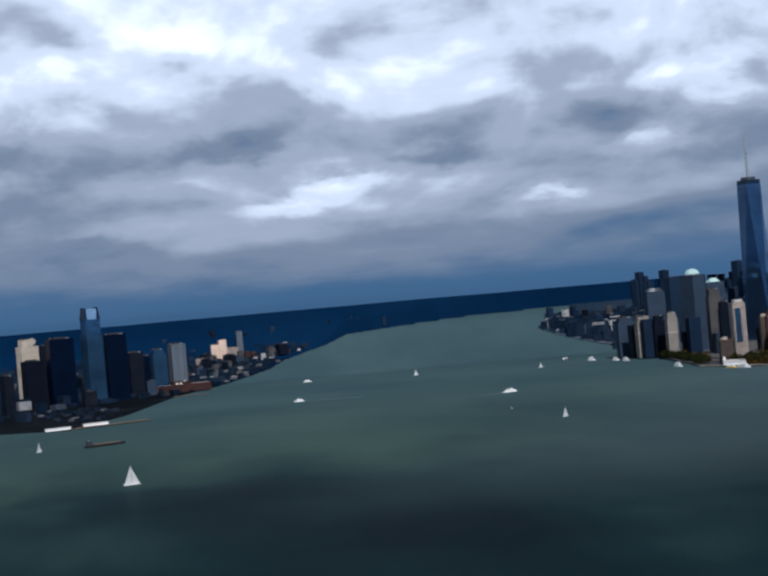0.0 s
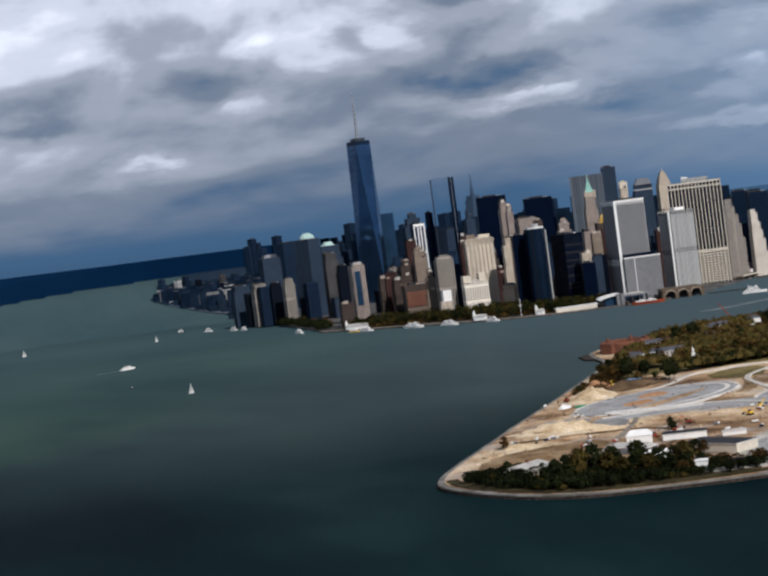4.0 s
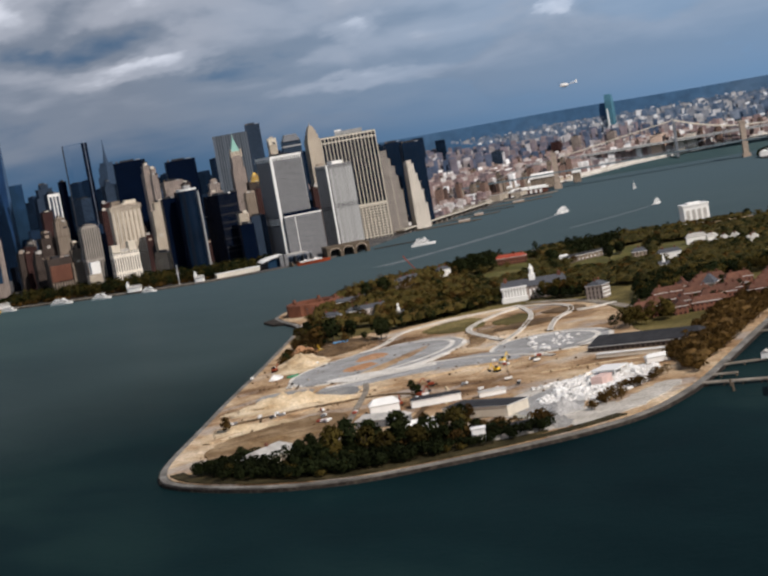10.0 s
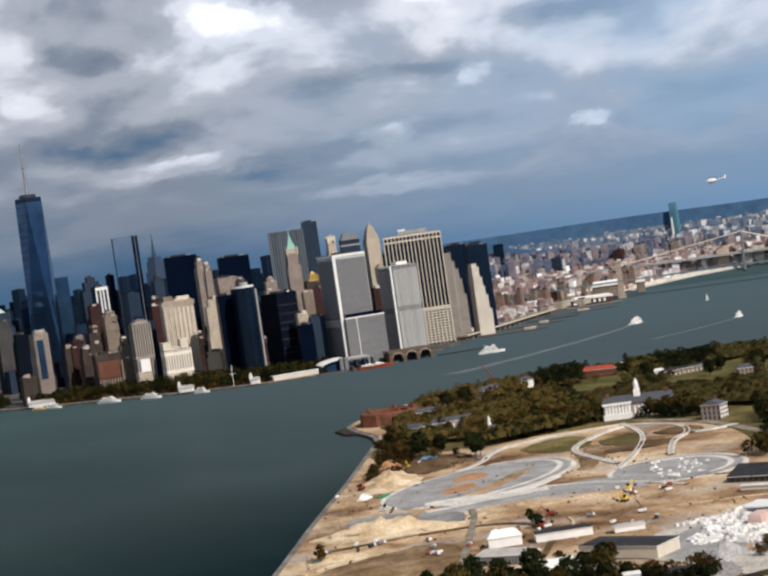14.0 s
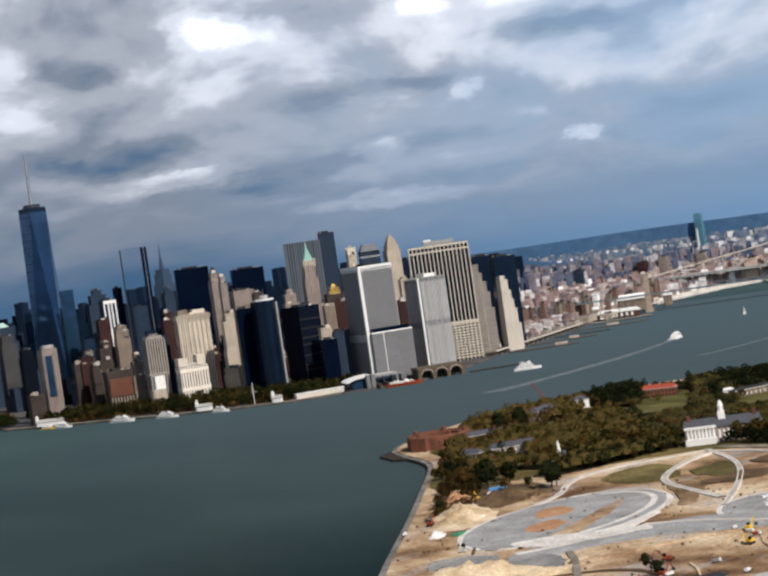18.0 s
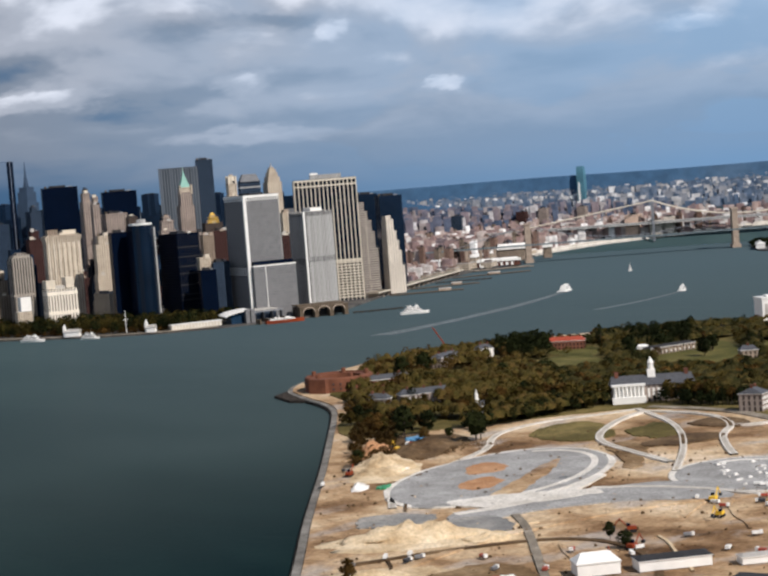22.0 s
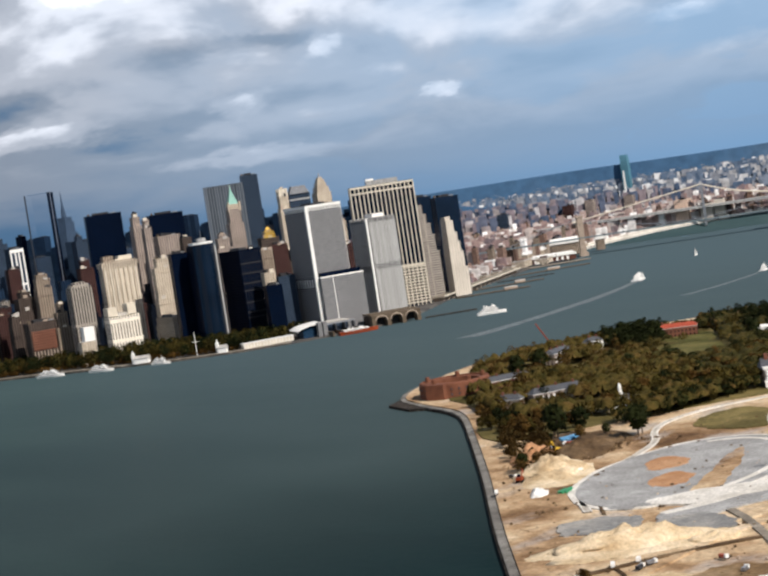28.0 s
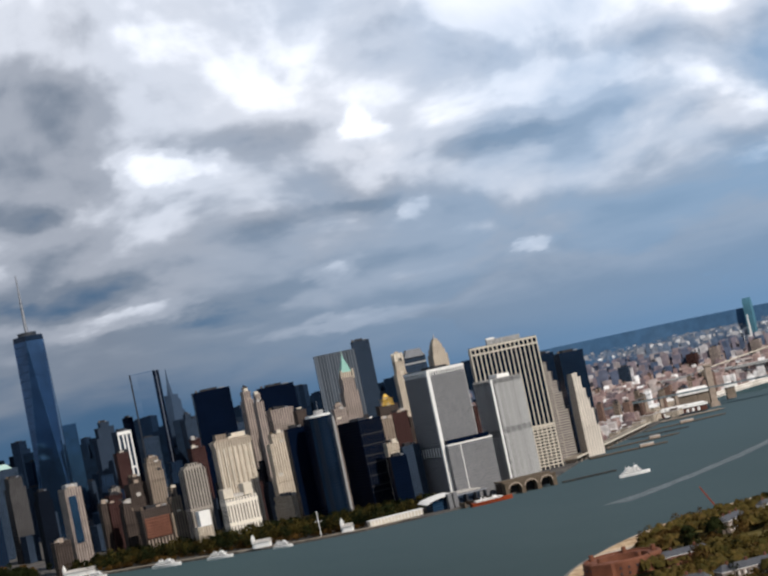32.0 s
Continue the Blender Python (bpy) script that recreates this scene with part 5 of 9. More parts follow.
for i in range(7):
    u = -w_ * 0.28 + i * w_ * 0.093
    part("scaffold_pole", bar(bmesh.new(), (u, -d_ / 2, h_ - 3), (u, -d_ / 2, h_ + 5 + 4 * ((i * 5) % 3)), 0.7, 5), "gold", t, "yellow scaffold pole")
for z in (0, 4, 8):
    part("scaffold_deck", boxes((-w_ * 0.28, w_ * 0.28, -d_ / 2 - 1.5, d_ * 0.1, h_ - 1 + z, h_ + 0.2 + z)), "gold", t, "yellow scaffold deck")
part("scaffold_core", boxes((-w_ * 0.16, w_ * 0.16, -d_ * 0.35, d_ * 0.1, h_ - 3, h_ + 11)), "granite", t)
part("scaffold_roof", gable(bmesh.new(), -w_ * 0.12, w_ * 0.12, -d_ * 0.4, d_ * 0.1, h_ + 11, h_ + 16, 2), "gold", t)
tower("office_building", "tan-brown tower among darker ones", S["brown_a"], "f_tan")
tower("office_building", "dark red-brown brick block among towers", S["brown_b"], "f_maroon")
tower("office_building", "dark red-brown brick block among towers", S["brown_c"], "f_maroon")
tower("office_building", "cream brick tower top between slabs", S["cream_mid"], "f_cream")
tower("office_tower", "hazy grey glass tower", S["glass_far"], "f_bluegrey", tiers=((1, 1, 0, 0.95), (0.5, 0.5, 0.95, 1.0)))
tower("skyscraper", "blue glass tower beside the spire tower", S["wtc7"], "glass_blue", extra=False)
tower("office_tower", "hazy brown stepped tower", S["verizon"], "f_bluegrey", tiers=((1, 1, 0, 0.85), (0.7, 0.8, 0.85, 0.95), (0.4, 0.5, 0.95, 1)))
tower("skyscraper", "slim dark tower under construction", S["slim_dark"], "glass_dark")
t = tower("apartment_tower", "grey tower with a dark curved roof", S["bpc_curve"], "f_bluegrey", extra=False)
x_, y_, r_, w_, d_, h_ = S["bpc_curve"]
part("curved_roof", ring(bmesh.new(), w_ * 0.5, h_ - 2, w_ * 0.36, h_ + 7, 16, 0, 1, 0.5), "dark_steel", t, "dark rounded roof")
# the darker skins here put cloud shade on the riverside blocks
for k, lab, skin in (("bpc_a", "grey glass apartment tower at the river's edge", "f_bluegrey"), ("bpc_b", "striped grey-beige apartment tower by the river", "f_rib"), ("bpc_c", "shade-dark apartment tower with stepped top", "f_dark"),
                     ("bpc_d", "striped pale apartment block by the river", "f_rib"), ("bpc_e", "shade-dark apartment tower with a round cap", "f_dark"), ("bpc_f", "ash-grey apartment tower near the river", "f_ash"),
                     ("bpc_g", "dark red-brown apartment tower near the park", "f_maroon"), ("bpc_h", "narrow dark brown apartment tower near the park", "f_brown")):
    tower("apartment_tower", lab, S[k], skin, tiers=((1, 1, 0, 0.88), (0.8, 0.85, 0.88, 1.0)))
t = tower("apartment_tower", "silver and tan glass tower with a pale open crown", S["ritz"], "f_pink", extra=False)
x_, y_, r_, w_, d_, h_ = S["ritz"]
part("glass_bay", boxes((-w_ * 0.36, w_ * 0.1, -d_ / 2 - 1.2, -d_ / 2 - 0.05, h_ * 0.35, h_ * 0.9)), "glass_blue", t, "glass bay on the upper floors")
part("crown", boxes((-w_ * 0.3, w_ * 0.4, -d_ * 0.3, d_ * 0.3, h_ - 2, h_ + 5)), "f_silver", t)
tower("apartment_tower", "low brown wing beside a glassy tower", S["ritz_low"], "f_brown", extra=False)

# lower stone and brick buildings that fill the streets between the towers; navy skins put haze into them
fill = random.Random(17)
for i in range(70):
    u, v = fill.random(), fill.random()
    x, y = -130 + 560 * u + 330 * v, 640 - 330 * u + 620 * v
    if any((x - s[0]) ** 2 + (y - s[1]) ** 2 < (0.5 * max(s[3], s[4]) + 14) ** 2 for s in S.values()):
        continue
    tower("office_building", fill.choice(("dark stepped building between towers", "dull stepped building between towers")), (x, y, -12, fill.uniform(22, 38), fill.uniform(18, 28), fill.uniform(45, 125)),
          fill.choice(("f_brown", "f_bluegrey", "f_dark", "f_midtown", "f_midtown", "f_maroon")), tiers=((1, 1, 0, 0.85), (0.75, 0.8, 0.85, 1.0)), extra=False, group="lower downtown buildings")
for i in range(16):
    x, y = -210 + 22 * i + fill.uniform(-30, 60), 1180 - 30 * i + fill.uniform(-40, 160)
    if any((x - s[0]) ** 2 + (y - s[1]) ** 2 < (0.5 * max(s[3], s[4]) + 12) ** 2 for s in S.values()):
        continue
    # dark navy skins again stand for cloud shade and haze
    tower("apartment_tower", "shade-dark apartment block near the river", (x, y, 5, fill.uniform(22, 34), 22, fill.uniform(40, 95)), fill.choice(("f_midtown", "f_dark", "f_bluegrey")), extra=False, group="riverside blocks")

# ---- across the river: New Jersey ----
t = tower("skyscraper", "tall blue glass tower with an open crown", S["goldman"], "glass_blue", extra=False, tiers=((1, 1, 0, 1.0),))
x_, y_, r_, w_, d_, h_ = S["goldman"]
part("upper_shaft", boxes((-w_ * 0.44, w_ * 0.44, -d_ * 0.44, d_ * 0.44, h_, h_ + 36)), "glass_blue", t)
for sx in (-1, 1):
    part("crown_wing", boxes((sx * w_ * 0.40 - 4, sx * w_ * 0.40 + 4, -d_ * 0.42, d_ * 0.42, h_ + 36, h_ + 66, 0.5)), "glass_navy", t, "dark crown fin")
part("crown_screen", boxes((-w_ * 0.32, w_ * 0.32, -d_ * 0.30, d_ * 0.30, h_ + 36, h_ + 62)), "glass_sky", t, "pale glass crown")
# f_dark blocks carry the shore's cloud shade in their colour
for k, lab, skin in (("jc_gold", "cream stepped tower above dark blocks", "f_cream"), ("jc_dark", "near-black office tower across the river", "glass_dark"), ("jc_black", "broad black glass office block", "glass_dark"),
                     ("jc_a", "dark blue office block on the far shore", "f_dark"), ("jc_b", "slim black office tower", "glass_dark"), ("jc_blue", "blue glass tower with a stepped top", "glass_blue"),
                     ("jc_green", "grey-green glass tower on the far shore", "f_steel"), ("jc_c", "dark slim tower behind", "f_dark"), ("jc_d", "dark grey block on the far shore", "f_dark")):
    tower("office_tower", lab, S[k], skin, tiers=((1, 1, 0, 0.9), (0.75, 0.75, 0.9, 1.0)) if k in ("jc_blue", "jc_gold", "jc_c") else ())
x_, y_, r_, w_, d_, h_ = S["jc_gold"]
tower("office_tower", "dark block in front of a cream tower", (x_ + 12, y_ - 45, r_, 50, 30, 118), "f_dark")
tower("terminal_building", "long low red-brick waterfront building with pale roofs", S["jc_low_red"], "f_maroon", roof="pale_roof", extra=False, tiers=((1, 1, 0, 0.45), (0.3, 0.8, 0.45, 0.62)))

# ---- the island ----
SHORE = [(-921, -1513), (-894, -1468), (-816, -1371), (-735, -1267), (-634, -1144), (-540, -1025), (-470, -936), (-436, -890), (-416, -850), (-398, -790), (-366, -715), (-250, -640), (-121, -590), (-20, -600),
         (70, -640), (150, -700), (230, -770), (310, -880), (340, -1000), (300, -1120), (160, -1222), (0, -1302), (-149, -1381), (-330, -1495), (-466, -1584), (-568, -1651), (-620, -1685), (-655, -1704), (-702, -1724),
         (-742, -1725), (-782, -1714), (-810, -1702), (-840, -1688), (-878, -1668), (-904, -1632), (-918, -1590), (-926, -1545)]


def smooth_loop(pts, n=2):
    for _ in range(n):
        out = []
        for (x0, y0), (x1, y1) in zip(pts, pts[1:] + pts[:1]):
            out += [(x0 * 0.75 + x1 * 0.25, y0 * 0.75 + y1 * 0.25), (x0 * 0.25 + x1 * 0.75, y0 * 0.25 + y1 * 0.75)]
        pts = out
    return pts


def inset(pts, d):
    """The closed outline drawn in by d metres."""
    area = sum(x0 * y1 - x1 * y0 for (x0, y0), (x1, y1) in zip(pts, pts[1:] + pts[:1]))
    s, n, out = (1 if area > 0 else -1), len(pts), []
    for i in range(n):
        (x0, y0), (x1, y1) = pts[i - 1], pts[(i + 1) % n]
        tx, ty = x1 - x0, y1 - y0
        l = math.hypot(tx, ty) or 1
        out.append((pts[i][0] - s * d * ty / l, pts[i][1] + s * d * tx / l))
    return out


def slab(name, pts, z0, z1, material, label, category="ground", parent=None, kind="structure"):
    ob = part(name, prism(pts, z0, z1), material, parent)
    return tagged(ob, label, category, kind=kind) if parent is None else ob


def grid_ground(pts, z, step, amp):
    """Uneven ground inside an outline."""
    xs, ys = [p[0] for p in pts], [p[1] for p in pts]
    bm, vs = bmesh.new(), {}
    nx, ny = int((max(xs) - min(xs)) / step) + 1, int((max(ys) - min(ys)) / step) + 1
    for i in range(nx + 1):
        for j in range(ny + 1):
            p = (min(xs) + i * step, min(ys) + j * step)
            if inside(p, pts):
                vs[i, j] = bm.verts.new((p[0], p[1], z + amp * (noise.noise((p[0] / 35, p[1] / 35, 1.7)) + 0.5 * noise.noise((p[0] / 9, p[1] / 9, 4.2)))))
    for i, j in list(vs):
        q = [vs.get(k) for k in ((i, j), (i + 1, j), (i + 1, j + 1), (i, j + 1))]
        if all(q):
            bm.faces.new(q)
    return bm


shore = inset(smooth_loop(SHORE, 2), -4)
slab("sea_wall", shore, -2, 2.0, "stone", "brown stone sea wall round the island", "sea wall")
slab("promenade", inset(shore, 1.0), 1.9, 2.9, "promenade_grey", "grey concrete promenade along the sea wall", "promenade")
slab("ground_island", inset(shore, 6), 3.0, 3.7, "earth", "bare brown earth of a building site", "ground")
tagged(part("earth_heaps", grid_ground(inset(shore, 12), 3.75, 7, 0.45), "earth"), "uneven bare earth with tracks", "ground", kind="stuff")
LAWN = smooth_loop([(-446, -925), (-405, -868), (-374, -790), (-245, -668), (-110, -615), (60, -660), (200, -780), (300, -900), (315, -1010), (270, -1120), (140, -1215), (-20, -1290), (-160, -1365), (-300, -1450), (-430, -1535),
                    (-520, -1590), (-480, -1470), (-400, -1370), (-330, -1260), (-330, -1150), (-400, -1110), (-470, -1080), (-540, -1060), (-520, -1000)], 1)
slab("lawn", LAWN, 3.4, 4.35, "grass", "dry olive grass under the trees", "lawn")


def ellipse(cx, cy, rx, ry, rot, n=40, wob=0.0):
    c, s = math.cos(radians(rot)), math.sin(radians(rot))
    n = 96 if wob else max(n, 40)
    out = []
    for i in range(n):
        a = 6.28318 * i / n
        k = 1 + wob * noise.noise((math.cos(a) * 1.7 + cx, math.sin(a) * 1.7 + cy, 0.5)) + 0.45 * wob * noise.noise((math.cos(a) * 8 + cy, math.sin(a) * 8 + cx, 3.5))
        u, v = rx * k * math.cos(a), ry * k * math.sin(a)
        out.append((cx + c * u - s * v, cy + s * u + c * v))
    return out


def ragged(pts, amp=3.0):
    """An outline rounded off and frayed."""
    out = []
    for x, y in smooth_loop(pts, 5):
        dx, dy = amp * noise.noise((x / 11, y / 11, 0.4)), amp * noise.noise((x / 11, y / 11, 7.4))
        out.append((x + dx + 0.55 * amp * noise.noise((x / 3.1, y / 3.1, 2.4)), y + dy + 0.55 * amp * noise.noise((x / 3.1, y / 3.1, 9.4))))
    return out


def patch(pts, z, material, label, category="soil", amp=3.0):
    slab("soil_patch", ragged(pts, amp), 3.5, z, material, label, category)


def ribbon(pts, w, z0, z1, smooth=3):
    for _ in range(smooth):
        out = [pts[0]]
        for p, q in zip(pts, pts[1:]):
            out += [(p[0] * .75 + q[0] * .25, p[1] * .75 + q[1] * .25), (p[0] * .25 + q[0] * .75, p[1] * .25 + q[1] * .75)]
        pts = out + [pts[-1]]
    left, right = [], []
    for i, p in enumerate(pts):
        a, b = pts[max(0, i - 1)], pts[min(len(pts) - 1, i + 1)]
        l = math.hypot(b[0] - a[0], b[1] - a[1]) or 1
        nx, ny = -(b[1] - a[1]) / l * w / 2, (b[0] - a[0]) / l * w / 2
        left.append((p[0] + nx, p[1] + ny)), right.append((p[0] - nx, p[1] - ny))
    bm = bmesh.new()
    rows = [[bm.verts.new((*q, z)) for q, z in ((l, z0), (l, z1), (r, z1), (r, z0))] for l, r in zip(left, right)]
    for a, b in zip(rows, rows[1:]):
        for i in range(3):
            bm.faces.new((a[i], a[i + 1], b[i + 1], b[i]))
    bmesh.ops.recalc_face_normals(bm, faces=bm.faces)
    return bm


def court(cx, cy, rx, ry, rot, z, label):
    slab("path", ellipse(cx, cy, rx + 8, ry + 8, rot, wob=0.04), 3.5, z + 0.5, "path", "white concrete path round a gravel court", "path")
    slab("court", ellipse(cx, cy, rx + 4.5, ry + 4.5, rot), 3.5, z + 0.75, "gravel", label, "court")
    arc = [(cx + (rx - 4) * math.cos(a) * math.cos(radians(rot)) - (ry - 4) * math.sin(a) * math.sin(radians(rot)), cy + (rx - 4) * math.cos(a) * math.sin(radians(rot)) + (ry - 4) * math.sin(a) * math.cos(radians(rot)))
           for a in [radians(-150 + 10 * i) for i in range(18)]]
    tagged(part("path", ribbon(arc, 4.5, 3.5, z + 0.86, 1), "path"), "white kerb arc of a gravel court", "path", kind="structure")


court(-590, -1270, 93, 54, 23, 3.8, "large oval court of grey gravel")
court(-513, -1405, 50, 42, 52, 3.8, "round court with white stones")
slab("court", ragged([(-700, -1338), (-672, -1337), (-649, -1350), (-590, -1355), (-545, -1382), (-572, -1445), (-588, -1438), (-605, -1398), (-663, -1368), (-697, -1370)], 1.5), 3.5, 4.6, "gravel", "grey gravel strip beside the courts", "court")
patch([(-640, -1284), (-628, -1302), (-600, -1284), (-596, -1266), (-618, -1264)], 4.63, "orange_earth", "orange soil spread on the gravel")
patch([(-604, -1252), (-578, -1262), (-558, -1238), (-566, -1222), (-588, -1232)], 4.63, "orange_earth", "orange soil spread on the gravel")
patch([(-688, -1296), (-642, -1250), (-600, -1226), (-562, -1220), (-600, -1242), (-636, -1261), (-668, -1294), (-684, -1318)], 4.34, "gravel", "grey gravel band outside the oval court", "gravel", 2.0)
patch([(-668, -1330), (-612, -1300), (-536, -1256), (-530, -1264), (-606, -1314), (-660, -1342)], 4.66, "earth", "brown track of soil across the gravel", amp=2.0)
patch([(-708, -1352), (-717, -1388), (-695, -1402), (-678, -1374), (-690, -1347)], 4.64, "dark_gravel", "damp dark grey gravel beside a sand heap", "gravel", 4.0)
patch([(-742, -1313), (-735, -1342), (-705, -1347), (-692, -1320), (-717, -1293)], 4.36, "dark_gravel", "grey gravel yard near the shore", "gravel", 5.0)
patch([(-672, -1308), (-672, -1334), (-656, -1349), (-628, -1360), (-601, -1372), (-594, -1357), (-623, -1331), (-650, -1310)], 4.78, "path", "white spread of fresh stone chippings", "gravel", 3.0)
patch([(-474, -1164), (-430, -1146), (-396, -1154), (-432, -1216), (-467, -1232), (-482, -1196)], 4.45, "grass", "olive grass slope below the wood", "planting", 3.0)
patch([(-478, -1240), (-452, -1262), (-520, -1326), (-545, -1328), (-505, -1290)], 4.47, "brown_field", "brown soil between white paths")
slab("planting", ellipse(-418, -1236, 34, 18, 40, wob=0.3), 3.5, 4.5, "grass", "olive planted mound ringed by a path", "planting")
patch([(-480, -1270), (-455, -1300), (-400, -1300), (-420, -1260)], 4.85, "dark_earth", "dark brown soil bed")
patch([(-395, -1245), (-380, -1285), (-345, -1260), (-360, -1225)], 4.85, "dark_earth", "brown planted bed between white paths")
patch([(-886, -1497), (-852, -1452), (-815, -1440), (-750, -1444), (-760, -1490), (-790, -1535), (-838, -1562), (-866, -1530)], 4.49, "brown_field", "brown slope of soil near the point")
patch([(-845, -1437), (-813, -1394), (-774, -1429), (-790, -1462), (-812, -1458)], 4.46, "sand", "pale sandy bank above a dark slope")
patch([(-775, -1448), (-750, -1462), (-765, -1478), (-788, -1466)], 4.44, "dark_earth", "dark heap of soil on sand")
patch([(-560, -1100), (-520, -1060), (-480, -1110), (-520, -1160), (-560, -1150)], 4.5, "dark_earth", "dark soil under the wood's edge", amp=5.0)
patch([(-731, -1620), (-667, -1581), (-645, -1598), (-712, -1678), (-738, -1668)], 4.5, "gravel", "broken grey concrete floor slab", "slab", 1.5)
patch([(-800, -1690), (-740, -1702), (-690, -1690), (-700, -1668), (-780, -1668)], 4.6, "pale_dust", "pale dusty yard by the shore", "yard", 2.0)
patch([(-712, -1660), (-668, -1640), (-610, -1630), (-585, -1605), (-610, -1582), (-672, -1562), (-735, -1612), (-745, -1650)], 4.38, "pale_dust", "pale dusty ground round the ruin", "yard", 4.0)
patch([(-750, -1716), (-700, -1712), (-650, -1690), (-622, -1672), (-640, -1664), (-700, -1688), (-745, -1700)], 4.38, "pale_dust", "pale dusty strip behind the promenade", "yard", 3.0)


def beside(pts, d):
    """The line drawn off sideways by d metres."""
    out = []
    for i, p in enumerate(pts):
        a, b = pts[max(0, i - 1)], pts[min(len(pts) - 1, i + 1)]
        l = math.hypot(b[0] - a[0], b[1] - a[1]) or 1
        out.append((p[0] - (b[1] - a[1]) / l * d, p[1] + (b[0] - a[0]) / l * d))
    return out


def path(pts, w, z=4.9, material="path", label="white winding path on bare ground"):
    if material != "path" or w > 6:
        tagged(part("path", ribbon(pts, w, 3.5, z), material), label, "path", kind="structure")
        return
    bed = tagged(part("path", ribbon(pts, w - 0.6, 3.5, z - 0.12), "pale_dust"), label, "path", kind="structure")
    for d in (-0.5, 0.5):
        part("kerb", ribbon(beside(pts, d * (w - 0.5)), 1.0, 3.5, z), "path", bed, "white kerb")


path([(-696, -1306), (-660, -1262), (-622, -1236), (-600, -1222)], 1.8, 4.37, "dark_earth", "dark curved edge of the gravel band")
path([(-344, -1150), (-380, -1216), (-414, -1258), (-457, -1299), (-489, -1326), (-530, -1358)], 4)
path([(-350, -1165), (-344, -1197), (-347, -1232), (-376, -1272), (-410, -1290), (-446, -1325), (-470, -1352)], 4.5, 4.93)
path([(-376, -1272), (-366, -1285), (-340, -1290)], 5, 4.95)
path([(-350, -1165), (-388, -1174), (-445, -1209), (-474, -1240), (-495, -1296), (-508, -1334)], 5, 4.95)
path([(-340, -1150), (-380, -1141), (-411, -1126), (-460, -1130), (-495, -1152), (-520, -1180), (-560, -1200), (-615, -1222), (-668, -1258), (-694, -1292)], 4.5, 4.42, "path", "pale earthen terrace below the wood")
path([(-595, -1352), (-575, -1378), (-563, -1419), (-563, -1468)], 4, 4.85)
path([(-330, -1150), (-320, -1220), (-350, -1300), (-390, -1400)], 10, 4.6, "concrete", "pale concrete approach road")
path([(-688, -1340), (-650, -1352), (-600, -1345), (-560, -1325)], 7, 4.72)
path([(-800, -1390), (-740, -1410), (-690, -1440), (-700, -1500), (-760, -1560)], 4, 4.6, "dark_earth", "dark wheel track over the site")
path([(-826, -1566), (-804, -1542), (-775, -1505), (-728, -1447), (-688, -1397), (-671, -1370)], 4.5, 4.62, "concrete", "pale haul road across the site")
path([(-850, -1440), (-800, -1420), (-700, -1400), (-600, -1420), (-540, -1470)], 6, 4.55, "earth", "brown site road")


ruts = random.Random(23)
for i in range(26):
    x, y, a = ruts.uniform(-850, -560), ruts.uniform(-1540, -1160), radians(ruts.choice((-40, -35, 50, 55, 20)) + ruts.uniform(-12, 12))
    pts, ok = [], True
    for k in range(6):
        pts.append((x, y))
        ok = ok and inside((x, y), inset(SHORE, 16)) and not inside((x, y), LAWN) and (x + 590) ** 2 + (y + 1270) ** 2 > 116 ** 2
        x, y, a = x + 16 * math.cos(a), y + 16 * math.sin(a), a + radians(ruts.uniform(-14, 14))
    if ok:
        m = ruts.choice(("dark_earth", "earth", "sand", "sand"))
        path(pts, ruts.uniform(0.8, 1.8), 4.42 + 0.004 * i, m, "narrow wheel rut in bare earth")


def heap(x, y, rx, ry, h, rot, material, label, category="sand heap", seed=0.0):
    bm = bmesh.new()
    n, m = 44, 14
    c, s = math.cos(radians(rot)), math.sin(radians(rot))
    rows = []
    for j in range(m):
        k = 1 - j / m
        row = []
        for i in range(n):
            a = 6.28318 * i / n
            w = 1 + 0.28 * noise.noise((math.cos(a) * 1.6 + seed, math.sin(a) * 1.6, j * 0.3)) + 0.12 * noise.noise((math.cos(a) * 5, math.sin(a) * 5 + seed, j))
            u, v = rx * k * w * math.cos(a), ry * k * w * math.sin(a)
            z = h * (1 - k ** 1.5) * (1 + 0.35 * noise.noise((u / 7 + seed, v / 7, 0)) + 0.3 * noise.noise((u / 2.6, v / 2.6 + seed, 2)))
            row.append(bm.verts.new((c * u - s * v, s * u + c * v, max(0, z))))
        rows.append(row)
    for a, b in zip(rows, rows[1:]):
        for i in range(n):
            bm.faces.new((a[i], a[(i + 1) % n], b[(i + 1) % n], b[i]))
    bm.faces.new(rows[-1])
    ob = part(category.replace(" ", "_"), bm, material)
    ob.location = (x, y, 3.6)
    for f in ob.data.polygons:
        f.use_smooth = True
    return tagged(ob, label, category)


heap(-744, -1374, 54, 26, 2.2, -40, "sand", "low spread of pale sand", "sand mound", seed=21)
heap(-614, -1186, 46, 27, 2.2, 45, "sand", "low spread of pale sand near the trees", "sand mound", seed=22)
heap(-742, -1370, 44, 17, 9, -40, "sand", "long pale sand heap on the building site", "sand mound", seed=1)
heap(-722, -1404, 18, 9, 4, -35, "sand", "pale sand heap beside a haul road", "sand mound", seed=2)
heap(-812, -1420, 24, 14, 4, -42, "sand", "low yellow sand bank", "sand mound", seed=3)
heap(-826, -1492, 46, 20, 3, -35, "brown_field", "low brown earth bank near the point", "earth mound", seed=9)
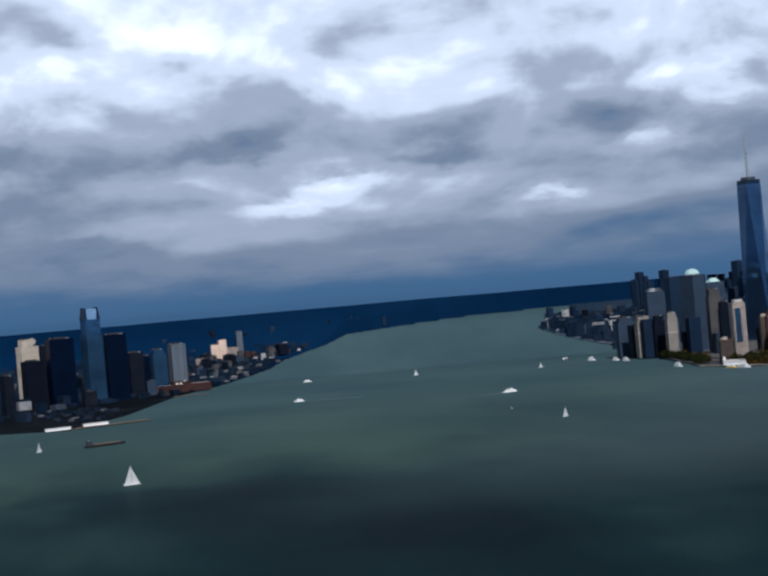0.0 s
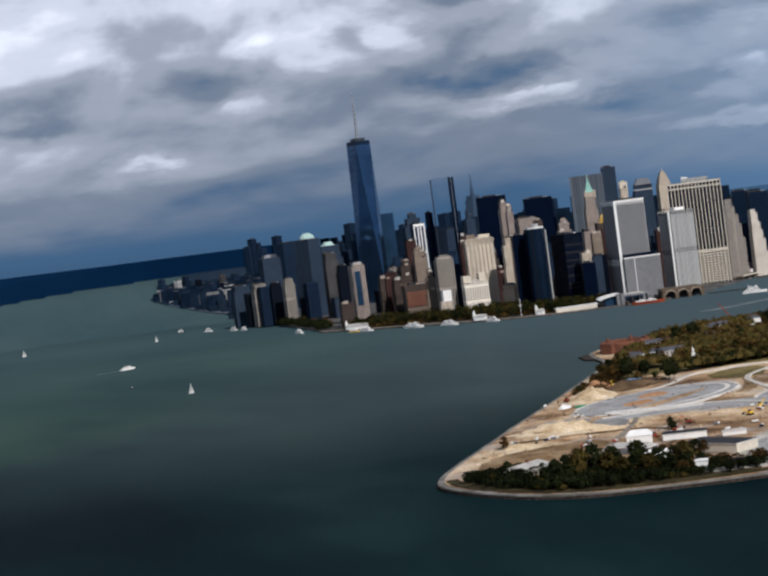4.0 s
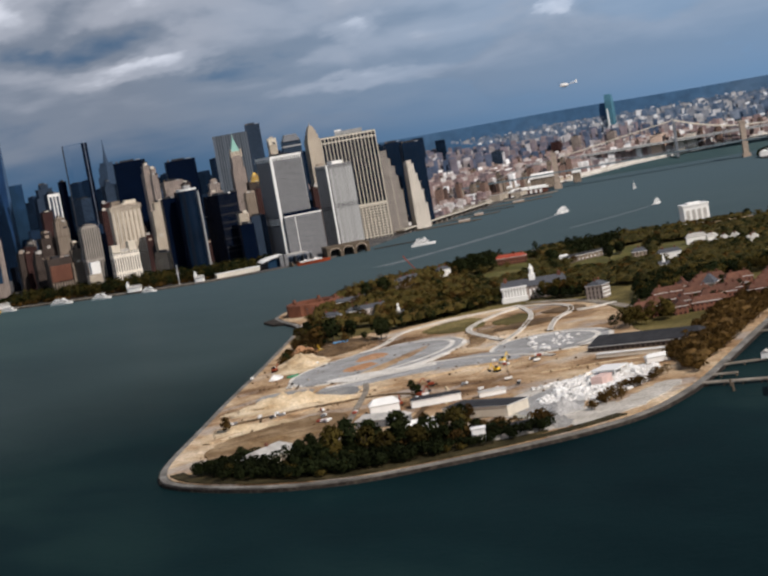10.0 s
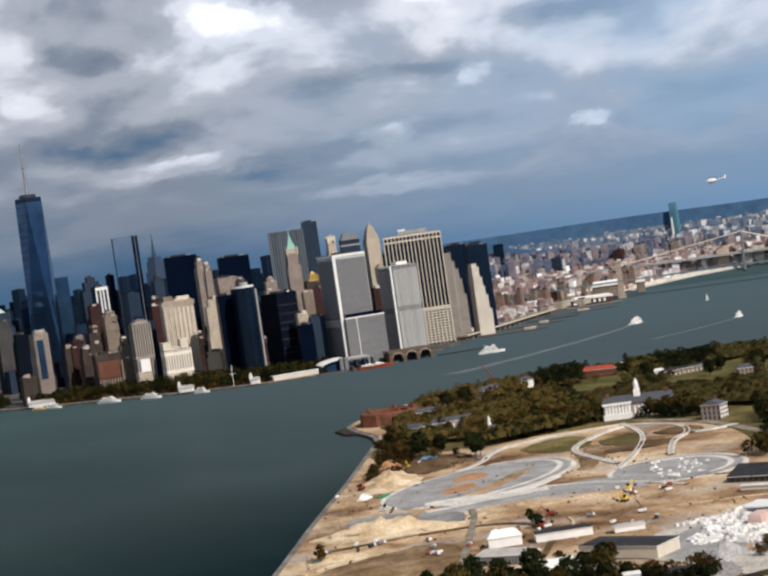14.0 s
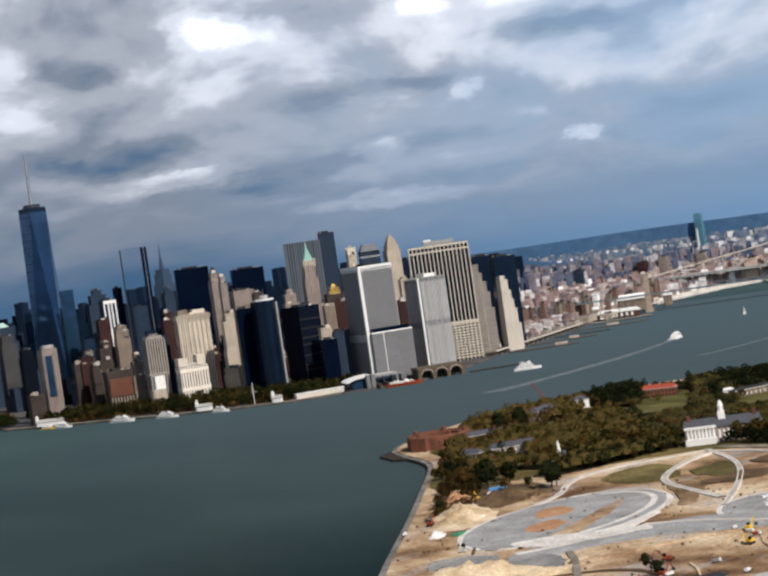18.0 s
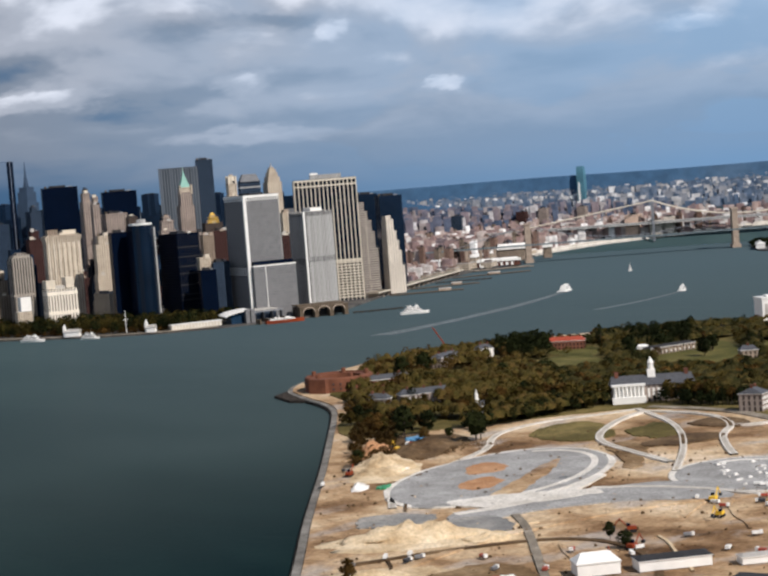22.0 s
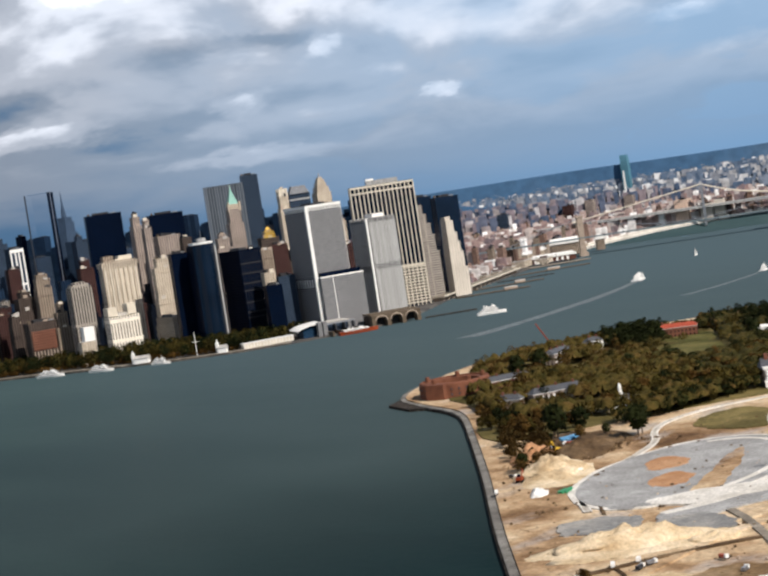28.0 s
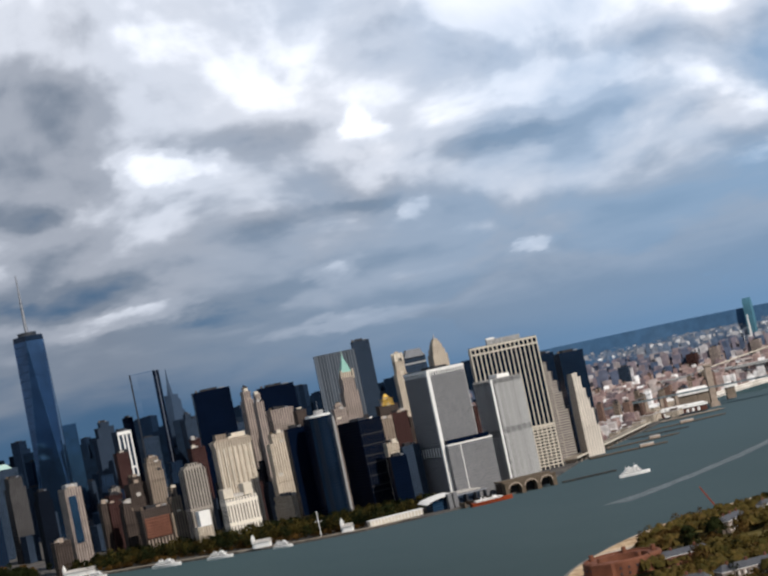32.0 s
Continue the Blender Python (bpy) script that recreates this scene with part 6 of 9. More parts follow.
heap(-612, -1178, 40, 24, 9, 45, "sand", "broad pale sand heap near the trees", "sand mound", seed=4)
heap(-578, -1126, 28, 16, 9, 40, "orange_earth", "orange-yellow earth cliff by the trees", "earth mound", seed=5)
heap(-664, -1222, 12, 6, 4, 40, "rubble", "white gravel heap on bare earth", "gravel mound", seed=6)
heap(-548, -1142, 42, 24, 6, 30, "dark_earth", "dark brown soil heap", "soil mound", seed=7)
heap(-752, -1694, 14, 9, 6, 0, "dark_gravel", "dark grey gravel heap by a shed", "gravel mound", seed=8)
heap(-722, -1668, 13, 11, 9, 0, "gravel", "pale grey cone of gravel beside the ruin", "gravel mound", seed=10)


def ruin():
    """Broken white walls and slabs of a pulled-down building."""
    rnd = random.Random(41)
    t = thing("ruin", "white broken walls of a demolished building", "ruin", -652, -1613, 4.3, 24)
    for i in range(170):
        u, v = rnd.uniform(-52, 56), rnd.uniform(-24, 24)
        if abs(v - 0.12 * u) > 22:
            continue
        a, l, w, h = rnd.choice((0, 0, 90, 12, -20, 45)), rnd.uniform(2.5, 11), rnd.uniform(0.8, 4.5), rnd.uniform(0.8, 4.5) * rnd.random() + 0.6
        bm = boxes((-l / 2, l / 2, -w / 2, w / 2, -1, h, rnd.uniform(0.6, 1.0)))
        for vert in bm.verts:
            if vert.co.z > 0:
                vert.co.z *= rnd.uniform(0.25, 1.0)
            vert.co.x += rnd.uniform(-0.6, 0.6)
        bmesh.ops.rotate(bm, verts=bm.verts, cent=(0, 0, 0), matrix=Matrix.Rotation(radians(a), 3, "Z"))
        bmesh.ops.translate(bm, verts=bm.verts, vec=(u, v, 0))
        part("wall_fragment", bm, rnd.choice(("white", "white", "white", "rubble")), t)
    part("pink_wall", boxes((-8, 8, -12, -4, -1, 6)), "pink_wash", t, "pinkish plastered end wall")
    part("floor_slab", boxes((22, 44, -8, 10, 4.5, 5.4)), "white", t, "white roof slab still standing")
    for u in (23, 33, 43):
        for v in (-7, 9):
            part("pillar", boxes((u - 0.5, u + 0.5, v - 0.5, v + 0.5, -1, 4.5)), "rubble", t)


ruin()


def clods(name, label, poly, n, smin, smax, material, seed, z=4.3):
    """Scattered lumps, too many to count."""
    rnd = random.Random(seed)
    xs, ys = [p[0] for p in poly], [p[1] for p in poly]
    verts, faces, done = [], [], 0
    while done < n:
        x, y = rnd.uniform(min(xs), max(xs)), rnd.uniform(min(ys), max(ys))
        if not inside((x, y), poly) or noise.noise((x / 30, y / 30, seed)) < -0.1:
            continue
        done += 1
        s, b = smin + (smax - smin) * rnd.random() ** 3, len(verts)
        for k, zz in ((1.0, -0.3), (0.6, 0.8)):
            for i in range(5):
                a = i * 1.2566 + rnd.uniform(-0.3, 0.3)
                verts.append((x + s * k * math.cos(a) * rnd.uniform(0.7, 1.2), y + s * k * math.sin(a) * rnd.uniform(0.7, 1.2), z + s * zz * rnd.uniform(0.6, 1.1)))
        faces += [(b + i, b + (i + 1) % 5, b + 5 + (i + 1) % 5, b + 5 + i) for i in range(5)] + [tuple(b + 5 + i for i in range(5))]
    me = bpy.data.meshes.new(name)
    me.from_pydata(verts, [], faces)
    me.materials.append(M[material])
    tagged(new(name, me), label, "rubble", kind="stuff")


SITE = [(-900, -1510), (-815, -1385), (-650, -1165), (-560, -1070), (-500, -1150), (-400, -1200), (-440, -1330), (-560, -1480), (-600, -1600), (-740, -1660), (-850, -1560)]
patch([(-742, -1637), (-689, -1592), (-667, -1603), (-707, -1657), (-741, -1675)], 4.46, "apron_grey", "flat grey-green concrete yard before the ruin", "yard", 2.0)
RUIN = [(-712, -1640), (-668, -1570), (-600, -1590), (-586, -1612), (-635, -1650), (-693, -1670)]
clods("rubble", "white rubble and broken concrete", RUIN, 2200, 0.5, 2.4, "rubble", 51, 4.4)
clods("clods", "dark clods of soil over the site", SITE, 700, 0.3, 1.5, "dark_earth", 52, 4.2)
clods("clods", "dark clods beside a soil heap", [(-590, -1165), (-560, -1100), (-500, -1120), (-510, -1185), (-560, -1195)], 260, 0.5, 2.2, "dark_earth", 55, 4.4)
clods("clods", "pale lumps of earth over the site", SITE, 500, 0.3, 1.1, "earth", 53, 4.2)



def hall():
    """The long brick hall with its white portico and cupola."""
    t = thing("hall", "long brick hall with white portico, slate roof and cupola", "hall", -301, -1126, 4.5, -42)
    part("wall", boxes((-32, 32, -9, 9, 0, 13)), "f_pink", t)
    part("roof", gable(bmesh.new(), -33, 33, -10, 10, 13, 20, 2), "slate", t, "grey slate roof")
    part("portico_wall", boxes((-31, -7, -13, -9.1, 0, 13)), "white", t, "white portico")
    for i in range(8):
        part("column", ring(bmesh.new(), 0.9, 5, 0.8, 13, 10, cx=-29.5 + i * 3, cy=-13.8), "white", t)
    part("portico_base", boxes((-32, -6, -17, -13.1, 0, 5)), "white", t)
    part("entablature", boxes((-32, -6, -15, -9.2, 13, 14.6)), "white", t)
    part("cupola_base", boxes((-3, 3, -3, 3, 17, 24)), "white", t)
    part("cupola", ring(bmesh.new(), 2.4, 24, 2.2, 29, 8), "white", t, "white wooden cupola")
    part("cupola_roof", ring(bmesh.new(), 2.8, 29, 0.2, 34, 8), "white", t)
    for x in (-27, 27):
        part("chimney", boxes((x - 1.5, x + 1.5, -2, 2, 17, 23)), "brick", t)
    for i in range(9):
        part("window", boxes((-4 + i * 3.8, -2.4 + i * 3.8, -9.2, -8.9, 3, 10.5)), "white", t)


hall()


def barrack(x, y, rz, w, d, h, label, wall="f_red", roof="slate", rise=4, chimneys=2, windows=0):
    t = thing("house", label, "house", x, y, 4.4, rz)
    wall_part = part("wall", boxes((-w / 2, w / 2, -d / 2, d / 2, 0, h)), wall, t)
    roof_part = part("roof", gable(bmesh.new(), -w / 2 - 0.6, w / 2 + 0.6, -d / 2 - 0.6, d / 2 + 0.6, h, h + rise, min(4, d / 3)), roof, t)
    part("cornice", boxes((-w / 2 - 0.5, w / 2 + 0.5, -d / 2 - 0.5, d / 2 + 0.5, h - 0.5, h - 0.05)), "white", roof_part)
    for i in range(chimneys):
        u = -w / 2 + (i + 0.5) * w / chimneys
        part("chimney", boxes((u - 0.8, u + 0.8, -0.8, 0.8, h + rise * 0.5, h + rise + 2)), "brick", roof_part)
    for i in range(windows):
        u = -w / 2 + (i + 0.5) * w / windows
        for z in (1.5, 5.0, 8.5):
            if z + 2 < h:
                part("window", boxes((u - 0.6, u + 0.6, -d / 2 - 0.15, -d / 2 + 0.1, z, z + 2)), "white", wall_part)
    return t


barrack(-316, -1240, 20, 15, 18, 13, "pale brick house with white window frames beside the hall", wall="f_pink", windows=8)
barrack(-520, -1528, -64, 86, 32, 3.6, "long low shed with a broad dark roof", wall="f_brown", roof="roof", rise=6, chimneys=0)
barrack(-556, -1560, -62, 70, 5, 3.2, "long pale wall of a pulled-down shed", wall="cream", roof="rubble", rise=0.6, chimneys=0)
barrack(-745, -1505, -30, 20, 12, 6, "white shed with a pale pitched roof", wall="white", roof="white", chimneys=0)
barrack(-716, -1525, -31, 34, 12, 5, "low white-walled shed with a grey roof", wall="white", roof="roof", rise=1.5, chimneys=0)
barrack(-688, -1552, -31, 18, 8, 3.5, "long white trailer shed", wall="white", roof="pale_roof", rise=1, chimneys=0)
barrack(-790, -1612, -30, 24, 12, 6, "white shed with a rounded white roof", wall="white", roof="white", chimneys=0)
barrack(-735, -1606, -72, 50, 24, 7, "yellow-walled warehouse with a flat grey roof", wall="cream", roof="roof", rise=1.2, chimneys=0)
barrack(-794, -1676, -35, 8, 7, 8, "tall white cube-like building by the shore", wall="white", roof="white", rise=0.8, chimneys=0)
barrack(-868, -1556, 25, 34, 24, 5, "grey-roofed house among trees at the point", wall="cream", roof="pale_roof", chimneys=1)
barrack(-765, -1681, -30, 16, 9, 4, "small dark-roofed shed by the shore", wall="f_brown", roof="roof", rise=1.5, chimneys=0)
barrack(-775, -1548, -60, 34, 14, 5, "grey metal-roofed shed behind trees", wall="f_grey", roof="pale_roof", rise=3, chimneys=0)
barrack(-580, -1600, -30, 16, 8, 4, "white tent-like shed near rubble", wall="white", roof="white", rise=2, chimneys=0)
rows = random.Random(12)
for i in range(6):
    for j in range(3):
        x, y = -418 + i * 27 + j * 17 + rows.uniform(-4, 4), -1420 + i * 19 - j * 19 + rows.uniform(-4, 4)
        if rows.random() < 0.86:
            barrack(x, y, -38 + rows.choice((0, 0, 90)), rows.uniform(22, 30), 12, rows.uniform(7, 9.5), "red-brown brick terrace house with a tiled roof", wall="f_red", roof="tile", rise=4.5, chimneys=2)
for i in range(5):
    barrack(-330 + i * 27, -1462 + i * 20, -38, 22, 10, 7, "red-brown brick terrace house with a tiled roof", wall="f_red", roof="tile", rise=4, chimneys=2)
barrack(-384, -946, -22, 44, 14, 9, "white-fronted house with a long slate roof", wall="f_pink", chimneys=3, windows=9)
barrack(-322, -820, -22, 40, 12, 8, "brick house with a slate roof among trees", chimneys=2)
barrack(-420, -930, -60, 20, 11, 8, "grey-roofed officers' house near the fort", wall="f_tan", chimneys=2)
barrack(-190, -745, 20, 40, 13, 10, "pale house with a grey mansard roof", wall="f_pink", chimneys=3, windows=6)
barrack(-119, -722, -20, 16, 12, 9, "white clapboard house by the shore", wall="white", chimneys=2)
barrack(-44, -766, -52, 38, 12, 9, "low red-roofed brick barracks", roof="red", chimneys=4)
barrack(-40, -905, -4, 60, 11, 7, "long tan barracks with a low roof beside a green", wall="f_tan", roof="roof", rise=2, chimneys=0, windows=10)
barrack(-62, -890, -40, 11, 8, 8, "small white pavilion at the edge of a green", wall="white", roof="white", rise=2, chimneys=0)
for x, y, turn, size in ((50, -1025, -30, 12), (24, -1070, 10, 10), (38, -1074, -60, 9), (4, -1132, -40, 12), (20, -1120, 20, 9)):
    barrack(x, y, turn, size, 8, 6, "small white cottage with a pale gable among trees", wall="white", roof="pale_roof", rise=3.5, chimneys=1)
barrack(-59, -1019, -35, 16, 11, 8, "grey-roofed house at the edge of a green", wall="f_tan", chimneys=1)
barrack(-318, -1391, 30, 12, 12, 11, "tall gabled house with a steep slate roof", wall="f_tan", rise=8, chimneys=1)
barrack(-80, -1090, -40, 26, 12, 8, "white house among trees", wall="white", chimneys=2)
barrack(40, -1010, -40, 24, 12, 8, "white house with a pale roof", wall="white", roof="pale_roof")


def chapel(x, y, label, rz=-40, h=14):
    t = thing("chapel", label, "chapel", x, y, 4.4, rz, "", 0.8)
    part("wall", boxes((-7, 7, -5, 5, 0, 8)), "white", t)
    part("roof", gable(bmesh.new(), -7.5, 7.5, -5.6, 5.6, 8, 12), "slate", t)
    part("steeple_base", boxes((-2.2, 2.2, -2.2, 2.2, 8, h)), "white", t)
    part("belfry", ring(bmesh.new(), 1.7, h, 1.5, h + 4, 8), "white", t)
    part("spire", ring(bmesh.new(), 1.9, h + 4, 0.1, h + 9, 8), "white", t, "white pointed steeple")


chapel(-409, -1041, "small chapel with a white steeple among trees")
chapel(-160, -1166, "small white chapel tower among trees", h=12)


def round_fort():
    t = thing("fort", "round red sandstone fort at the water's edge", "fort", -346, -776, 2.8, 20)
    n, r0, r1, h = 40, 21.0, 32.0, 13.0
    bm = bmesh.new()
    rows = []
    for r, z in ((r1, 0), (r1 * 0.985, h), (r1 * 0.95, h + 1.2), (r1 - 4, h + 1.2), (r1 - 4, h), (r0, h), (r0, 0)):
        rows.append([bm.verts.new((r * math.cos(6.28318 * i / n), r * math.sin(6.28318 * i / n), z)) for i in range(n)])
    for a, b in zip(rows, rows[1:]):
        for i in range(n):
            bm.faces.new((a[i], a[(i + 1) % n], b[(i + 1) % n], b[i]))
    part("wall", bm, "castle", t, "curved red sandstone wall")
    part("courtyard", ring(bmesh.new(), 21.2, 0, 21.2, 0.4, 40), "concrete", t)
    for lvl in (3.5, 8.0):
        for i in range(30):
            a = 6.28318 * i / 30
            bm = boxes((31.4, 32.15, -0.7, 0.7, lvl, lvl + 1.6))
            bmesh.ops.rotate(bm, verts=bm.verts, cent=(0, 0, 0), matrix=Matrix.Rotation(a, 3, "Z"))
            part("gun_port", bm, "dark_steel", t)
    for i in range(5):
        a = 6.28318 * i / 5 + 0.4
        part("stair_turret", ring(bmesh.new(), 2.2, h, 2.0, h + 4.5, 8, cx=26 * math.cos(a), cy=26 * math.sin(a)), "castle", t)
    part("gatehouse", boxes((-36, -22, -9, 9, 0, 14)), "castle", t)


round_fort()
slab("fort_quay", [(-412, -790), (-396, -742), (-372, -726), (-350, -735), (-380, -812), (-402, -818)], -2, 2.2, "stone", "dark stone quay under the round fort", "quay")

t = thing("vent_tower", "white square ventilation tower by the water", "building", 241, -804, 0, -30)
part("base", boxes((-21, 21, -17, 17, -2, 5)), "stone", t)
part("wall", boxes((-17, 17, -13, 13, 5, 29)), "white", t, "white concrete walls")
for i in range(4):
    part("louvre", boxes((-14 + i * 7.6, -9.4 + i * 7.6, -13.4, -12.9, 9, 24)), "pale_roof", t, "grey louvred opening")
part("roof", boxes((-17.8, 17.8, -13.8, 13.8, 29, 31)), "white", t)
part("penthouse", boxes((-9, 9, -6, 6, 31, 33)), "white", t)


def hull_box(l, w, h):
    """A square-ended hull with raked ends."""
    bm = bmesh.new()
    rows = [[bm.verts.new((u * l, k * w, z)) for k, z in ((-0.5, h), (-0.46, -0.5), (0.46, -0.5), (0.5, h))] for u in (-0.5, -0.42, 0.42, 0.5)]
    for r in (rows[0], rows[-1]):
        r[1].co.z = r[2].co.z = h * 0.4
    for a, b in zip(rows, rows[1:]):
        for i in range(4):
            bm.faces.new((a[i], a[(i + 1) % 4], b[(i + 1) % 4], b[i]))
    bm.faces.new(rows[0]), bm.faces.new(rows[-1][::-1])
    bmesh.ops.recalc_face_normals(bm, faces=bm.faces)
    return bm


def pier_deck(p, q, w, label, z=2.6, material="concrete"):
    (x0, y0), (x1, y1) = p, q
    l = math.hypot(x1 - x0, y1 - y0)
    t = thing("pier", label, "pier", x0, y0, 0, math.degrees(math.atan2(y1 - y0, x1 - x0)))
    deck = part("deck", boxes((0, l, -w / 2, w / 2, z - 0.9, z)), material, t)
    n = max(2, int(l / 12))
    for i in range(n + 1):
        for s in (-1, 1):
            part("pile", ring(bmesh.new(), 0.5, -3, 0.5, z - 0.9, 6, cx=0.8 + i * (l - 1.6) / n, cy=s * (w / 2 - 0.8)), "timber", deck)
    return t


pier_deck((-634, -1684), (-609, -1742), 6, "narrow pale concrete pier walkway over dark water")
pier_deck((-598, -1736), (-674, -1832), 18, "broad tan concrete pier platform")
piles = random.Random(8)
for x, y in ((-690, -1842), (-684, -1846), (-668, -1853), (-586, -1738), (-560, -1700), (-552, -1690), (-540, -1712), (-470, -1652), (-462, -1646), (-496, -1668), (-430, -1620), (-640, -1730), (-628, -1716)):
    t = thing("mooring_pile", "dark timber mooring pile beside a pier", "pile", x, y, -3, 0, "piles by the pier")
    part("shaft", ring(bmesh.new(), 0.8, 0, 0.7, piles.uniform(7, 10), 8), "timber", t)
t = thing("work_barge", "rusty brown work barge moored at the pier", "barge", -634, -1763, 0, 45)
part("hull", hull_box(30, 13, 2.6), "timber", t, "dark rusty hull")
for y0, y1, x0, x1 in ((-6.5, -5.6, -15, 15), (5.6, 6.5, -15, 15), (-5.5, 5.5, -15, -14.1), (-5.5, 5.5, 14.1, 15)):
    part("bulwark", boxes((x0, x1, y0, y1, 2.6, 5.2)), "castle", t, "rust-brown bulwark")
part("load", boxes((-9, 2, -3, 3, 2.6, 4.4, 0.8)), "granite", t, "heap of tan building waste")
part("load", boxes((5, 11, -4, 3, 2.6, 4.0, 0.7)), "concrete", t, "heap of tan building waste")
for x, y, w, l, h, m in ((-613, -1752, 3, 7, 3.2, "yellow"), (-640, -1788, 4, 9, 1.6, "sand"), (-656, -1806, 5, 11, 1.2, "sand"), (-626, -1768, 3, 6, 2.0, "granite")):
    t = thing("pier_load", "tan crates and gear stacked on the pier platform", "crate stack", x, y, 2.6, 51, "gear on the pier")
    part("crate", boxes((-l / 2, l / 2, -w / 2, w / 2, 0, h, 0.85)), m, t)
    part("cover", boxes((-l / 2 + 0.4, l / 2 - 0.9, -w / 2 + 0.3, w / 2 - 0.3, h, h + 0.4)), "concrete", t)
pier_deck((-610, -1676), (-599, -1694), 4, "short timber jetty by the promenade")
pier_deck((-580, -1657), (-556, -1683), 4, "short pale jetty with a white hut")
pier_deck((-470, -1584), (-442, -1637), 4, "thin pale walkway out to a long pier")
pier_deck((-510, -1681), (-380, -1604), 11, "long pale concrete pier parallel to the shore")
pier_deck((-194, -1402), (-180, -1440), 4, "thin pale walkway out to a long pier")
for x, y in ((-386, -1606), (-558, -1680)):
    t = thing("pier_hut", "small white hut at a pier's end", "hut", x, y, 2.6, 30)
    part("wall", boxes((-3, 3, -2.4, 2.4, 0, 4)), "white", t)
    part("roof", gable(bmesh.new(), -3.4, 3.4, -2.8, 2.8, 4, 5.6), "pale_roof", t)

# ---- trees ----


def soften(me, norms):
    """Leaves shaded by the crown's round shape."""
    me.polygons.foreach_set("use_smooth", [True] * len(me.polygons))
    me.normals_split_custom_set_from_vertices([tuple(v) for v in norms])


def tree_kind(seed, leaf, h, r, label, low=0.28, bark="bark"):
    rnd = random.Random(seed)
    t = thing("tree", label, "tree", 0, 0, -500, 0, "trees on the island")
    bm = bmesh.new()
    ring(bm, 0.42, 0, 0.22, h * 0.55, 6)
    for i in range(5):
        a = i * 1.26 + rnd.random()
        bar(bm, (0, 0, h * (low - 0.03 + 0.05 * i)), (r * 0.6 * math.cos(a), r * 0.6 * math.sin(a), h * (0.55 + 0.07 * i)), 0.14, 4)
    part("trunk", bm, bark, t)
    verts, faces, norms = [], [], []
    for i in range(95):
        a, u = rnd.random() * 6.283, rnd.random() ** 0.6
        zz = rnd.random()
        k = math.sin(math.pi * min(0.98, 0.12 + 0.8 * zz)) ** 0.7
        c = Vector((r * u * k * math.cos(a), r * u * k * math.sin(a), h * (low + (0.98 - low) * zz)))
        for _ in range(5):
            o = c + Vector((rnd.uniform(-1, 1), rnd.uniform(-1, 1), rnd.uniform(-0.8, 0.8))) * r * 0.2
            n = Vector((rnd.uniform(-1, 1), rnd.uniform(-1, 1), rnd.uniform(-0.2, 1))).normalized()
            s = r * rnd.uniform(0.10, 0.20)
            away = (o - Vector((0, 0, h * 0.5))).normalized()
            if n.dot(away) < 0:
                n = -n
            x = n.orthogonal().normalized() * s
            y = n.cross(x)
            b = len(verts)
            norms += [(away * 0.8 + n * 0.35).normalized()] * 4
            verts += [o + x, o + y * 0.8, o - x, o - y * 0.8 + n * s * 0.4]
            faces += [(b, b + 1, b + 2, b + 3)]
    me = bpy.data.meshes.new("crown")
    me.from_pydata([tuple(v) for v in verts], [], faces)
    soften(me, norms)
    me.materials.append(M[leaf])
    ob = new("crown", me)
    ob.parent = t
    return t


KINDS = [tree_kind(1, "leaf_dark", 14, 5.5, "dark green leafy tree on the island"), tree_kind(2, "leaf_olive", 13, 5.5, "olive green leafy tree on the island"),
         tree_kind(3, "leaf_brown", 12, 5, "yellow-brown autumn tree on dry grass"), tree_kind(4, "leaf_dark", 11, 5, "dark green bushy tree on dry grass"), tree_kind(5, "leaf_olive", 11, 6, "broad olive green tree on dry grass"),
         tree_kind(6, "leaf_olive", 14.5, 5, "olive tree with a tall bare trunk at the wood's edge", 0.46, "pale_bark"), tree_kind(7, "leaf_brown", 13, 4.6, "rusty-brown tree with a pale bare trunk", 0.44, "pale_bark"),
         tree_kind(8, "leaf_dark", 19, 4.2, "tall dark pointed evergreen beside a green", 0.08)]
rnd = random.Random(7)
BUILT = [(o.location.x, o.location.y, 16 if o.name.startswith(("house", "chapel")) else 34) for o in scene.objects if o.name.startswith(("house", "hall", "chapel", "fort"))]
BUILT += [(bx - 12, by - 17, 15) for bx, by, br in BUILT if br == 16 and by > -1200]
placed = []
# greens among the trees, and the closed wood between the hall and the chapel
GREENS = [[(-205, -925), (-154, -826), (-100, -804), (-68, -836), (-158, -938)], [(-92, -800), (-78, -850), (-12, -785), (-30, -735), (-60, -745)],
          [(-145, -990), (-125, -1045), (-42, -1012), (66, -886), (42, -872), (-40, -890)], [(-58, -1050), (-42, -1090), (72, -968), (56, -930)]]
DENSE = [(-440, -1040), (-379, -1041), (-330, -1115), (-300, -1127), (-290, -1200), (-320, -1275), (-208, -1261), (-150, -1200), (-111, -1039), (-128, -981), (-166, -895), (-206, -832), (-260, -850), (-300, -930), (-340, -1000)]
for pts in GREENS:
    patch(pts, 4.45, "green_grass", "dry green lawn between trees", "lawn", 3.0)
WOOD_EDGE = inset(smooth_loop(SHORE, 1), 7)


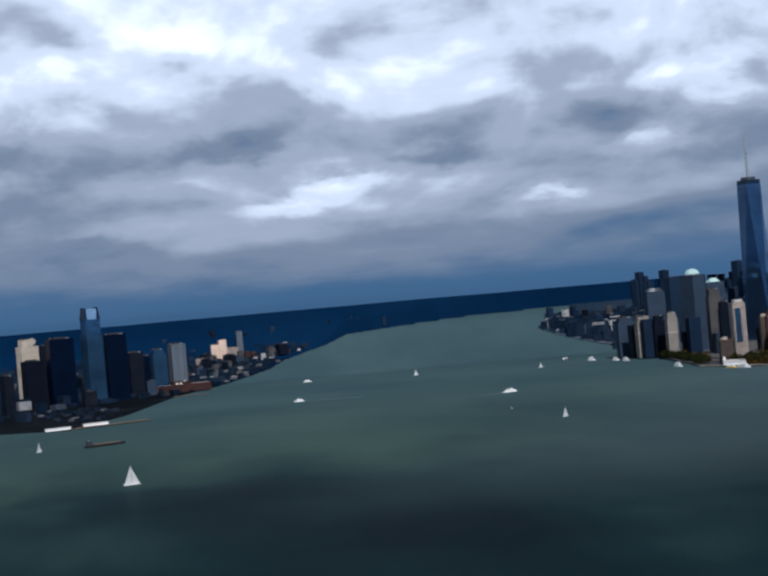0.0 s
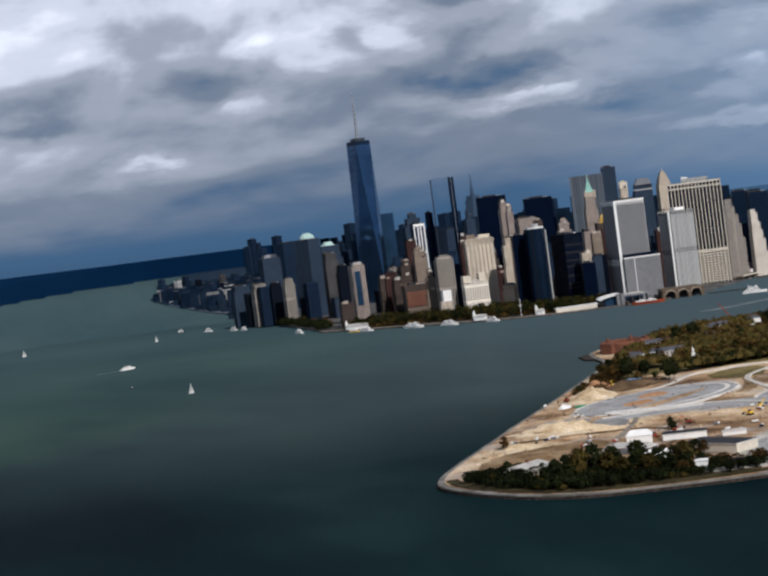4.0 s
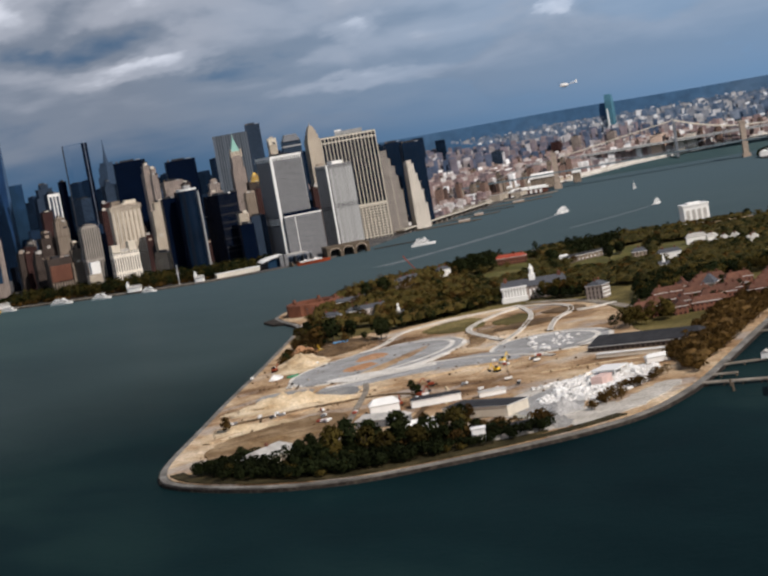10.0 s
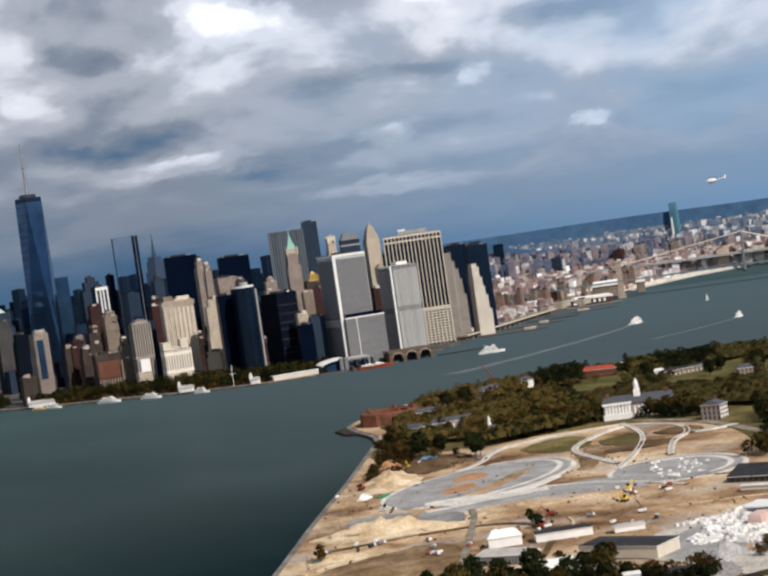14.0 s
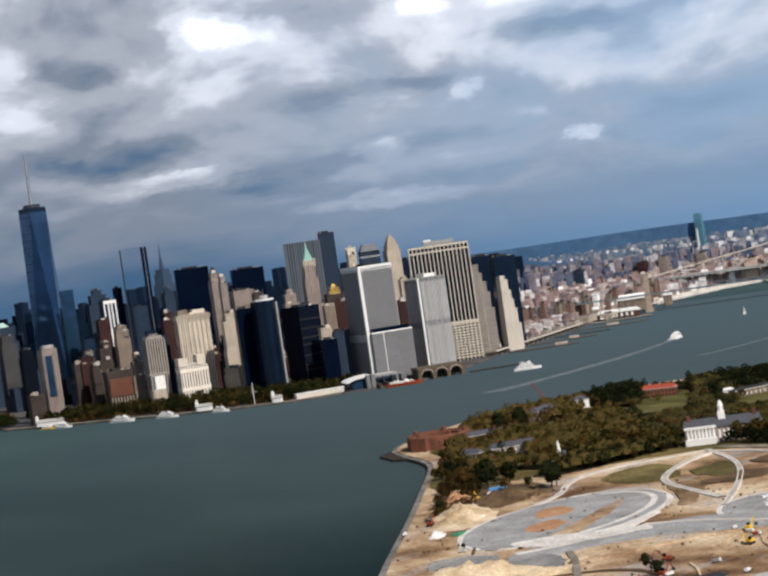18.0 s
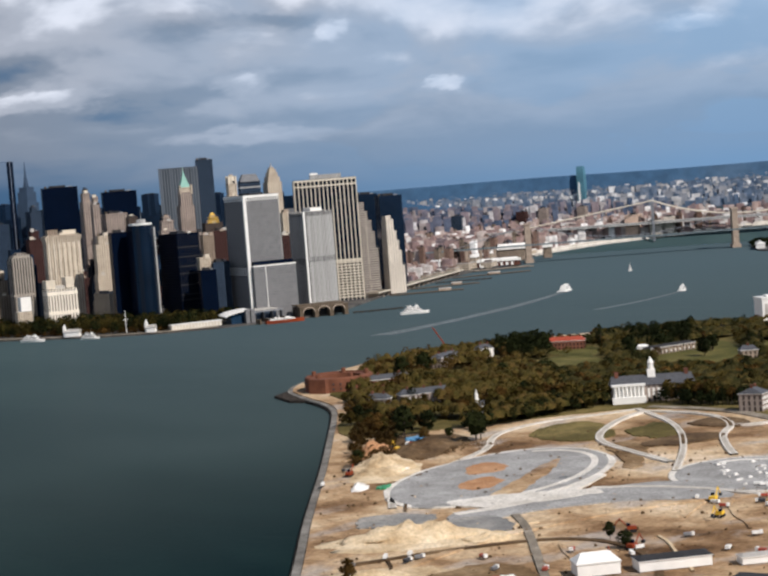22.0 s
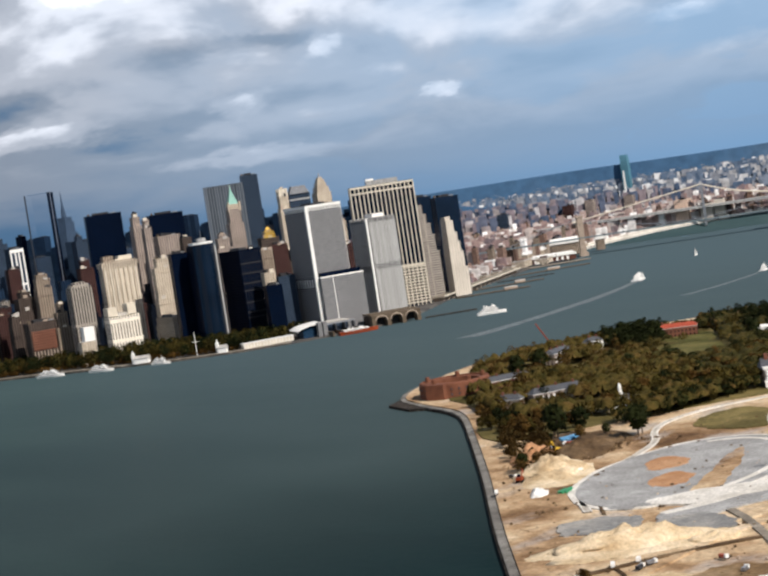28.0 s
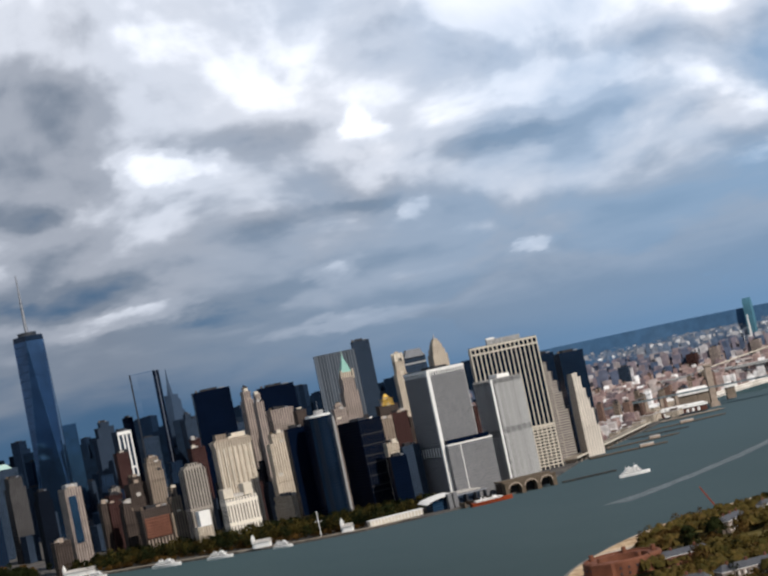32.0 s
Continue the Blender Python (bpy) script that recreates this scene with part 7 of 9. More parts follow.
def open_ground(x, y, gap, seed):
    """True where no tree of a wood stands: on the greens, round houses, outside the shore and in chance gaps."""
    if y > -550:
        return noise.noise((x / 55, y / 55, seed)) < gap
    if not inside((x, y), WOOD_EDGE) or any(inside((x, y), g) for g in GREENS):
        return True
    if noise.noise((x / 55, y / 55, seed)) < (-0.6 if inside((x, y), DENSE) else gap):
        return True
    return any((x - bx) ** 2 + (y - by) ** 2 < br * br * 0.4 for bx, by, br in BUILT)


def plant(kinds, x, y, s=1.0, z=4.4):
    for bx, by, br in BUILT:
        if (x - bx) ** 2 + (y - by) ** 2 < br * br * 0.45:
            return
    if not inside((x, y), WOOD_EDGE):
        return
    k = KINDS[rnd.choice(kinds)]
    s *= rnd.uniform(0.75, 1.25)
    ob = copy_thing(k, pose(x, y, z, 0, 0, rnd.uniform(0, 360)))
    ob.scale = (s, s, s * rnd.uniform(0.9, 1.15))
    placed.append(ob)


def wood(poly, n, kinds, s=1.0):
    xs, ys = [p[0] for p in poly], [p[1] for p in poly]
    done = 0
    while done < n:
        p = (rnd.uniform(min(xs), max(xs)), rnd.uniform(min(ys), max(ys)))
        if inside(p, poly):
            plant(kinds, *p, s)
            done += 1


TIP = [(-912, -1535), (-908, -1580), (-880, -1625), (-800, -1668), (-780, -1640), (-800, -1575), (-850, -1530)]
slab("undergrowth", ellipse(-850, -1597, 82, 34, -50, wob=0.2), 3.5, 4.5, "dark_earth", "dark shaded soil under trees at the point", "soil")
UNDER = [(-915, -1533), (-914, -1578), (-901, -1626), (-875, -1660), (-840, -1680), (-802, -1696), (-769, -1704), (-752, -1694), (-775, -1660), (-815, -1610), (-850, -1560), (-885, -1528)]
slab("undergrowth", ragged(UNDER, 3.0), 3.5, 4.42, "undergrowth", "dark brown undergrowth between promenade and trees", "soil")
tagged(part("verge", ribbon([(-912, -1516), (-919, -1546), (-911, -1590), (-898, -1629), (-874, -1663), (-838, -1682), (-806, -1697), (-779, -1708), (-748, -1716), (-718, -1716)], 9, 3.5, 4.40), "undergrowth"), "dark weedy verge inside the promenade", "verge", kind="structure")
wood(TIP, 40, [0, 3, 0, 1], 0.62)
wood([(-870, -1622), (-800, -1668), (-780, -1640), (-830, -1592)], 14, [0, 1, 0], 1.15)
wood([(-820, -1640), (-790, -1600), (-760, -1580), (-745, -1650), (-790, -1668)], 12, [0, 3, 2], 0.7)
for x, y in ((-272, -776), (-260, -796), (-512, -1076), (-506, -1150), (-498, -1146), (-500, -1090), (-520, -1088)):
    plant([0], x, y, 1.35)
wood([(-500, -985), (-440, -890), (-400, -860), (-380, -900), (-420, -1000), (-480, -1070), (-530, -1050)], 40, [2, 4, 1, 2, 0], 0.8)
wood([(-430, -1440), (-380, -1460), (-250, -1310), (-300, -1290)], 14, [2, 1, 0], 0.6)
for x, y in ((-545, -1060), (-560, -1085), (-600, -1140), (-612, -1152), (-520, -1110), (-505, -1120), (-535, -1095), (-600, -1100), (-620, -1120), (-690, -1460), (-700, -1480), (-822, -1420)):
    plant([0, 3, 2], x, y, 0.7)


def woodland(label, poly, n, h, r, leaf, seed, z=4.4, clumps=110, gap=-1.0):
    """A closed wood: many crowns of leaf clumps over thin trunks, joined, with gaps and an uneven top."""
    r2 = random.Random(seed)
    xs, ys = [p[0] for p in poly], [p[1] for p in poly]
    verts, faces, norms, done = [], [], [], 0
    while done < n:
        x, y = r2.uniform(min(xs), max(xs)), r2.uniform(min(ys), max(ys))
        if not inside((x, y), poly):
            continue
        done += 1
        if open_ground(x, y, gap, seed):
            continue
        th, tr = h * r2.uniform(0.75, 1.2), r * r2.uniform(0.75, 1.25)
        b = len(verts)
        verts += [(x - 0.3, y, z), (x + 0.3, y, z), (x, y + 0.4, z), (x - 0.2, y, z + th * 0.6), (x + 0.2, y, z + th * 0.6), (x, y + 0.3, z + th * 0.6)]
        faces += [(b, b + 1, b + 4, b + 3), (b + 1, b + 2, b + 5, b + 4), (b + 2, b, b + 3, b + 5)]
        norms += [Vector(v) for v in ((-0.7, -0.7, 0), (0.7, -0.7, 0), (0, 1, 0))] * 2
        for _ in range(clumps):
            a, u, zz = r2.random() * 6.283, r2.random() ** 0.55, r2.random()
            k = math.sin(math.pi * (0.14 + 0.78 * zz)) ** 0.8
            o = Vector((x + tr * u * k * math.cos(a), y + tr * u * k * math.sin(a), z + th * (0.3 + 0.7 * zz)))
            nn = Vector((r2.uniform(-1, 1), r2.uniform(-1, 1), r2.uniform(-0.1, 1))).normalized()
            away = (o - Vector((x, y, z + th * 0.45))).normalized()
            if nn.dot(away) < 0:
                nn = -nn
            p = nn.orthogonal().normalized() * tr * r2.uniform(0.10, 0.19)
            q = nn.cross(p) * r2.uniform(0.6, 1.0)
            norms += [(away * 0.8 + nn * 0.35).normalized()] * 4
            b = len(verts)
            verts += [tuple(o + p), tuple(o + q), tuple(o - p), tuple(o - q + nn * 0.5)]
            faces.append((b, b + 1, b + 2, b + 3))
    me = bpy.data.meshes.new("woodland")
    me.from_pydata(verts, [], faces)
    soften(me, norms)
    me.materials.append(M[leaf])
    tagged(new("woodland", me), label, "trees", kind="stuff")


def canopy_mat(name, dark, mid, light):
    g = Graph(name)
    col = g.ramp(g.noise(0.07, 4, 0.6, world=True), (0.34, dark), (0.66, light), (0.5, mid))
    col = g.mix(0.7, col, g.ramp(g.noise(0.45, 5, 0.65, world=True), (0.3, (0.45, 0.48, 0.5)), (0.7, (1.5, 1.45, 1.35))), "MULTIPLY")
    g.bump(g.noise(0.7, 5, 0.65, world=True), 0.9, 1.2)
    return g.set(col, 0.95, spec=0.05)


M["canopy_olive"] = canopy_mat("olive_canopy", (0.040, 0.036, 0.010), (0.066, 0.050, 0.014), (0.092, 0.058, 0.019))
M["canopy_dark"] = canopy_mat("dark_canopy", (0.018, 0.020, 0.007), (0.042, 0.036, 0.011), (0.074, 0.054, 0.017))
M["canopy_rust"] = canopy_mat("rusty_canopy", (0.060, 0.042, 0.016), (0.120, 0.072, 0.026), (0.170, 0.100, 0.036))


def canopy(label, poly, h, skin, seed, gap=-1.0, step=2.0, z=4.4, wide=8.5):
    """The closed upper surface of a wood: rounded crowns side by side, low at the edges and open where noise says so."""
    xs, ys = [p[0] for p in poly], [p[1] for p in poly]
    nx, ny = int((max(xs) - min(xs)) / step) + 1, int((max(ys) - min(ys)) / step) + 1
    keep = {}
    for i in range(nx + 1):
        for j in range(ny + 1):
            x, y = min(xs) + i * step, min(ys) + j * step
            if inside((x, y), poly) and not open_ground(x, y, gap, seed) and noise.noise((x / 14, y / 14, seed + 3)) > -0.40:
                keep[i, j] = (x, y)
    verts, faces, index = [], [], {}
    for (i, j), (x, y) in keep.items():
        rim = not all(k in keep for k in ((i - 1, j), (i + 1, j), (i, j - 1), (i, j + 1)))
        d = noise.voronoi((x / wide, y / wide, seed * 1.7))[0][0]
        k = 0.46 if rim else max(0.34, 1.02 - 1.05 * d * d + 0.16 * noise.noise((x / 24, y / 24, seed)) + 0.10 * noise.noise((x / 2.7, y / 2.7, seed)))
        index[i, j] = len(verts)
        verts.append((x + noise.noise((x, y, 1.3)), y + noise.noise((x, y, 5.3)), z + h * k))
    for i, j in index:
        q = [index.get(k) for k in ((i, j), (i + 1, j), (i + 1, j + 1), (i, j + 1))]
        if None not in q:
            faces.append(tuple(q))
    me = bpy.data.meshes.new("wood_canopy")
    me.from_pydata(verts, [], faces)
    me.polygons.foreach_set("use_smooth", [True] * len(me.polygons))
    me.materials.append(M[skin])
    tagged(new("wood_canopy", me), label, "trees", kind="stuff")


W1 = [(-480, -1010), (-430, -905), (-380, -830), (-250, -690), (-150, -650), (-60, -690), (-180, -850), (-280, -1010), (-350, -1110), (-430, -1085)]
W2 = [(-300, -1030), (-200, -860), (-60, -690), (60, -690), (200, -790), (300, -920), (310, -1030), (250, -1120), (90, -1230), (-140, -1330), (-250, -1260), (-250, -1150)]
woodland("olive-brown wood with gaps behind the building site", W1, 300, 13, 5.5, "leaf_olive", 31, clumps=110, gap=-0.08)
woodland("autumn-brown trees among the houses", W1, 220, 12, 5.2, "leaf_brown", 32, clumps=110, gap=-0.10)
woodland("dark green trees round the houses", W1, 40, 14, 6, "leaf_dark", 33, clumps=180, gap=0.2)
woodland("dark green wood on the far side of the island", W2, 300, 10.5, 5.5, "leaf_dark", 34, clumps=130, gap=-0.05)
woodland("olive-green wood on the far side of the island", W2, 420, 9.5, 5.2, "leaf_olive", 35, clumps=120, gap=-0.12)
woodland("autumn-brown trees on the far side of the island", W2, 240, 9, 5.2, "leaf_brown", 41, clumps=150, gap=-0.05)
woodland("one dense dark grove beside the green", [(-135, -755), (-125, -775), (-80, -800), (-55, -790), (-70, -765)], 40, 15, 6, "leaf_dark", 42, clumps=180)
woodland("trees between brick terrace houses", [(-470, -1430), (-425, -1400), (-280, -1290), (-220, -1330), (-330, -1440), (-400, -1490)], 26, 11, 5, "leaf_dark", 43, clumps=150)
woodland("yellowing trees beside the long shed", [(-470, -1430), (-425, -1400), (-400, -1430), (-440, -1470)], 24, 13, 6, "leaf_olive", 44, clumps=160)
canopy("olive and brown tree tops behind the building site", W1, 13, "canopy_olive", 31, -0.10)
canopy("dark green tree tops on the far side of the island", W2, 9, "canopy_dark", 34, -0.12)
W3 = [(-360, -1345), (-300, -1275), (-235, -1240), (-140, -1325), (0, -1290), (60, -1250), (-60, -1330), (-160, -1372), (-240, -1330)]
woodland("dark trees behind the brick terraces", W3, 130, 13, 6, "leaf_dark", 47, clumps=130)
woodland("golden trees behind the brick terraces", W3, 90, 12, 6, "leaf_olive", 48, clumps=130)
woodland("dark trees on the low shore beyond the bridge", [(1440, 215), (1560, 335), (1640, 380), (1700, 330), (1560, 200)], 70, 12, 8, "leaf_dark", 40, 2.6)
woodland("rusty-brown bushes along the eastern promenade", [(-590, -1630), (-575, -1600), (-400, -1480), (-160, -1340), (150, -1190), (163, -1215), (0, -1292), (-145, -1371), (-325, -1485), (-461, -1574), (-563, -1642), (-612, -1673)], 620, 7, 5.5, "leaf_brown", 36, clumps=130)
canopy("rusty shrub tops along the eastern promenade", [(-585, -1625), (-570, -1602), (-400, -1484), (-160, -1344), (150, -1194), (160, -1212), (0, -1288), (-147, -1367), (-325, -1480), (-461, -1569), (-561, -1637), (-606, -1668)], 6.5, "canopy_rust", 36, -1.0)
woodland("bushes between the ruin and the shore", [(-722, -1688), (-712, -1672), (-660, -1650), (-612, -1634), (-604, -1642), (-655, -1666), (-700, -1688)], 46, 5, 3, "leaf_brown", 92, clumps=90)
woodland("dense dark grove near the northern shore", [(-114, -732), (-78, -780), (-29, -731), (-59, -674)], 75, 16, 6.5, "leaf_dark", 71, clumps=150)
woodland("row of dark trees beside the hall", [(-470, -1085), (-420, -1085), (-350, -1020), (-300, -1085), (-345, -1115), (-430, -1115), (-470, -1110)], 60, 12, 5, "leaf_dark", 37, clumps=140)
canopy("olive row of trees beside the hall", [(-470, -1085), (-420, -1085), (-350, -1020), (-300, -1085), (-345, -1115), (-430, -1112), (-470, -1108)], 12, "canopy_olive", 38, -0.6)
woodland("olive row of trees beside the hall", [(-470, -1085), (-420, -1085), (-350, -1020), (-300, -1085), (-345, -1115), (-430, -1112), (-470, -1108)], 110, 11.5, 5, "leaf_olive", 39, clumps=120)
woodland("clipped dark trees between the hall and a brick house", [(-318, -1150), (-300, -1130), (-280, -1180), (-285, -1225), (-305, -1215), (-318, -1185)], 50, 11, 5, "leaf_dark", 46, clumps=150)
woodland("scrub and low bushes near the point", UNDER, 420, 6.5, 4.5, "leaf_dark", 38, gap=-0.6)
woodland("olive bushes along the southern promenade", UNDER, 90, 4, 4, "leaf_olive", 49, gap=-0.1)
woodland("brown scrub and bushes among trees at the point", [(-840, -1640), (-800, -1676), (-750, -1690), (-740, -1675), (-790, -1645)], 40, 7, 5, "leaf_brown", 45)
woodland("scattered brown scrub along the western shore", [(-630, -1168), (-545, -1058), (-485, -978), (-430, -902), (-415, -920), (-465, -1005), (-525, -1085), (-600, -1172)], 120, 7, 4.5, "leaf_brown", 39)
edge = [(-428, -1046), (-404, -1042), (-379, -1041), (-366, -1060), (-350, -1088), (-336, -1110)]
for i in range(46):
    u = i / 46 * 5
    p, q = edge[int(u)], edge[int(u) + 1]
    u -= int(u)
    plant([5, 5, 6], p[0] + (q[0] - p[0]) * u + rnd.uniform(-2, 5), p[1] + (q[1] - p[1]) * u + rnd.uniform(-2, 5))
for i in range(20):
    plant([5, 6, 5], -312 + i * 0.7 + rnd.uniform(-3, 3), -1130 - i * 3.9)
for x, y in ((-32, -803), (12, -960), (16, -972)):
    plant([7], x, y, 1.1)
for x, y in ((-83, -893), (-12, -936), (-4, -926), (-56, -964), (-75, -1035), (-20, -942)):
    plant([3], x, y, 1.3)
woodland("tall dark trees behind a green", [(-40, -880), (60, -745), (120, -790), (75, -835), (0, -895)], 60, 15, 6, "leaf_dark", 72, clumps=130)
for k in KINDS:
    for o in (*k.children, k):
        bpy.data.objects.remove(o)

# ---- far city ----


def far_block(rnd, x, y, w, d, h, rz, skin, group, label):
    p = far(x, y, 2.5)
    k = ((p.xy - MID).length) / (Vector((x, y)) - MID).length
    t = thing("apartment_block", label, "building", p.x, p.y, p.z, rz, group, k)
    part("wall", boxes((-w / 2, w / 2, -d / 2, d / 2, 0, h)), skin, t)
    part("roof_house", boxes((-w * 0.2, w * 0.25, -d * 0.25, d * 0.25, h, h + 3.5)), "roof", t)
    return t


def on_quay(x, y):
    """The open strip of piers and market halls along the eastern shore."""
    return 690 < x < 2000 and y < 345 + (x - 629) * 0.585 + (170 if x < 1350 else 60)


def far_stuff(name, label, poly, n, hmin, hmax, wmin, wmax, skin, seed, turn=30, quay=False):
    """Many joined far roofs and walls, too small to tell apart."""
    rnd = random.Random(seed)
    xs, ys = [p[0] for p in poly], [p[1] for p in poly]
    verts, faces, done = [], [], 0
    while done < n:
        x, y = rnd.uniform(min(xs), max(xs)), rnd.uniform(min(ys), max(ys))
        if not inside((x, y), poly) or (on_quay(x, y) and not quay):
            done += 0.02
            continue
        done += 1
        w, d, h = rnd.uniform(wmin, wmax) / 2, rnd.uniform(wmin, wmax) / 2, hmin + (hmax - hmin) * rnd.random() ** 2.2
        a = radians(turn + rnd.choice((0, 0, 90, 8)))
        c, s = math.cos(a), math.sin(a)
        b = len(verts)
        for z in (0, h):
            for u, v in ((-w, -d), (w, -d), (w, d), (-w, d)):
                verts.append(tuple(far(x + c * u - s * v, y + s * u + c * v, z + 2)))
        faces += [tuple(b + i for i in f) for f in ((4, 5, 6, 7), (0, 1, 5, 4), (1, 2, 6, 5), (2, 3, 7, 6), (3, 0, 4, 7))]
    me = bpy.data.meshes.new(name)
    me.from_pydata(verts, [], faces)
    me.materials.append(M[skin])
    tagged(new(name, me), label, "buildings", kind="stuff")


def island_mat(name, stops, rough=0.85):
    g = Graph(name)
    col = g.ramp(g.island(), *stops)
    col = g.mix(0.5, col, g.ramp(g.noise(0.08, 3, world=True), (0.35, (0.5, 0.5, 0.5)), (0.65, (1.4, 1.4, 1.4))), "MULTIPLY")
    return g.set(col, rough, spec=0.05)


# far roofs: haze put into the tones, bluer farther out
M["roofs_warm"] = island_mat("far_brick_and_roofs", ((0.0, (0.15, 0.125, 0.14)), (1.0, (0.90, 0.90, 0.90)), (0.3, (0.28, 0.195, 0.185)), (0.60, (0.40, 0.31, 0.28)), (0.80, (0.52, 0.48, 0.46)), (0.90, (0.80, 0.79, 0.78))))
M["roofs_cool"] = island_mat("far_haze_grey_city", ((0.0, (0.07, 0.11, 0.18)), (1.0, (0.80, 0.82, 0.84)), (0.4, (0.13, 0.175, 0.25)), (0.75, (0.25, 0.265, 0.30)), (0.9, (0.45, 0.45, 0.46))))
M["roofs_mauve"] = island_mat("far_haze_mauve_city", ((0.0, (0.06, 0.09, 0.15)), (1.0, (0.58, 0.58, 0.60)), (0.35, (0.115, 0.13, 0.185)), (0.65, (0.21, 0.175, 0.195)), (0.88, (0.31, 0.275, 0.275))))
# western roofs, most tones darkened as under cloud
M["roofs_dim"] = island_mat("cloud_shaded_roofs", ((0.0, (0.004, 0.009, 0.018)), (1.0, (0.42, 0.41, 0.40)), (0.60, (0.006, 0.012, 0.024)), (0.86, (0.022, 0.028, 0.038)), (0.95, (0.13, 0.13, 0.13))))
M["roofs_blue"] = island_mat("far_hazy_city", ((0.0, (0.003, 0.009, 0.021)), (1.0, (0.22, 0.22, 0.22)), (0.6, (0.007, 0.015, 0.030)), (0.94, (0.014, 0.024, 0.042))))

far_stuff("far_city_roofs", "brick tenements and roofs beyond the bridge", [(900, 640), (1600, 930), (2500, 1100), (3250, 1400), (3350, 3600), (2200, 4200), (1000, 2200)], 6000, 8, 46, 7, 20, "roofs_warm", 21)
far_stuff("far_city_roofs", "close-set brick and white roofs by the river", [(800, 560), (1230, 800), (1800, 1060), (2500, 1150), (2500, 1900), (1500, 1700)], 900, 8, 46, 8, 20, "roofs_warm", 27)
far_stuff("far_city_roofs", "brick and pale roofs beyond the low shore", [(1760, 520), (2300, 680), (3000, 720), (3700, 1400), (5200, 1500), (6000, 500), (3000, -200), (1700, 200)], 1500, 8, 30, 12, 36, "roofs_warm", 28)
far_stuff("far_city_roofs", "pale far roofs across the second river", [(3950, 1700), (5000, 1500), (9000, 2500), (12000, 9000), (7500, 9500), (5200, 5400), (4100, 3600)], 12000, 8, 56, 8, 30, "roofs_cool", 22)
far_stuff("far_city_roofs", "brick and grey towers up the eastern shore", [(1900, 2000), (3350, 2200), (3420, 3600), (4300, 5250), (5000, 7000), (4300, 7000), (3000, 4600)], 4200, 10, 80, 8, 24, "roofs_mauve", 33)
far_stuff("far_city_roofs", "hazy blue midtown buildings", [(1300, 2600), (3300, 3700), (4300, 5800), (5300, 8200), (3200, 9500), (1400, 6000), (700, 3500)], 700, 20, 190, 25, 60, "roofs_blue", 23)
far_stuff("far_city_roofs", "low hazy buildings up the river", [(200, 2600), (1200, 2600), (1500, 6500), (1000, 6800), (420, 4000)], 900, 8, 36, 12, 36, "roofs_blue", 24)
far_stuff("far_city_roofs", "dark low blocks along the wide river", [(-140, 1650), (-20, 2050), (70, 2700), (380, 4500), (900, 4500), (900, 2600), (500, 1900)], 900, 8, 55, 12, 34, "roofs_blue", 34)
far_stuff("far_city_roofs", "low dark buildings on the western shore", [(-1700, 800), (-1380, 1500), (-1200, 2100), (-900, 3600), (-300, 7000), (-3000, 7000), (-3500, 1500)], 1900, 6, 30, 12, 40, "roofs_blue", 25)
far_stuff("far_city_roofs", "low piers and sheds by the bridge", [(720, 470), (1230, 780), (1500, 900), (1400, 980), (800, 640)], 90, 6, 16, 14, 40, "roofs_warm", 26)
far_stuff("far_city_roofs", "low pink and white houses behind the raised roadway", [(560, 330), (760, 470), (1010, 650), (1130, 760), (1080, 860), (880, 720), (620, 440)], 240, 7, 26, 8, 20, "roofs_warm", 91, 34, True)
rnd2 = random.Random(11)
ROWS = [(760, 520, 1300, 840), (900, 700, 1700, 1120), (1400, 930, 2600, 1250), (1200, 1150, 2800, 1700), (1500, 1700, 3100, 2500)]
for r, (x0, y0, x1, y1) in enumerate(ROWS):
    for i in range(34):
        u = (i + rnd2.uniform(0.1, 0.9)) / 34
        if on_quay(x0 + (x1 - x0) * u, y0 + (y1 - y0) * u):
            continue
        far_block(rnd2, x0 + (x1 - x0) * u, y0 + (y1 - y0) * u + rnd2.uniform(-50, 50), rnd2.uniform(9, 20), rnd2.uniform(9, 14), rnd2.uniform(24, 54) if r in (1, 2) else rnd2.uniform(14, 42), rnd2.choice((25, 32, 40)), rnd2.choice(("f_plain", "f_plain", "f_plain", "f_tan")),
                  "housing blocks by the river", "tan and red brick apartment slab near the bridge")
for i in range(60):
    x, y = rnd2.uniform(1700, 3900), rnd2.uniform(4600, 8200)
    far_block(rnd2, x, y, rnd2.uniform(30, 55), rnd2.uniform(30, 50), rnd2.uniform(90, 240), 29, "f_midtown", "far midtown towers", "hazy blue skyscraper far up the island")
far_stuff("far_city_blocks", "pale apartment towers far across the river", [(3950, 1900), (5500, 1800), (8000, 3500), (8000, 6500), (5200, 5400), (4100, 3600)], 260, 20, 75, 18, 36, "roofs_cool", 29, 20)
for i in range(26):
    u = rnd2.random()
    x, y = -1650 + 900 * u + rnd2.uniform(-300, 60), 1700 + 2600 * u
    far_block(rnd2, x, y, rnd2.uniform(20, 45), rnd2.uniform(20, 40), rnd2.uniform(18, 62), 20, rnd2.choice(("f_dark", "f_dark", "f_bluegrey")), "blocks on the western shore", "dark apartment block across the wide river")


def far_tower(x, y, label, build):
    p = far(x, y, 2.5)
    k = ((p.xy - MID).length) / (Vector((x, y)) - MID).length
    t = thing("skyscraper", label, "skyscraper", p.x, p.y, p.z, 29, "", k)
    build(t)


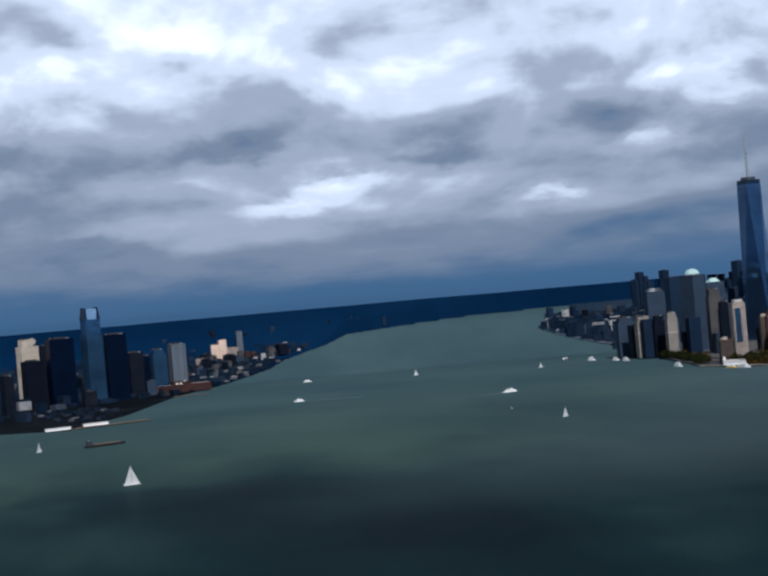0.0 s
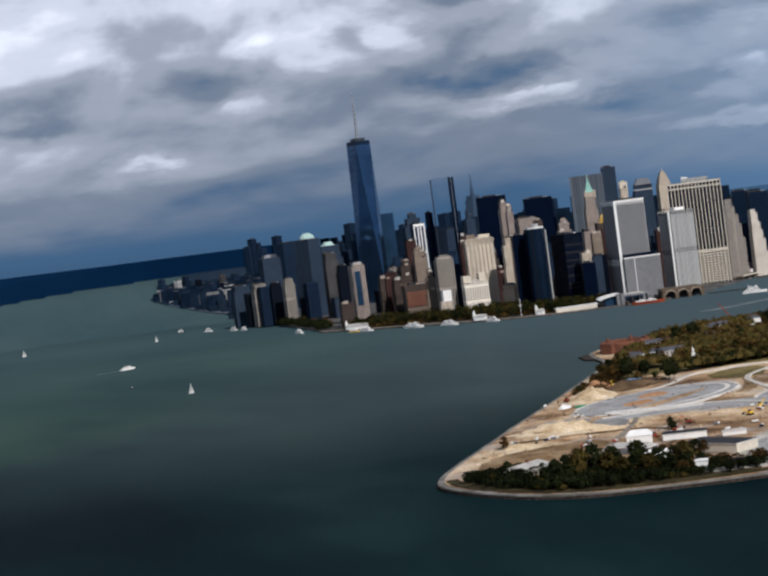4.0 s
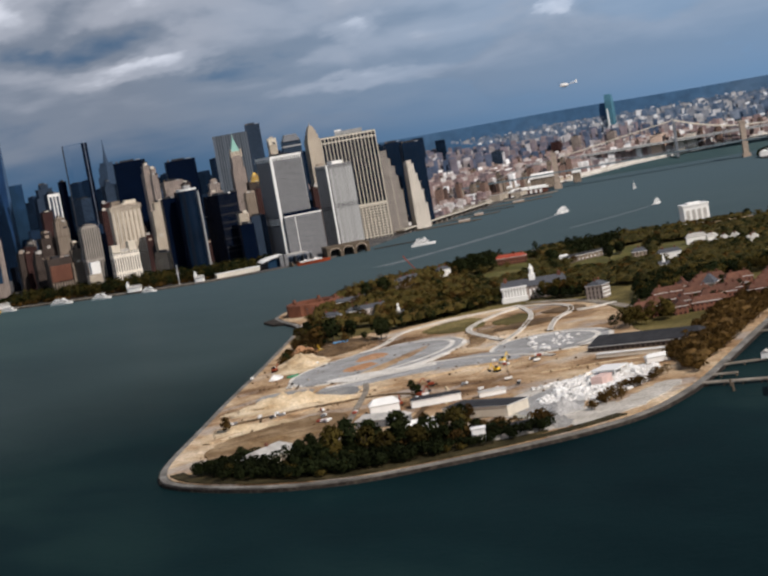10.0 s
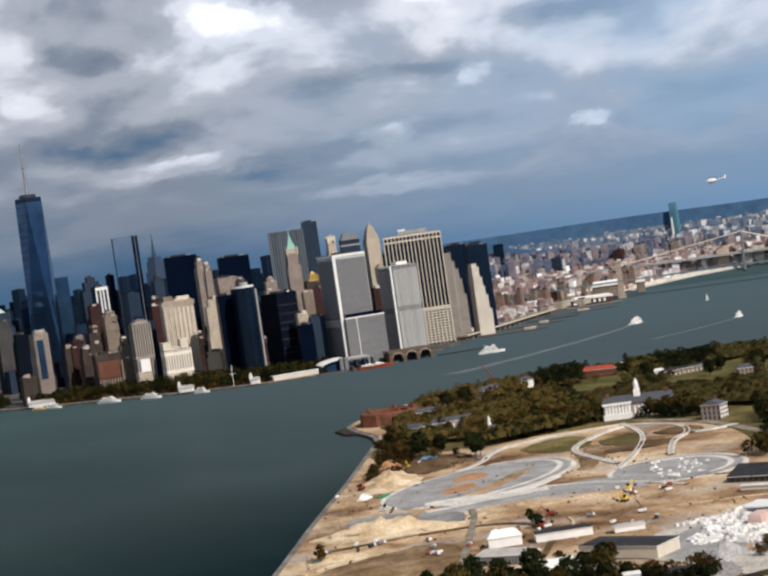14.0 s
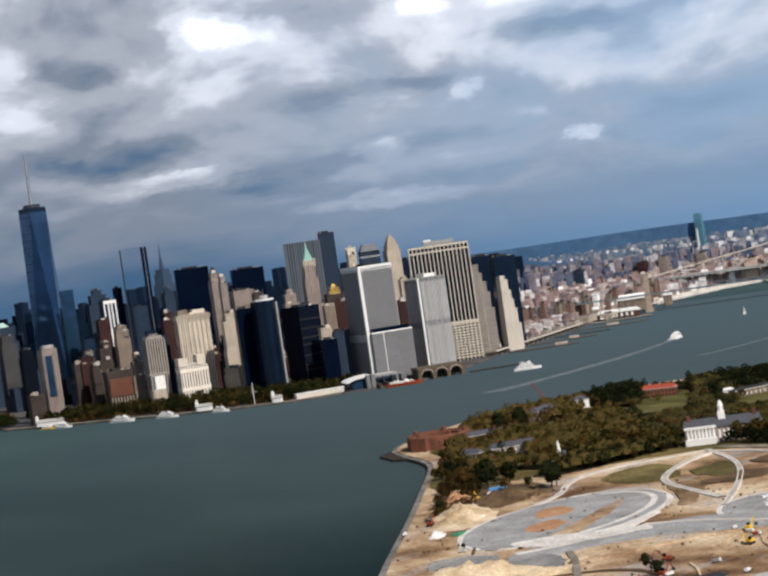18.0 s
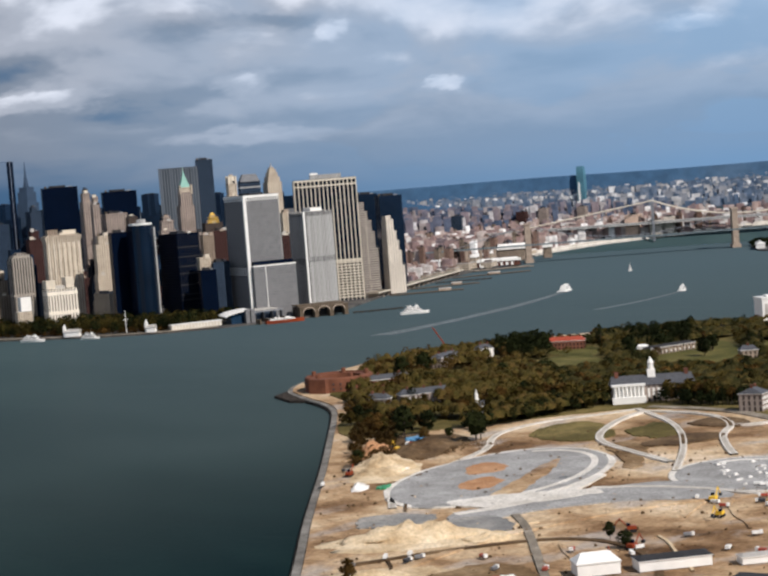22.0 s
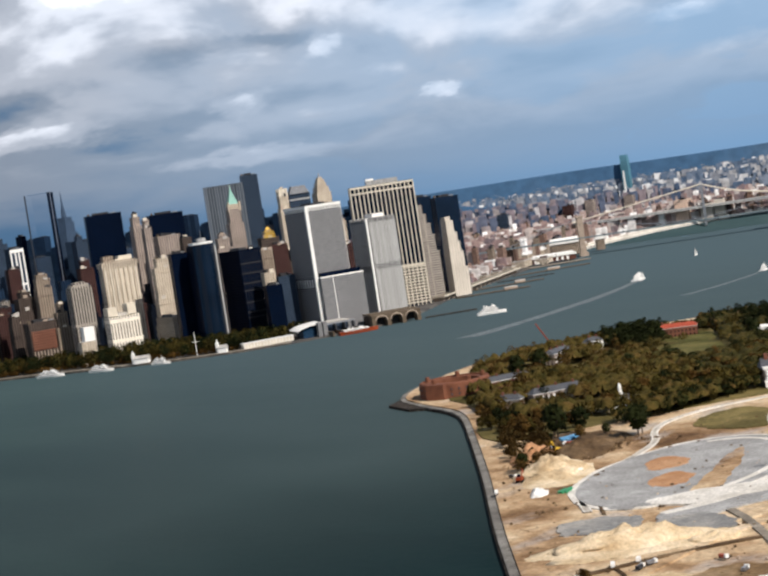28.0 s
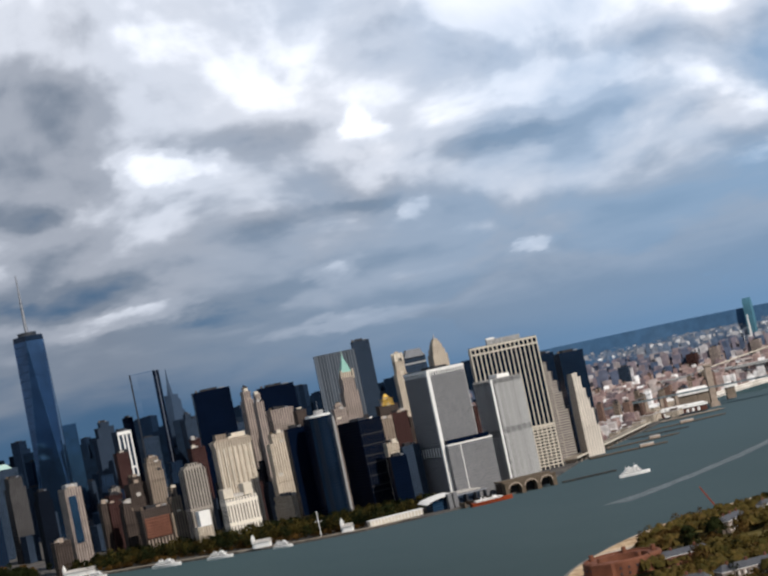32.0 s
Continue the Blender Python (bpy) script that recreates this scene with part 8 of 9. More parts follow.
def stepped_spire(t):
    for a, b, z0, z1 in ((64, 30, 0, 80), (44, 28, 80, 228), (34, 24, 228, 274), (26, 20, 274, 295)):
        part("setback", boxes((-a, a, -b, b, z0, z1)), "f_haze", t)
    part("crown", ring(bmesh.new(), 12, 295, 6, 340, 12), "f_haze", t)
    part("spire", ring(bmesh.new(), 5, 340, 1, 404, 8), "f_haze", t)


def teal_slab(t):
    bm = bmesh.new()
    for z0, z1, a0, a1, b0, b1 in ((0, 130, -27, -27, 26, 24), (130, 170, -27, -25, 24, 18), (170, 192, -25, -21, 18, 8), (192, 204, -21, -17, 8, -6)):
        v = [bm.verts.new(p) for p in ((a0, -20, z0), (b0, -20, z0), (b0, 20, z0), (a0, 20, z0), (a1, -20, z1), (b1, -20, z1), (b1, 20, z1), (a1, 20, z1))]
        for f in ((4, 5, 6, 7), (0, 1, 5, 4), (1, 2, 6, 5), (2, 3, 7, 6), (3, 0, 4, 7)):
            bm.faces.new([v[i] for i in f])
    bmesh.ops.remove_doubles(bm, verts=bm.verts, dist=0.01)
    part("shaft", bm, "teal_haze", t)
    part("white_spire", boxes((-62, -50, -6, 6, 0, 120, 0.5)), "white", t, "pale slim neighbour")


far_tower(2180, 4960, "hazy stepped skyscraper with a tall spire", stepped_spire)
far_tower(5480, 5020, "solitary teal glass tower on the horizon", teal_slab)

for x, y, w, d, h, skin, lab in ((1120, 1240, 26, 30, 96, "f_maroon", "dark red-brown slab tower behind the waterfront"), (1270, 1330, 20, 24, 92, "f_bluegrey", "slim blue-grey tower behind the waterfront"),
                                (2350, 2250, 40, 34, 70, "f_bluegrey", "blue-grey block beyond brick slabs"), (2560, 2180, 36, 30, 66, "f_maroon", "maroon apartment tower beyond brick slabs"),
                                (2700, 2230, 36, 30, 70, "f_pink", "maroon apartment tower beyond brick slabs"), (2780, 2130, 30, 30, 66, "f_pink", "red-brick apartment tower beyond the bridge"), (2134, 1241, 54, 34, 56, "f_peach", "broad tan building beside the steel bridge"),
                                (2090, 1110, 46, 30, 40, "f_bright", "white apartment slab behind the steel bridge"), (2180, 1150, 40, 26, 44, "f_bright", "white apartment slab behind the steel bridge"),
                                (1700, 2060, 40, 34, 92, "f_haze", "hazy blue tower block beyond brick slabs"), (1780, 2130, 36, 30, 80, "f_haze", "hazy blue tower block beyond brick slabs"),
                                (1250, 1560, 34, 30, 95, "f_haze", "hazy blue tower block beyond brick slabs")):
    far_block(rnd2, x, y, w, d, h, 29, skin, "tall blocks beyond the bridge", lab)

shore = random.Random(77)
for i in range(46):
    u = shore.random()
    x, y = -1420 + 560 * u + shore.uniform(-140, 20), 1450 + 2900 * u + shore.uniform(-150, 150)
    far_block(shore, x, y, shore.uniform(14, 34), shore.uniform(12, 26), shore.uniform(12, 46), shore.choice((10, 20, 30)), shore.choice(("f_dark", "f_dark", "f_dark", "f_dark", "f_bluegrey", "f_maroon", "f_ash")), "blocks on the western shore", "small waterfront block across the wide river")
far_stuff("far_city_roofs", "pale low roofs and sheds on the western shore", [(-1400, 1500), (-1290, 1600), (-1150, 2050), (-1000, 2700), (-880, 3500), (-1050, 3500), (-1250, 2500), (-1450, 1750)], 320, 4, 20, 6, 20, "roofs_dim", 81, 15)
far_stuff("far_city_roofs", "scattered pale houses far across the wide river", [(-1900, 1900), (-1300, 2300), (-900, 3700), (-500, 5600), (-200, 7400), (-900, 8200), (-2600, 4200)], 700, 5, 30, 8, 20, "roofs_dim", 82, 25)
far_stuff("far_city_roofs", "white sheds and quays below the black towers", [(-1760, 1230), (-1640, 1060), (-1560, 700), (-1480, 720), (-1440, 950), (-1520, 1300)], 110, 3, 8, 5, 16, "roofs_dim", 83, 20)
for i in range(15):
    u = shore.random()
    far_block(shore, -1150 + 1750 * u + shore.uniform(-250, 250), 7600 + 3000 * u + shore.uniform(-500, 500), shore.uniform(20, 36), shore.uniform(20, 30), shore.uniform(40, 95), 20, shore.choice(("f_midtown", "f_dark")), "towers on the far ridge", "hazy apartment tower on the far ridge")
for x, y, w, h, skin, lab in ((-1120, 3950, 34, 72, "f_peach", "cream and peach apartment block on the far shore"), (-1090, 3940, 30, 90, "f_peach", "taller peach apartment block on the far shore"),
                             (-1052, 3920, 46, 56, "f_pink", "low pink apartment block on the far shore"), (-1190, 3500, 44, 34, "f_pink", "small pink waterfront block across the wide river"),
                             (-992, 4480, 26, 112, "f_steel", "slim grey tower on the far shore")):
    far_block(shore, x, y, w, 26, h, 8, skin, "blocks on the western shore", lab)
far_stuff("far_city_roofs", "small inland roofs across the wide river", [(-2400, 1500), (-1560, 1400), (-1300, 2300), (-1500, 3800), (-2400, 3600)], 160, 8, 28, 14, 40, "roofs_blue", 30, 20)
for i in range(30):
    u = shore.random()
    x, y = 150 + 500 * u + shore.uniform(0, 500), 2500 + 3200 * u + shore.uniform(-200, 300)
    far_block(shore, x, y, shore.uniform(16, 40), shore.uniform(14, 30), shore.uniform(15, 75), 29, shore.choice(("f_dark", "f_midtown", "f_midtown", "f_ash", "f_silver")), "far blocks up the island", "hazy block far up the island's river side")

# towers added to fill the gap behind downtown with hazed navy
civic = random.Random(63)
for i in range(22):
    u = civic.random()
    far_block(civic, 230 + 560 * u + civic.uniform(-60, 60), 1750 + 520 * civic.random(), civic.uniform(26, 46), civic.uniform(22, 36), civic.uniform(80, 190), 20, civic.choice(("f_midtown", "f_midtown", "f_bluegrey")), "hazy towers behind downtown", "hazy blue tower behind the downtown blocks")

# ---- bridges ----


def stone_bridge():
    ax, ay = 1232, 658
    bx, by = 1566, 376
    p, q = far(ax, ay), far(bx, by)
    k = (p.xy - MID).length / (Vector((ax, ay)) - MID).length
    rz = math.degrees(math.atan2(q.y - p.y, q.x - p.x))
    span = (q - p).xy.length / k
    t = thing("suspension_bridge", "stone-towered suspension bridge with a long deck", "bridge", p.x, p.y, p.z, rz, "", k)
    for u in (0, span):
        for y0, y1 in ((-13, -8), (-2.5, 2.5), (8, 13)):
            part("tower_leg", boxes((u - 6, u + 6, y0, y1, -3, 66)), "granite", t)
        part("tower_arch", boxes((u - 6, u + 6, -13, 13, 66, 80)), "granite", t)
        part("tower_cornice", boxes((u - 7.5, u + 7.5, -14.5, 14.5, 80, 84)), "granite", t)
        part("tower_base", boxes((u - 9, u + 9, -17, 17, -3, 8)), "granite", t)
    part("deck", boxes((-230, span + 260, -13, 13, 36.5, 38.5)), "bridge_grey", t)
    part("truss", boxes((-230, span + 260, -13.4, -13.05, 38, 40)), "bridge_grey", t)
    for i in range(6):
        part("approach_arch", boxes((-225 + i * 30, -219 + i * 30, -12, 12, 0, 36)), "granite", t, "brown stone approach pier")
    for y in (-12, 12):
        bm = bmesh.new()
        for i in range(20):
            z = [42 + 38 * (2 * k / 20 - 1) ** 2 for k in (i, i + 1)]
            bar(bm, (span * i / 20, y, z[0]), (span * (i + 1) / 20, y, z[1]), 0.4)
        bar(bm, (0, y, 80), (-150, y, 42), 0.4)
        bar(bm, (span, y, 80), (span + 200, y, 46), 0.4)
        part("cable", bm, "steel", t)
        for i in range(1, 20):
            u = i / 20
            part("hanger", bar(bmesh.new(), (span * u, y, 39), (span * u, y, 42 + 38 * (2 * u - 1) ** 2), 0.25, 4), "steel", t)


stone_bridge()


def steel_bridge():
    ax, ay, bx, by = 1938, 973, 2248, 628
    p, q = far(ax, ay), far(bx, by)
    k = (p.xy - MID).length / (Vector((ax, ay)) - MID).length
    span = (q - p).xy.length / k
    t = thing("suspension_bridge", "pale steel suspension bridge beyond the stone one", "bridge", p.x, p.y, p.z, math.degrees(math.atan2(q.y - p.y, q.x - p.x)), "", k)
    for u in (0, span):
        for y in (-16, 16):
            part("tower_leg", boxes((u - 3, u + 3, y - 3, y + 3, -3, 98)), "steel", t)
        part("tower_brace", boxes((u - 2.5, u + 2.5, -13, 13, 88, 97)), "f_silver", t)
        part("tower_brace", boxes((u - 2.5, u + 2.5, -13, 13, 52, 58)), "f_silver", t)
    part("deck", boxes((-420, span + 300, -17, 17, 40, 46)), "f_silver", t)
    for y in (-16, 16):
        bm = bmesh.new()
        for i in range(18):
            z = [52 + 46 * (2 * j / 18 - 1) ** 2 for j in (i, i + 1)]
            bar(bm, (span * i / 18, y, z[0]), (span * (i + 1) / 18, y, z[1]), 1.5)
        bar(bm, (0, y, 98), (-330, y, 48), 1.5)
        bar(bm, (span, y, 98), (span + 300, y, 48), 1.5)
        part("cable", bm, "cream", t)


steel_bridge()

# ---- Manhattan waterfront ----
def ferry_terminal():
    t = thing("ferry_terminal", "steel and glass ferry terminal with a sweeping white canopy", "terminal", 118, 72, 2.5, -14)
    part("hall", boxes((-14, 46, -2, 30, 0, 16)), "f_bluegrey", t)
    part("roof", boxes((-16, 48, -4, 32, 16, 17.5)), "pale_roof", t)
    bm = bmesh.new()
    pts = [(-36, 12), (-30, 15), (-20, 17), (-8, 18.5), (4, 19)]
    rows = [[bm.verts.new((x, y, z + dz)) for y, dz in ((-12, 0), (22, 1.5), (22, 0.3), (-12, -1.2))] for x, z in pts]
    for a, b in zip(rows, rows[1:]):
        for i in range(4):
            bm.faces.new((a[i], a[(i + 1) % 4], b[(i + 1) % 4], b[i]))
    bm.faces.new(rows[0]), bm.faces.new(rows[-1][::-1])
    bmesh.ops.recalc_face_normals(bm, faces=bm.faces)
    part("canopy", bm, "white", t, "bright white sweeping canopy")
    part("canopy_wall", boxes((-26, 3, -6, 18, 0, 14)), "glass_blue", t)
    for x in (-4, 4):
        part("tower_pier", boxes((x - 3, x + 3, -18, -10, -3, 20)), "f_grey", t, "grey gantry tower")
    for i in range(4):
        part("slip_wall", boxes((8 + i * 14, 10 + i * 14, -34, -2, -3, 5)), "timber", t)
        part("gantry", boxes((8 + i * 14, 10 + i * 14, -12, -4, 5, 14)), "dark_steel", t)
    part("gantry_beam", boxes((6, 54, -11, -9, 14, 16)), "steel", t)


ferry_terminal()


def maritime_building():
    t = thing("maritime_building", "old green-brown ferry house with tall arched slips", "terminal", 232, 42, 2.5, -14)
    part("wall", boxes((-36, 36, 0, 26, 0, 14)), "f_brown", t)
    part("roof", boxes((-37, 37, -1, 27, 15.2, 17)), "timber", t)
    for i in range(4):
        u = -36 + i * 24
        part("slip_pier", boxes((u - 3, u + 3, -12, -0.1, -3, 13)), "timber", t)
    part("slip_lintel", boxes((-39, 39, -12, -0.1, 11, 15)), "timber", t)
    for i in range(3):
        bm = bmesh.new()
        c, pts = -24 + i * 24, []
        pts = [(c + 8.5 * math.cos(math.pi * k / 10), 6.5 + 6.5 * math.sin(math.pi * k / 10)) for k in range(11)]
        lo = [bm.verts.new((x, -12.4, z)) for x, z in pts]
        hi = [bm.verts.new((x * 1.0 + (x - c) * 0.16, -12.4, z + (z - 6.5) * 0.16 + 0.4)) for x, z in pts]
        for a in range(10):
            bm.faces.new((lo[a], lo[a + 1], hi[a + 1], hi[a]))
        part("slip_arch", bm, "granite", t, "stone arch rim")
        # black panel on the wall in place of shade inside the slip
        part("slip_dark", boxes((-32 + i * 24, -16 + i * 24, -1.0, -0.2, 0, 12)), "rubber", t, "black panel for the shaded slip opening")


maritime_building()
t = pier_deck((275, 20), (345, -12), 9, "long low heliport pier", 2.2, "stone")
pier_deck((528, 248), (640, 190), 14, "long low dark river pier", 2.2, "timber")
pier_deck((640, 330), (760, 285), 12, "low dark river pier with sheds", 2.2, "timber")
pier_deck((757, 400), (850, 352), 10, "low grey pier in the river", 2.2, "stone")
pier_deck((860, 470), (1010, 420), 12, "low dark river pier", 2.2, "timber")
for x, y, w, lab in ((612, 205, 22, "white pier shed on a dark pier"), (720, 300, 18, "grey pier shed on a dark pier"), (940, 445, 24, "white pier shed on a dark pier")):
    t = thing("pier_shed", lab, "building", x, y, 2.3, -25)
    part("wall", boxes((-w / 2, w / 2, -3, 3, 0, 3)), "granite", t)
    part("roof", gable(bmesh.new(), -w / 2 - 0.5, w / 2 + 0.5, -3.5, 3.5, 3, 4.4), "pale_roof", t)


def tall_ship(x, y, rz, l, label):
    t = thing("sailing_ship", label, "ship", x, y, 0, rz)
    part("hull", hull_mesh(l, l * 0.14, l * 0.06), "dark_steel", t)
    part("deckhouse", boxes((-l * 0.3, -l * 0.1, -2, 2, l * 0.06, l * 0.06 + 3)), "white", t)
    for u in (-0.28, 0.0, 0.26):
        part("mast", bar(bmesh.new(), (u * l, 0, 2), (u * l, 0, l * 0.5), 0.4, 5), "timber", t)
        for z in (0.24, 0.34, 0.43):
            part("yard", bar(bmesh.new(), (u * l, -l * 0.11, l * z), (u * l, l * 0.11, l * z), 0.22, 4), "timber", t)


t = thing("ferry_shed", "long white ferry shed across the river", "building", 1500, 255, 2.6, 40)
part("wall", boxes((-45, 45, -9, 9, 0, 9)), "white", t)
part("roof", gable(bmesh.new(), -46, 46, -10, 10, 9, 13, 3), "white", t)
pier_deck((1010, 590), (1130, 545), 30, "broad grey pier by the bridge")
for x, y, w, d, h, lab in ((1085, 622, 46, 22, 12, "white pavilion on the museum pier"), (960, 590, 36, 18, 10, "low white shed on the quay"),
                           (880, 540, 30, 16, 9, "low white shed on the quay"), (1280, 790, 40, 20, 14, "white warehouse behind the bridge"), (820, 505, 26, 14, 9, "small white quay building beside the road")):
    p = far(x, y, 2.6)
    t = thing("market_hall", lab, "building", p.x, p.y, p.z, -20 if w > 100 else 32, "", (p.xy - MID).length / (Vector((x, y)) - MID).length)
    part("wall", boxes((-w / 2, w / 2, -d / 2, d / 2, 0, h)), "f_cream", t)
    if w > 62:
        part("roof", gable(bmesh.new(), -w / 2 - 1, w / 2 + 1, -d / 2 - 1, d / 2 + 1, h, h + 4, 2), "white", t)
    else:
        part("roof", boxes((-w / 2 - 0.5, w / 2 + 0.5, -d / 2 - 0.5, d / 2 + 0.5, h, h + 0.8)), "pale_roof", t)
        part("roof_house", boxes((-w * 0.2, w * 0.1, -d * 0.3, d * 0.3, h + 0.8, h + 4)), "f_plain", t)

for x, y, w, d, h, lab in ((1270, 880, 90, 36, 11, "long white-roofed shed beside the old ships"), (1040, 640, 58, 26, 14, "white pavilion hall on the old pier"),
                           (1400, 905, 120, 36, 12, "broad white market roof beside the bridge tower"), (1000, 740, 60, 24, 12, "low white market shed behind the roadway"), (900, 650, 50, 22, 10, "low white market shed behind the roadway")):
    p = far(x, y, 2.6)
    t = thing("market_hall", lab, "building", p.x, p.y, p.z, -20 if w > 100 else 32, "", (p.xy - MID).length / (Vector((x, y)) - MID).length)
    part("wall", boxes((-w / 2, w / 2, -d / 2, d / 2, 0, h)), "f_cream", t)
    if w > 62:
        part("roof", gable(bmesh.new(), -w / 2 - 1, w / 2 + 1, -d / 2 - 1, d / 2 + 1, h, h + 5, 2), "white", t)
    else:
        part("roof", boxes((-w / 2 - 0.5, w / 2 + 0.5, -d / 2 - 0.5, d / 2 + 0.5, h, h + 0.8)), "pale_roof", t)
        part("roof_house", boxes((-w * 0.2, w * 0.1, -d * 0.3, d * 0.3, h + 0.8, h + 4)), "f_plain", t)
for x, y, w, d, z1, z2, skin, lab in ((1127, 640, 88, 30, 11, 17, "brick", "pier hall with a white roof over red arcades"), (1270, 752, 66, 30, 27, 38, "f_tan", "tan market block under a long white roof"),
                                      (1345, 720, 18, 16, 24, 34, "f_tan", "small block with a white top beside the bridge tower")):
    p = far(x, y, 2.6)
    t = thing("market_hall", lab, "building", p.x, p.y, p.z, -36, "", (p.xy - MID).length / (Vector((x, y)) - MID).length)
    part("wall", boxes((-w / 2, w / 2, -d / 2, d / 2, 0, z1)), skin, t)
    part("roof", gable(bmesh.new(), -w / 2 - 2, w / 2 + 2, -d / 2 - 2, d / 2 + 2, z1, z2, 6), "white", t, "white metal roof")
    part("fascia", boxes((-w / 2 - 2, w / 2 + 2, -d / 2 - 2.6, -d / 2 - 0.1, z1 - 1, z1 + (z2 - z1) * 0.6)), "white", t)
    for i in range(7 if skin == "brick" else 0):
        part("arcade_bay", boxes((-w / 2 + 3 + i * 11, -w / 2 + 8 + i * 11, -d / 2 - 0.6, -d / 2 - 0.1, 1, z1 - 3)), "white", t)
t = thing("viaduct", "raised cream roadway along the river", "road", 480, 238, 0, 34.5)
part("deck", boxes((0, 560, -12, 12, 8, 10)), "concrete", t)
part("kerb", boxes((0, 560, -12.6, -12.05, 8.5, 11)), "cream", t)
for i in range(18):
    part("column", boxes((8 + i * 31, 10.5 + i * 31, -9, 9, 0, 8)), "granite", t)
slab("esplanade", [(-270, 600), (-231, 496), (-184, 401), (-140, 300), (-72, 165), (-8, 96), (62, 62), (64, 70), (-3, 105), (-62, 172), (-130, 308), (-174, 408), (-221, 502), (-260, 604)], 1.0, 3.4, "concrete", "pale stone esplanade at the park's edge", "esplanade")

t = thing("boathouse", "long cream park pavilion at the water's edge", "pavilion", 42, 92, 3.2, -14)
part("wall", boxes((-38, 38, -5, 5, 0, 7)), "cream", t)
part("roof", boxes((-39, 39, -6, 6, 7, 8)), "white", t)
for i in range(16):
    part("pillar", boxes((-37 + i * 4.8, -36 + i * 4.8, -6.2, -5.1, 0, 7)), "white", t)
for x, y, w, lab in ((-226, 505, 46, "white pier building with a small tower"), (-92, 215, 22, "small white dock house"), (-18, 116, 12, "small white dock house")):
    t = thing("pier_house", lab, "building", x, y, 3.2, -50)
    part("wall", boxes((-w / 2, w / 2, -5, 5, 0, 7)), "white", t)
    part("roof", gable(bmesh.new(), -w / 2 - 1, w / 2 + 1, -6, 6, 7, 11), "pale_roof", t)
    part("turret", boxes((-w / 2 - 3, -w / 2 + 1, -3, 1, 0, 14)), "white", t)
    part("turret_roof", ring(bmesh.new(), 2.6, 14, 0.1, 19, 4, math.pi / 4, cx=-w / 2 - 1, cy=-1), "white", t)

park = random.Random(5)


def park_tree(x, y, s):
    i = park.randrange(3)
    r2 = random.Random(park.randrange(999))
    t = thing("tree", ("dark green leafy park tree", "olive green leafy park tree", "brown-green leafy tree in the park")[i], "tree", x, y, 2.8, park.uniform(0, 360), "park trees", s)
    part("trunk", ring(bmesh.new(), 0.4, 0, 0.25, 6, 5), "bark", t)
    verts, faces = [], []
    for _ in range(60):
        a, u, zz = r2.random() * 6.283, r2.random() ** 0.5, r2.random()
        k = math.sin(math.pi * (0.15 + 0.75 * zz))
        o = Vector((6 * u * k * math.cos(a), 6 * u * k * math.sin(a), 4 + 10 * zz))
        n = Vector((r2.uniform(-1, 1), r2.uniform(-1, 1), r2.uniform(0, 1))).normalized()
        p = n.orthogonal().normalized() * r2.uniform(1.2, 2.1)
        q = n.cross(p)
        b = len(verts)
        verts += [tuple(o + p), tuple(o + q), tuple(o - p), tuple(o - q)]
        faces.append((b, b + 1, b + 2, b + 3))
    me = bpy.data.meshes.new("crown")
    me.from_pydata(verts, [], faces)
    me.materials.append(M[("leaf_dark", "leaf_olive", "leaf_brown")[i]])
    new("crown", me).parent = t


for i in range(120):
    u = park.random()
    x, y = -225 + 260 * u, 500 - 400 * u
    park_tree(x + park.uniform(2, 72), y + park.uniform(4, 60), park.uniform(0.8, 1.3))
PARK = [(-240, 560), (-215, 492), (-170, 405), (-125, 302), (-60, 172), (0, 108), (30, 100), (110, 100), (150, 140), (90, 230), (20, 350), (-60, 460), (-150, 590)]
BUILT += [(v[0], v[1], 0.8 * max(v[3], v[4])) for v in S.values()]
woodland("dense dark green park trees before the towers", PARK, 230, 20, 8, "leaf_dark", 61, 2.8, clumps=130)
woodland("olive and brown park trees by the esplanade", PARK, 330, 20, 7, "leaf_olive", 62, 2.8, clumps=110)
woodland("rusty bushes at the park's edge", [(-222, 500), (-128, 310), (-60, 178), (0, 108), (12, 118), (-50, 190), (-116, 322), (-212, 512)], 110, 8, 5, "leaf_brown", 63, 2.8)
woodland("dark trees along the river below the apartment towers", [(-262, 640), (-240, 720), (-215, 980), (-172, 1270), (-150, 1270), (-190, 980), (-215, 720), (-235, 620)], 150, 15, 8, "leaf_dark", 64, 2.8, clumps=110)
for i in range(24):
    u = park.random()
    park_tree(-225 + 60 * u + park.uniform(0, 50), 690 + 560 * u + park.uniform(-20, 20), park.uniform(0.8, 1.2))

# ---- boats ----


def hull_mesh(l, w, h, bow=0.35):
    bm = bmesh.new()
    rows = []
    for u, k in ((-0.5, 0.82), (-0.2, 1.0), (0.15, 0.95), (0.5 - bow * 0.45, 0.62), (0.5, 0.04)):
        z = h * (1 + 0.35 * max(0, u))
        rows.append([bm.verts.new(p) for p in ((u * l, -w / 2 * k, z), (u * l, -w / 2 * k * 0.7, -0.4), (u * l, w / 2 * k * 0.7, -0.4), (u * l, w / 2 * k, z))])
    for a, b in zip(rows, rows[1:]):
        for i in range(4):
            bm.faces.new((a[i], a[(i + 1) % 4], b[(i + 1) % 4], b[i]))
    bm.faces.new(rows[0]), bm.faces.new(rows[-1][::-1])
    bmesh.ops.recalc_face_normals(bm, faces=bm.faces)
    return bm


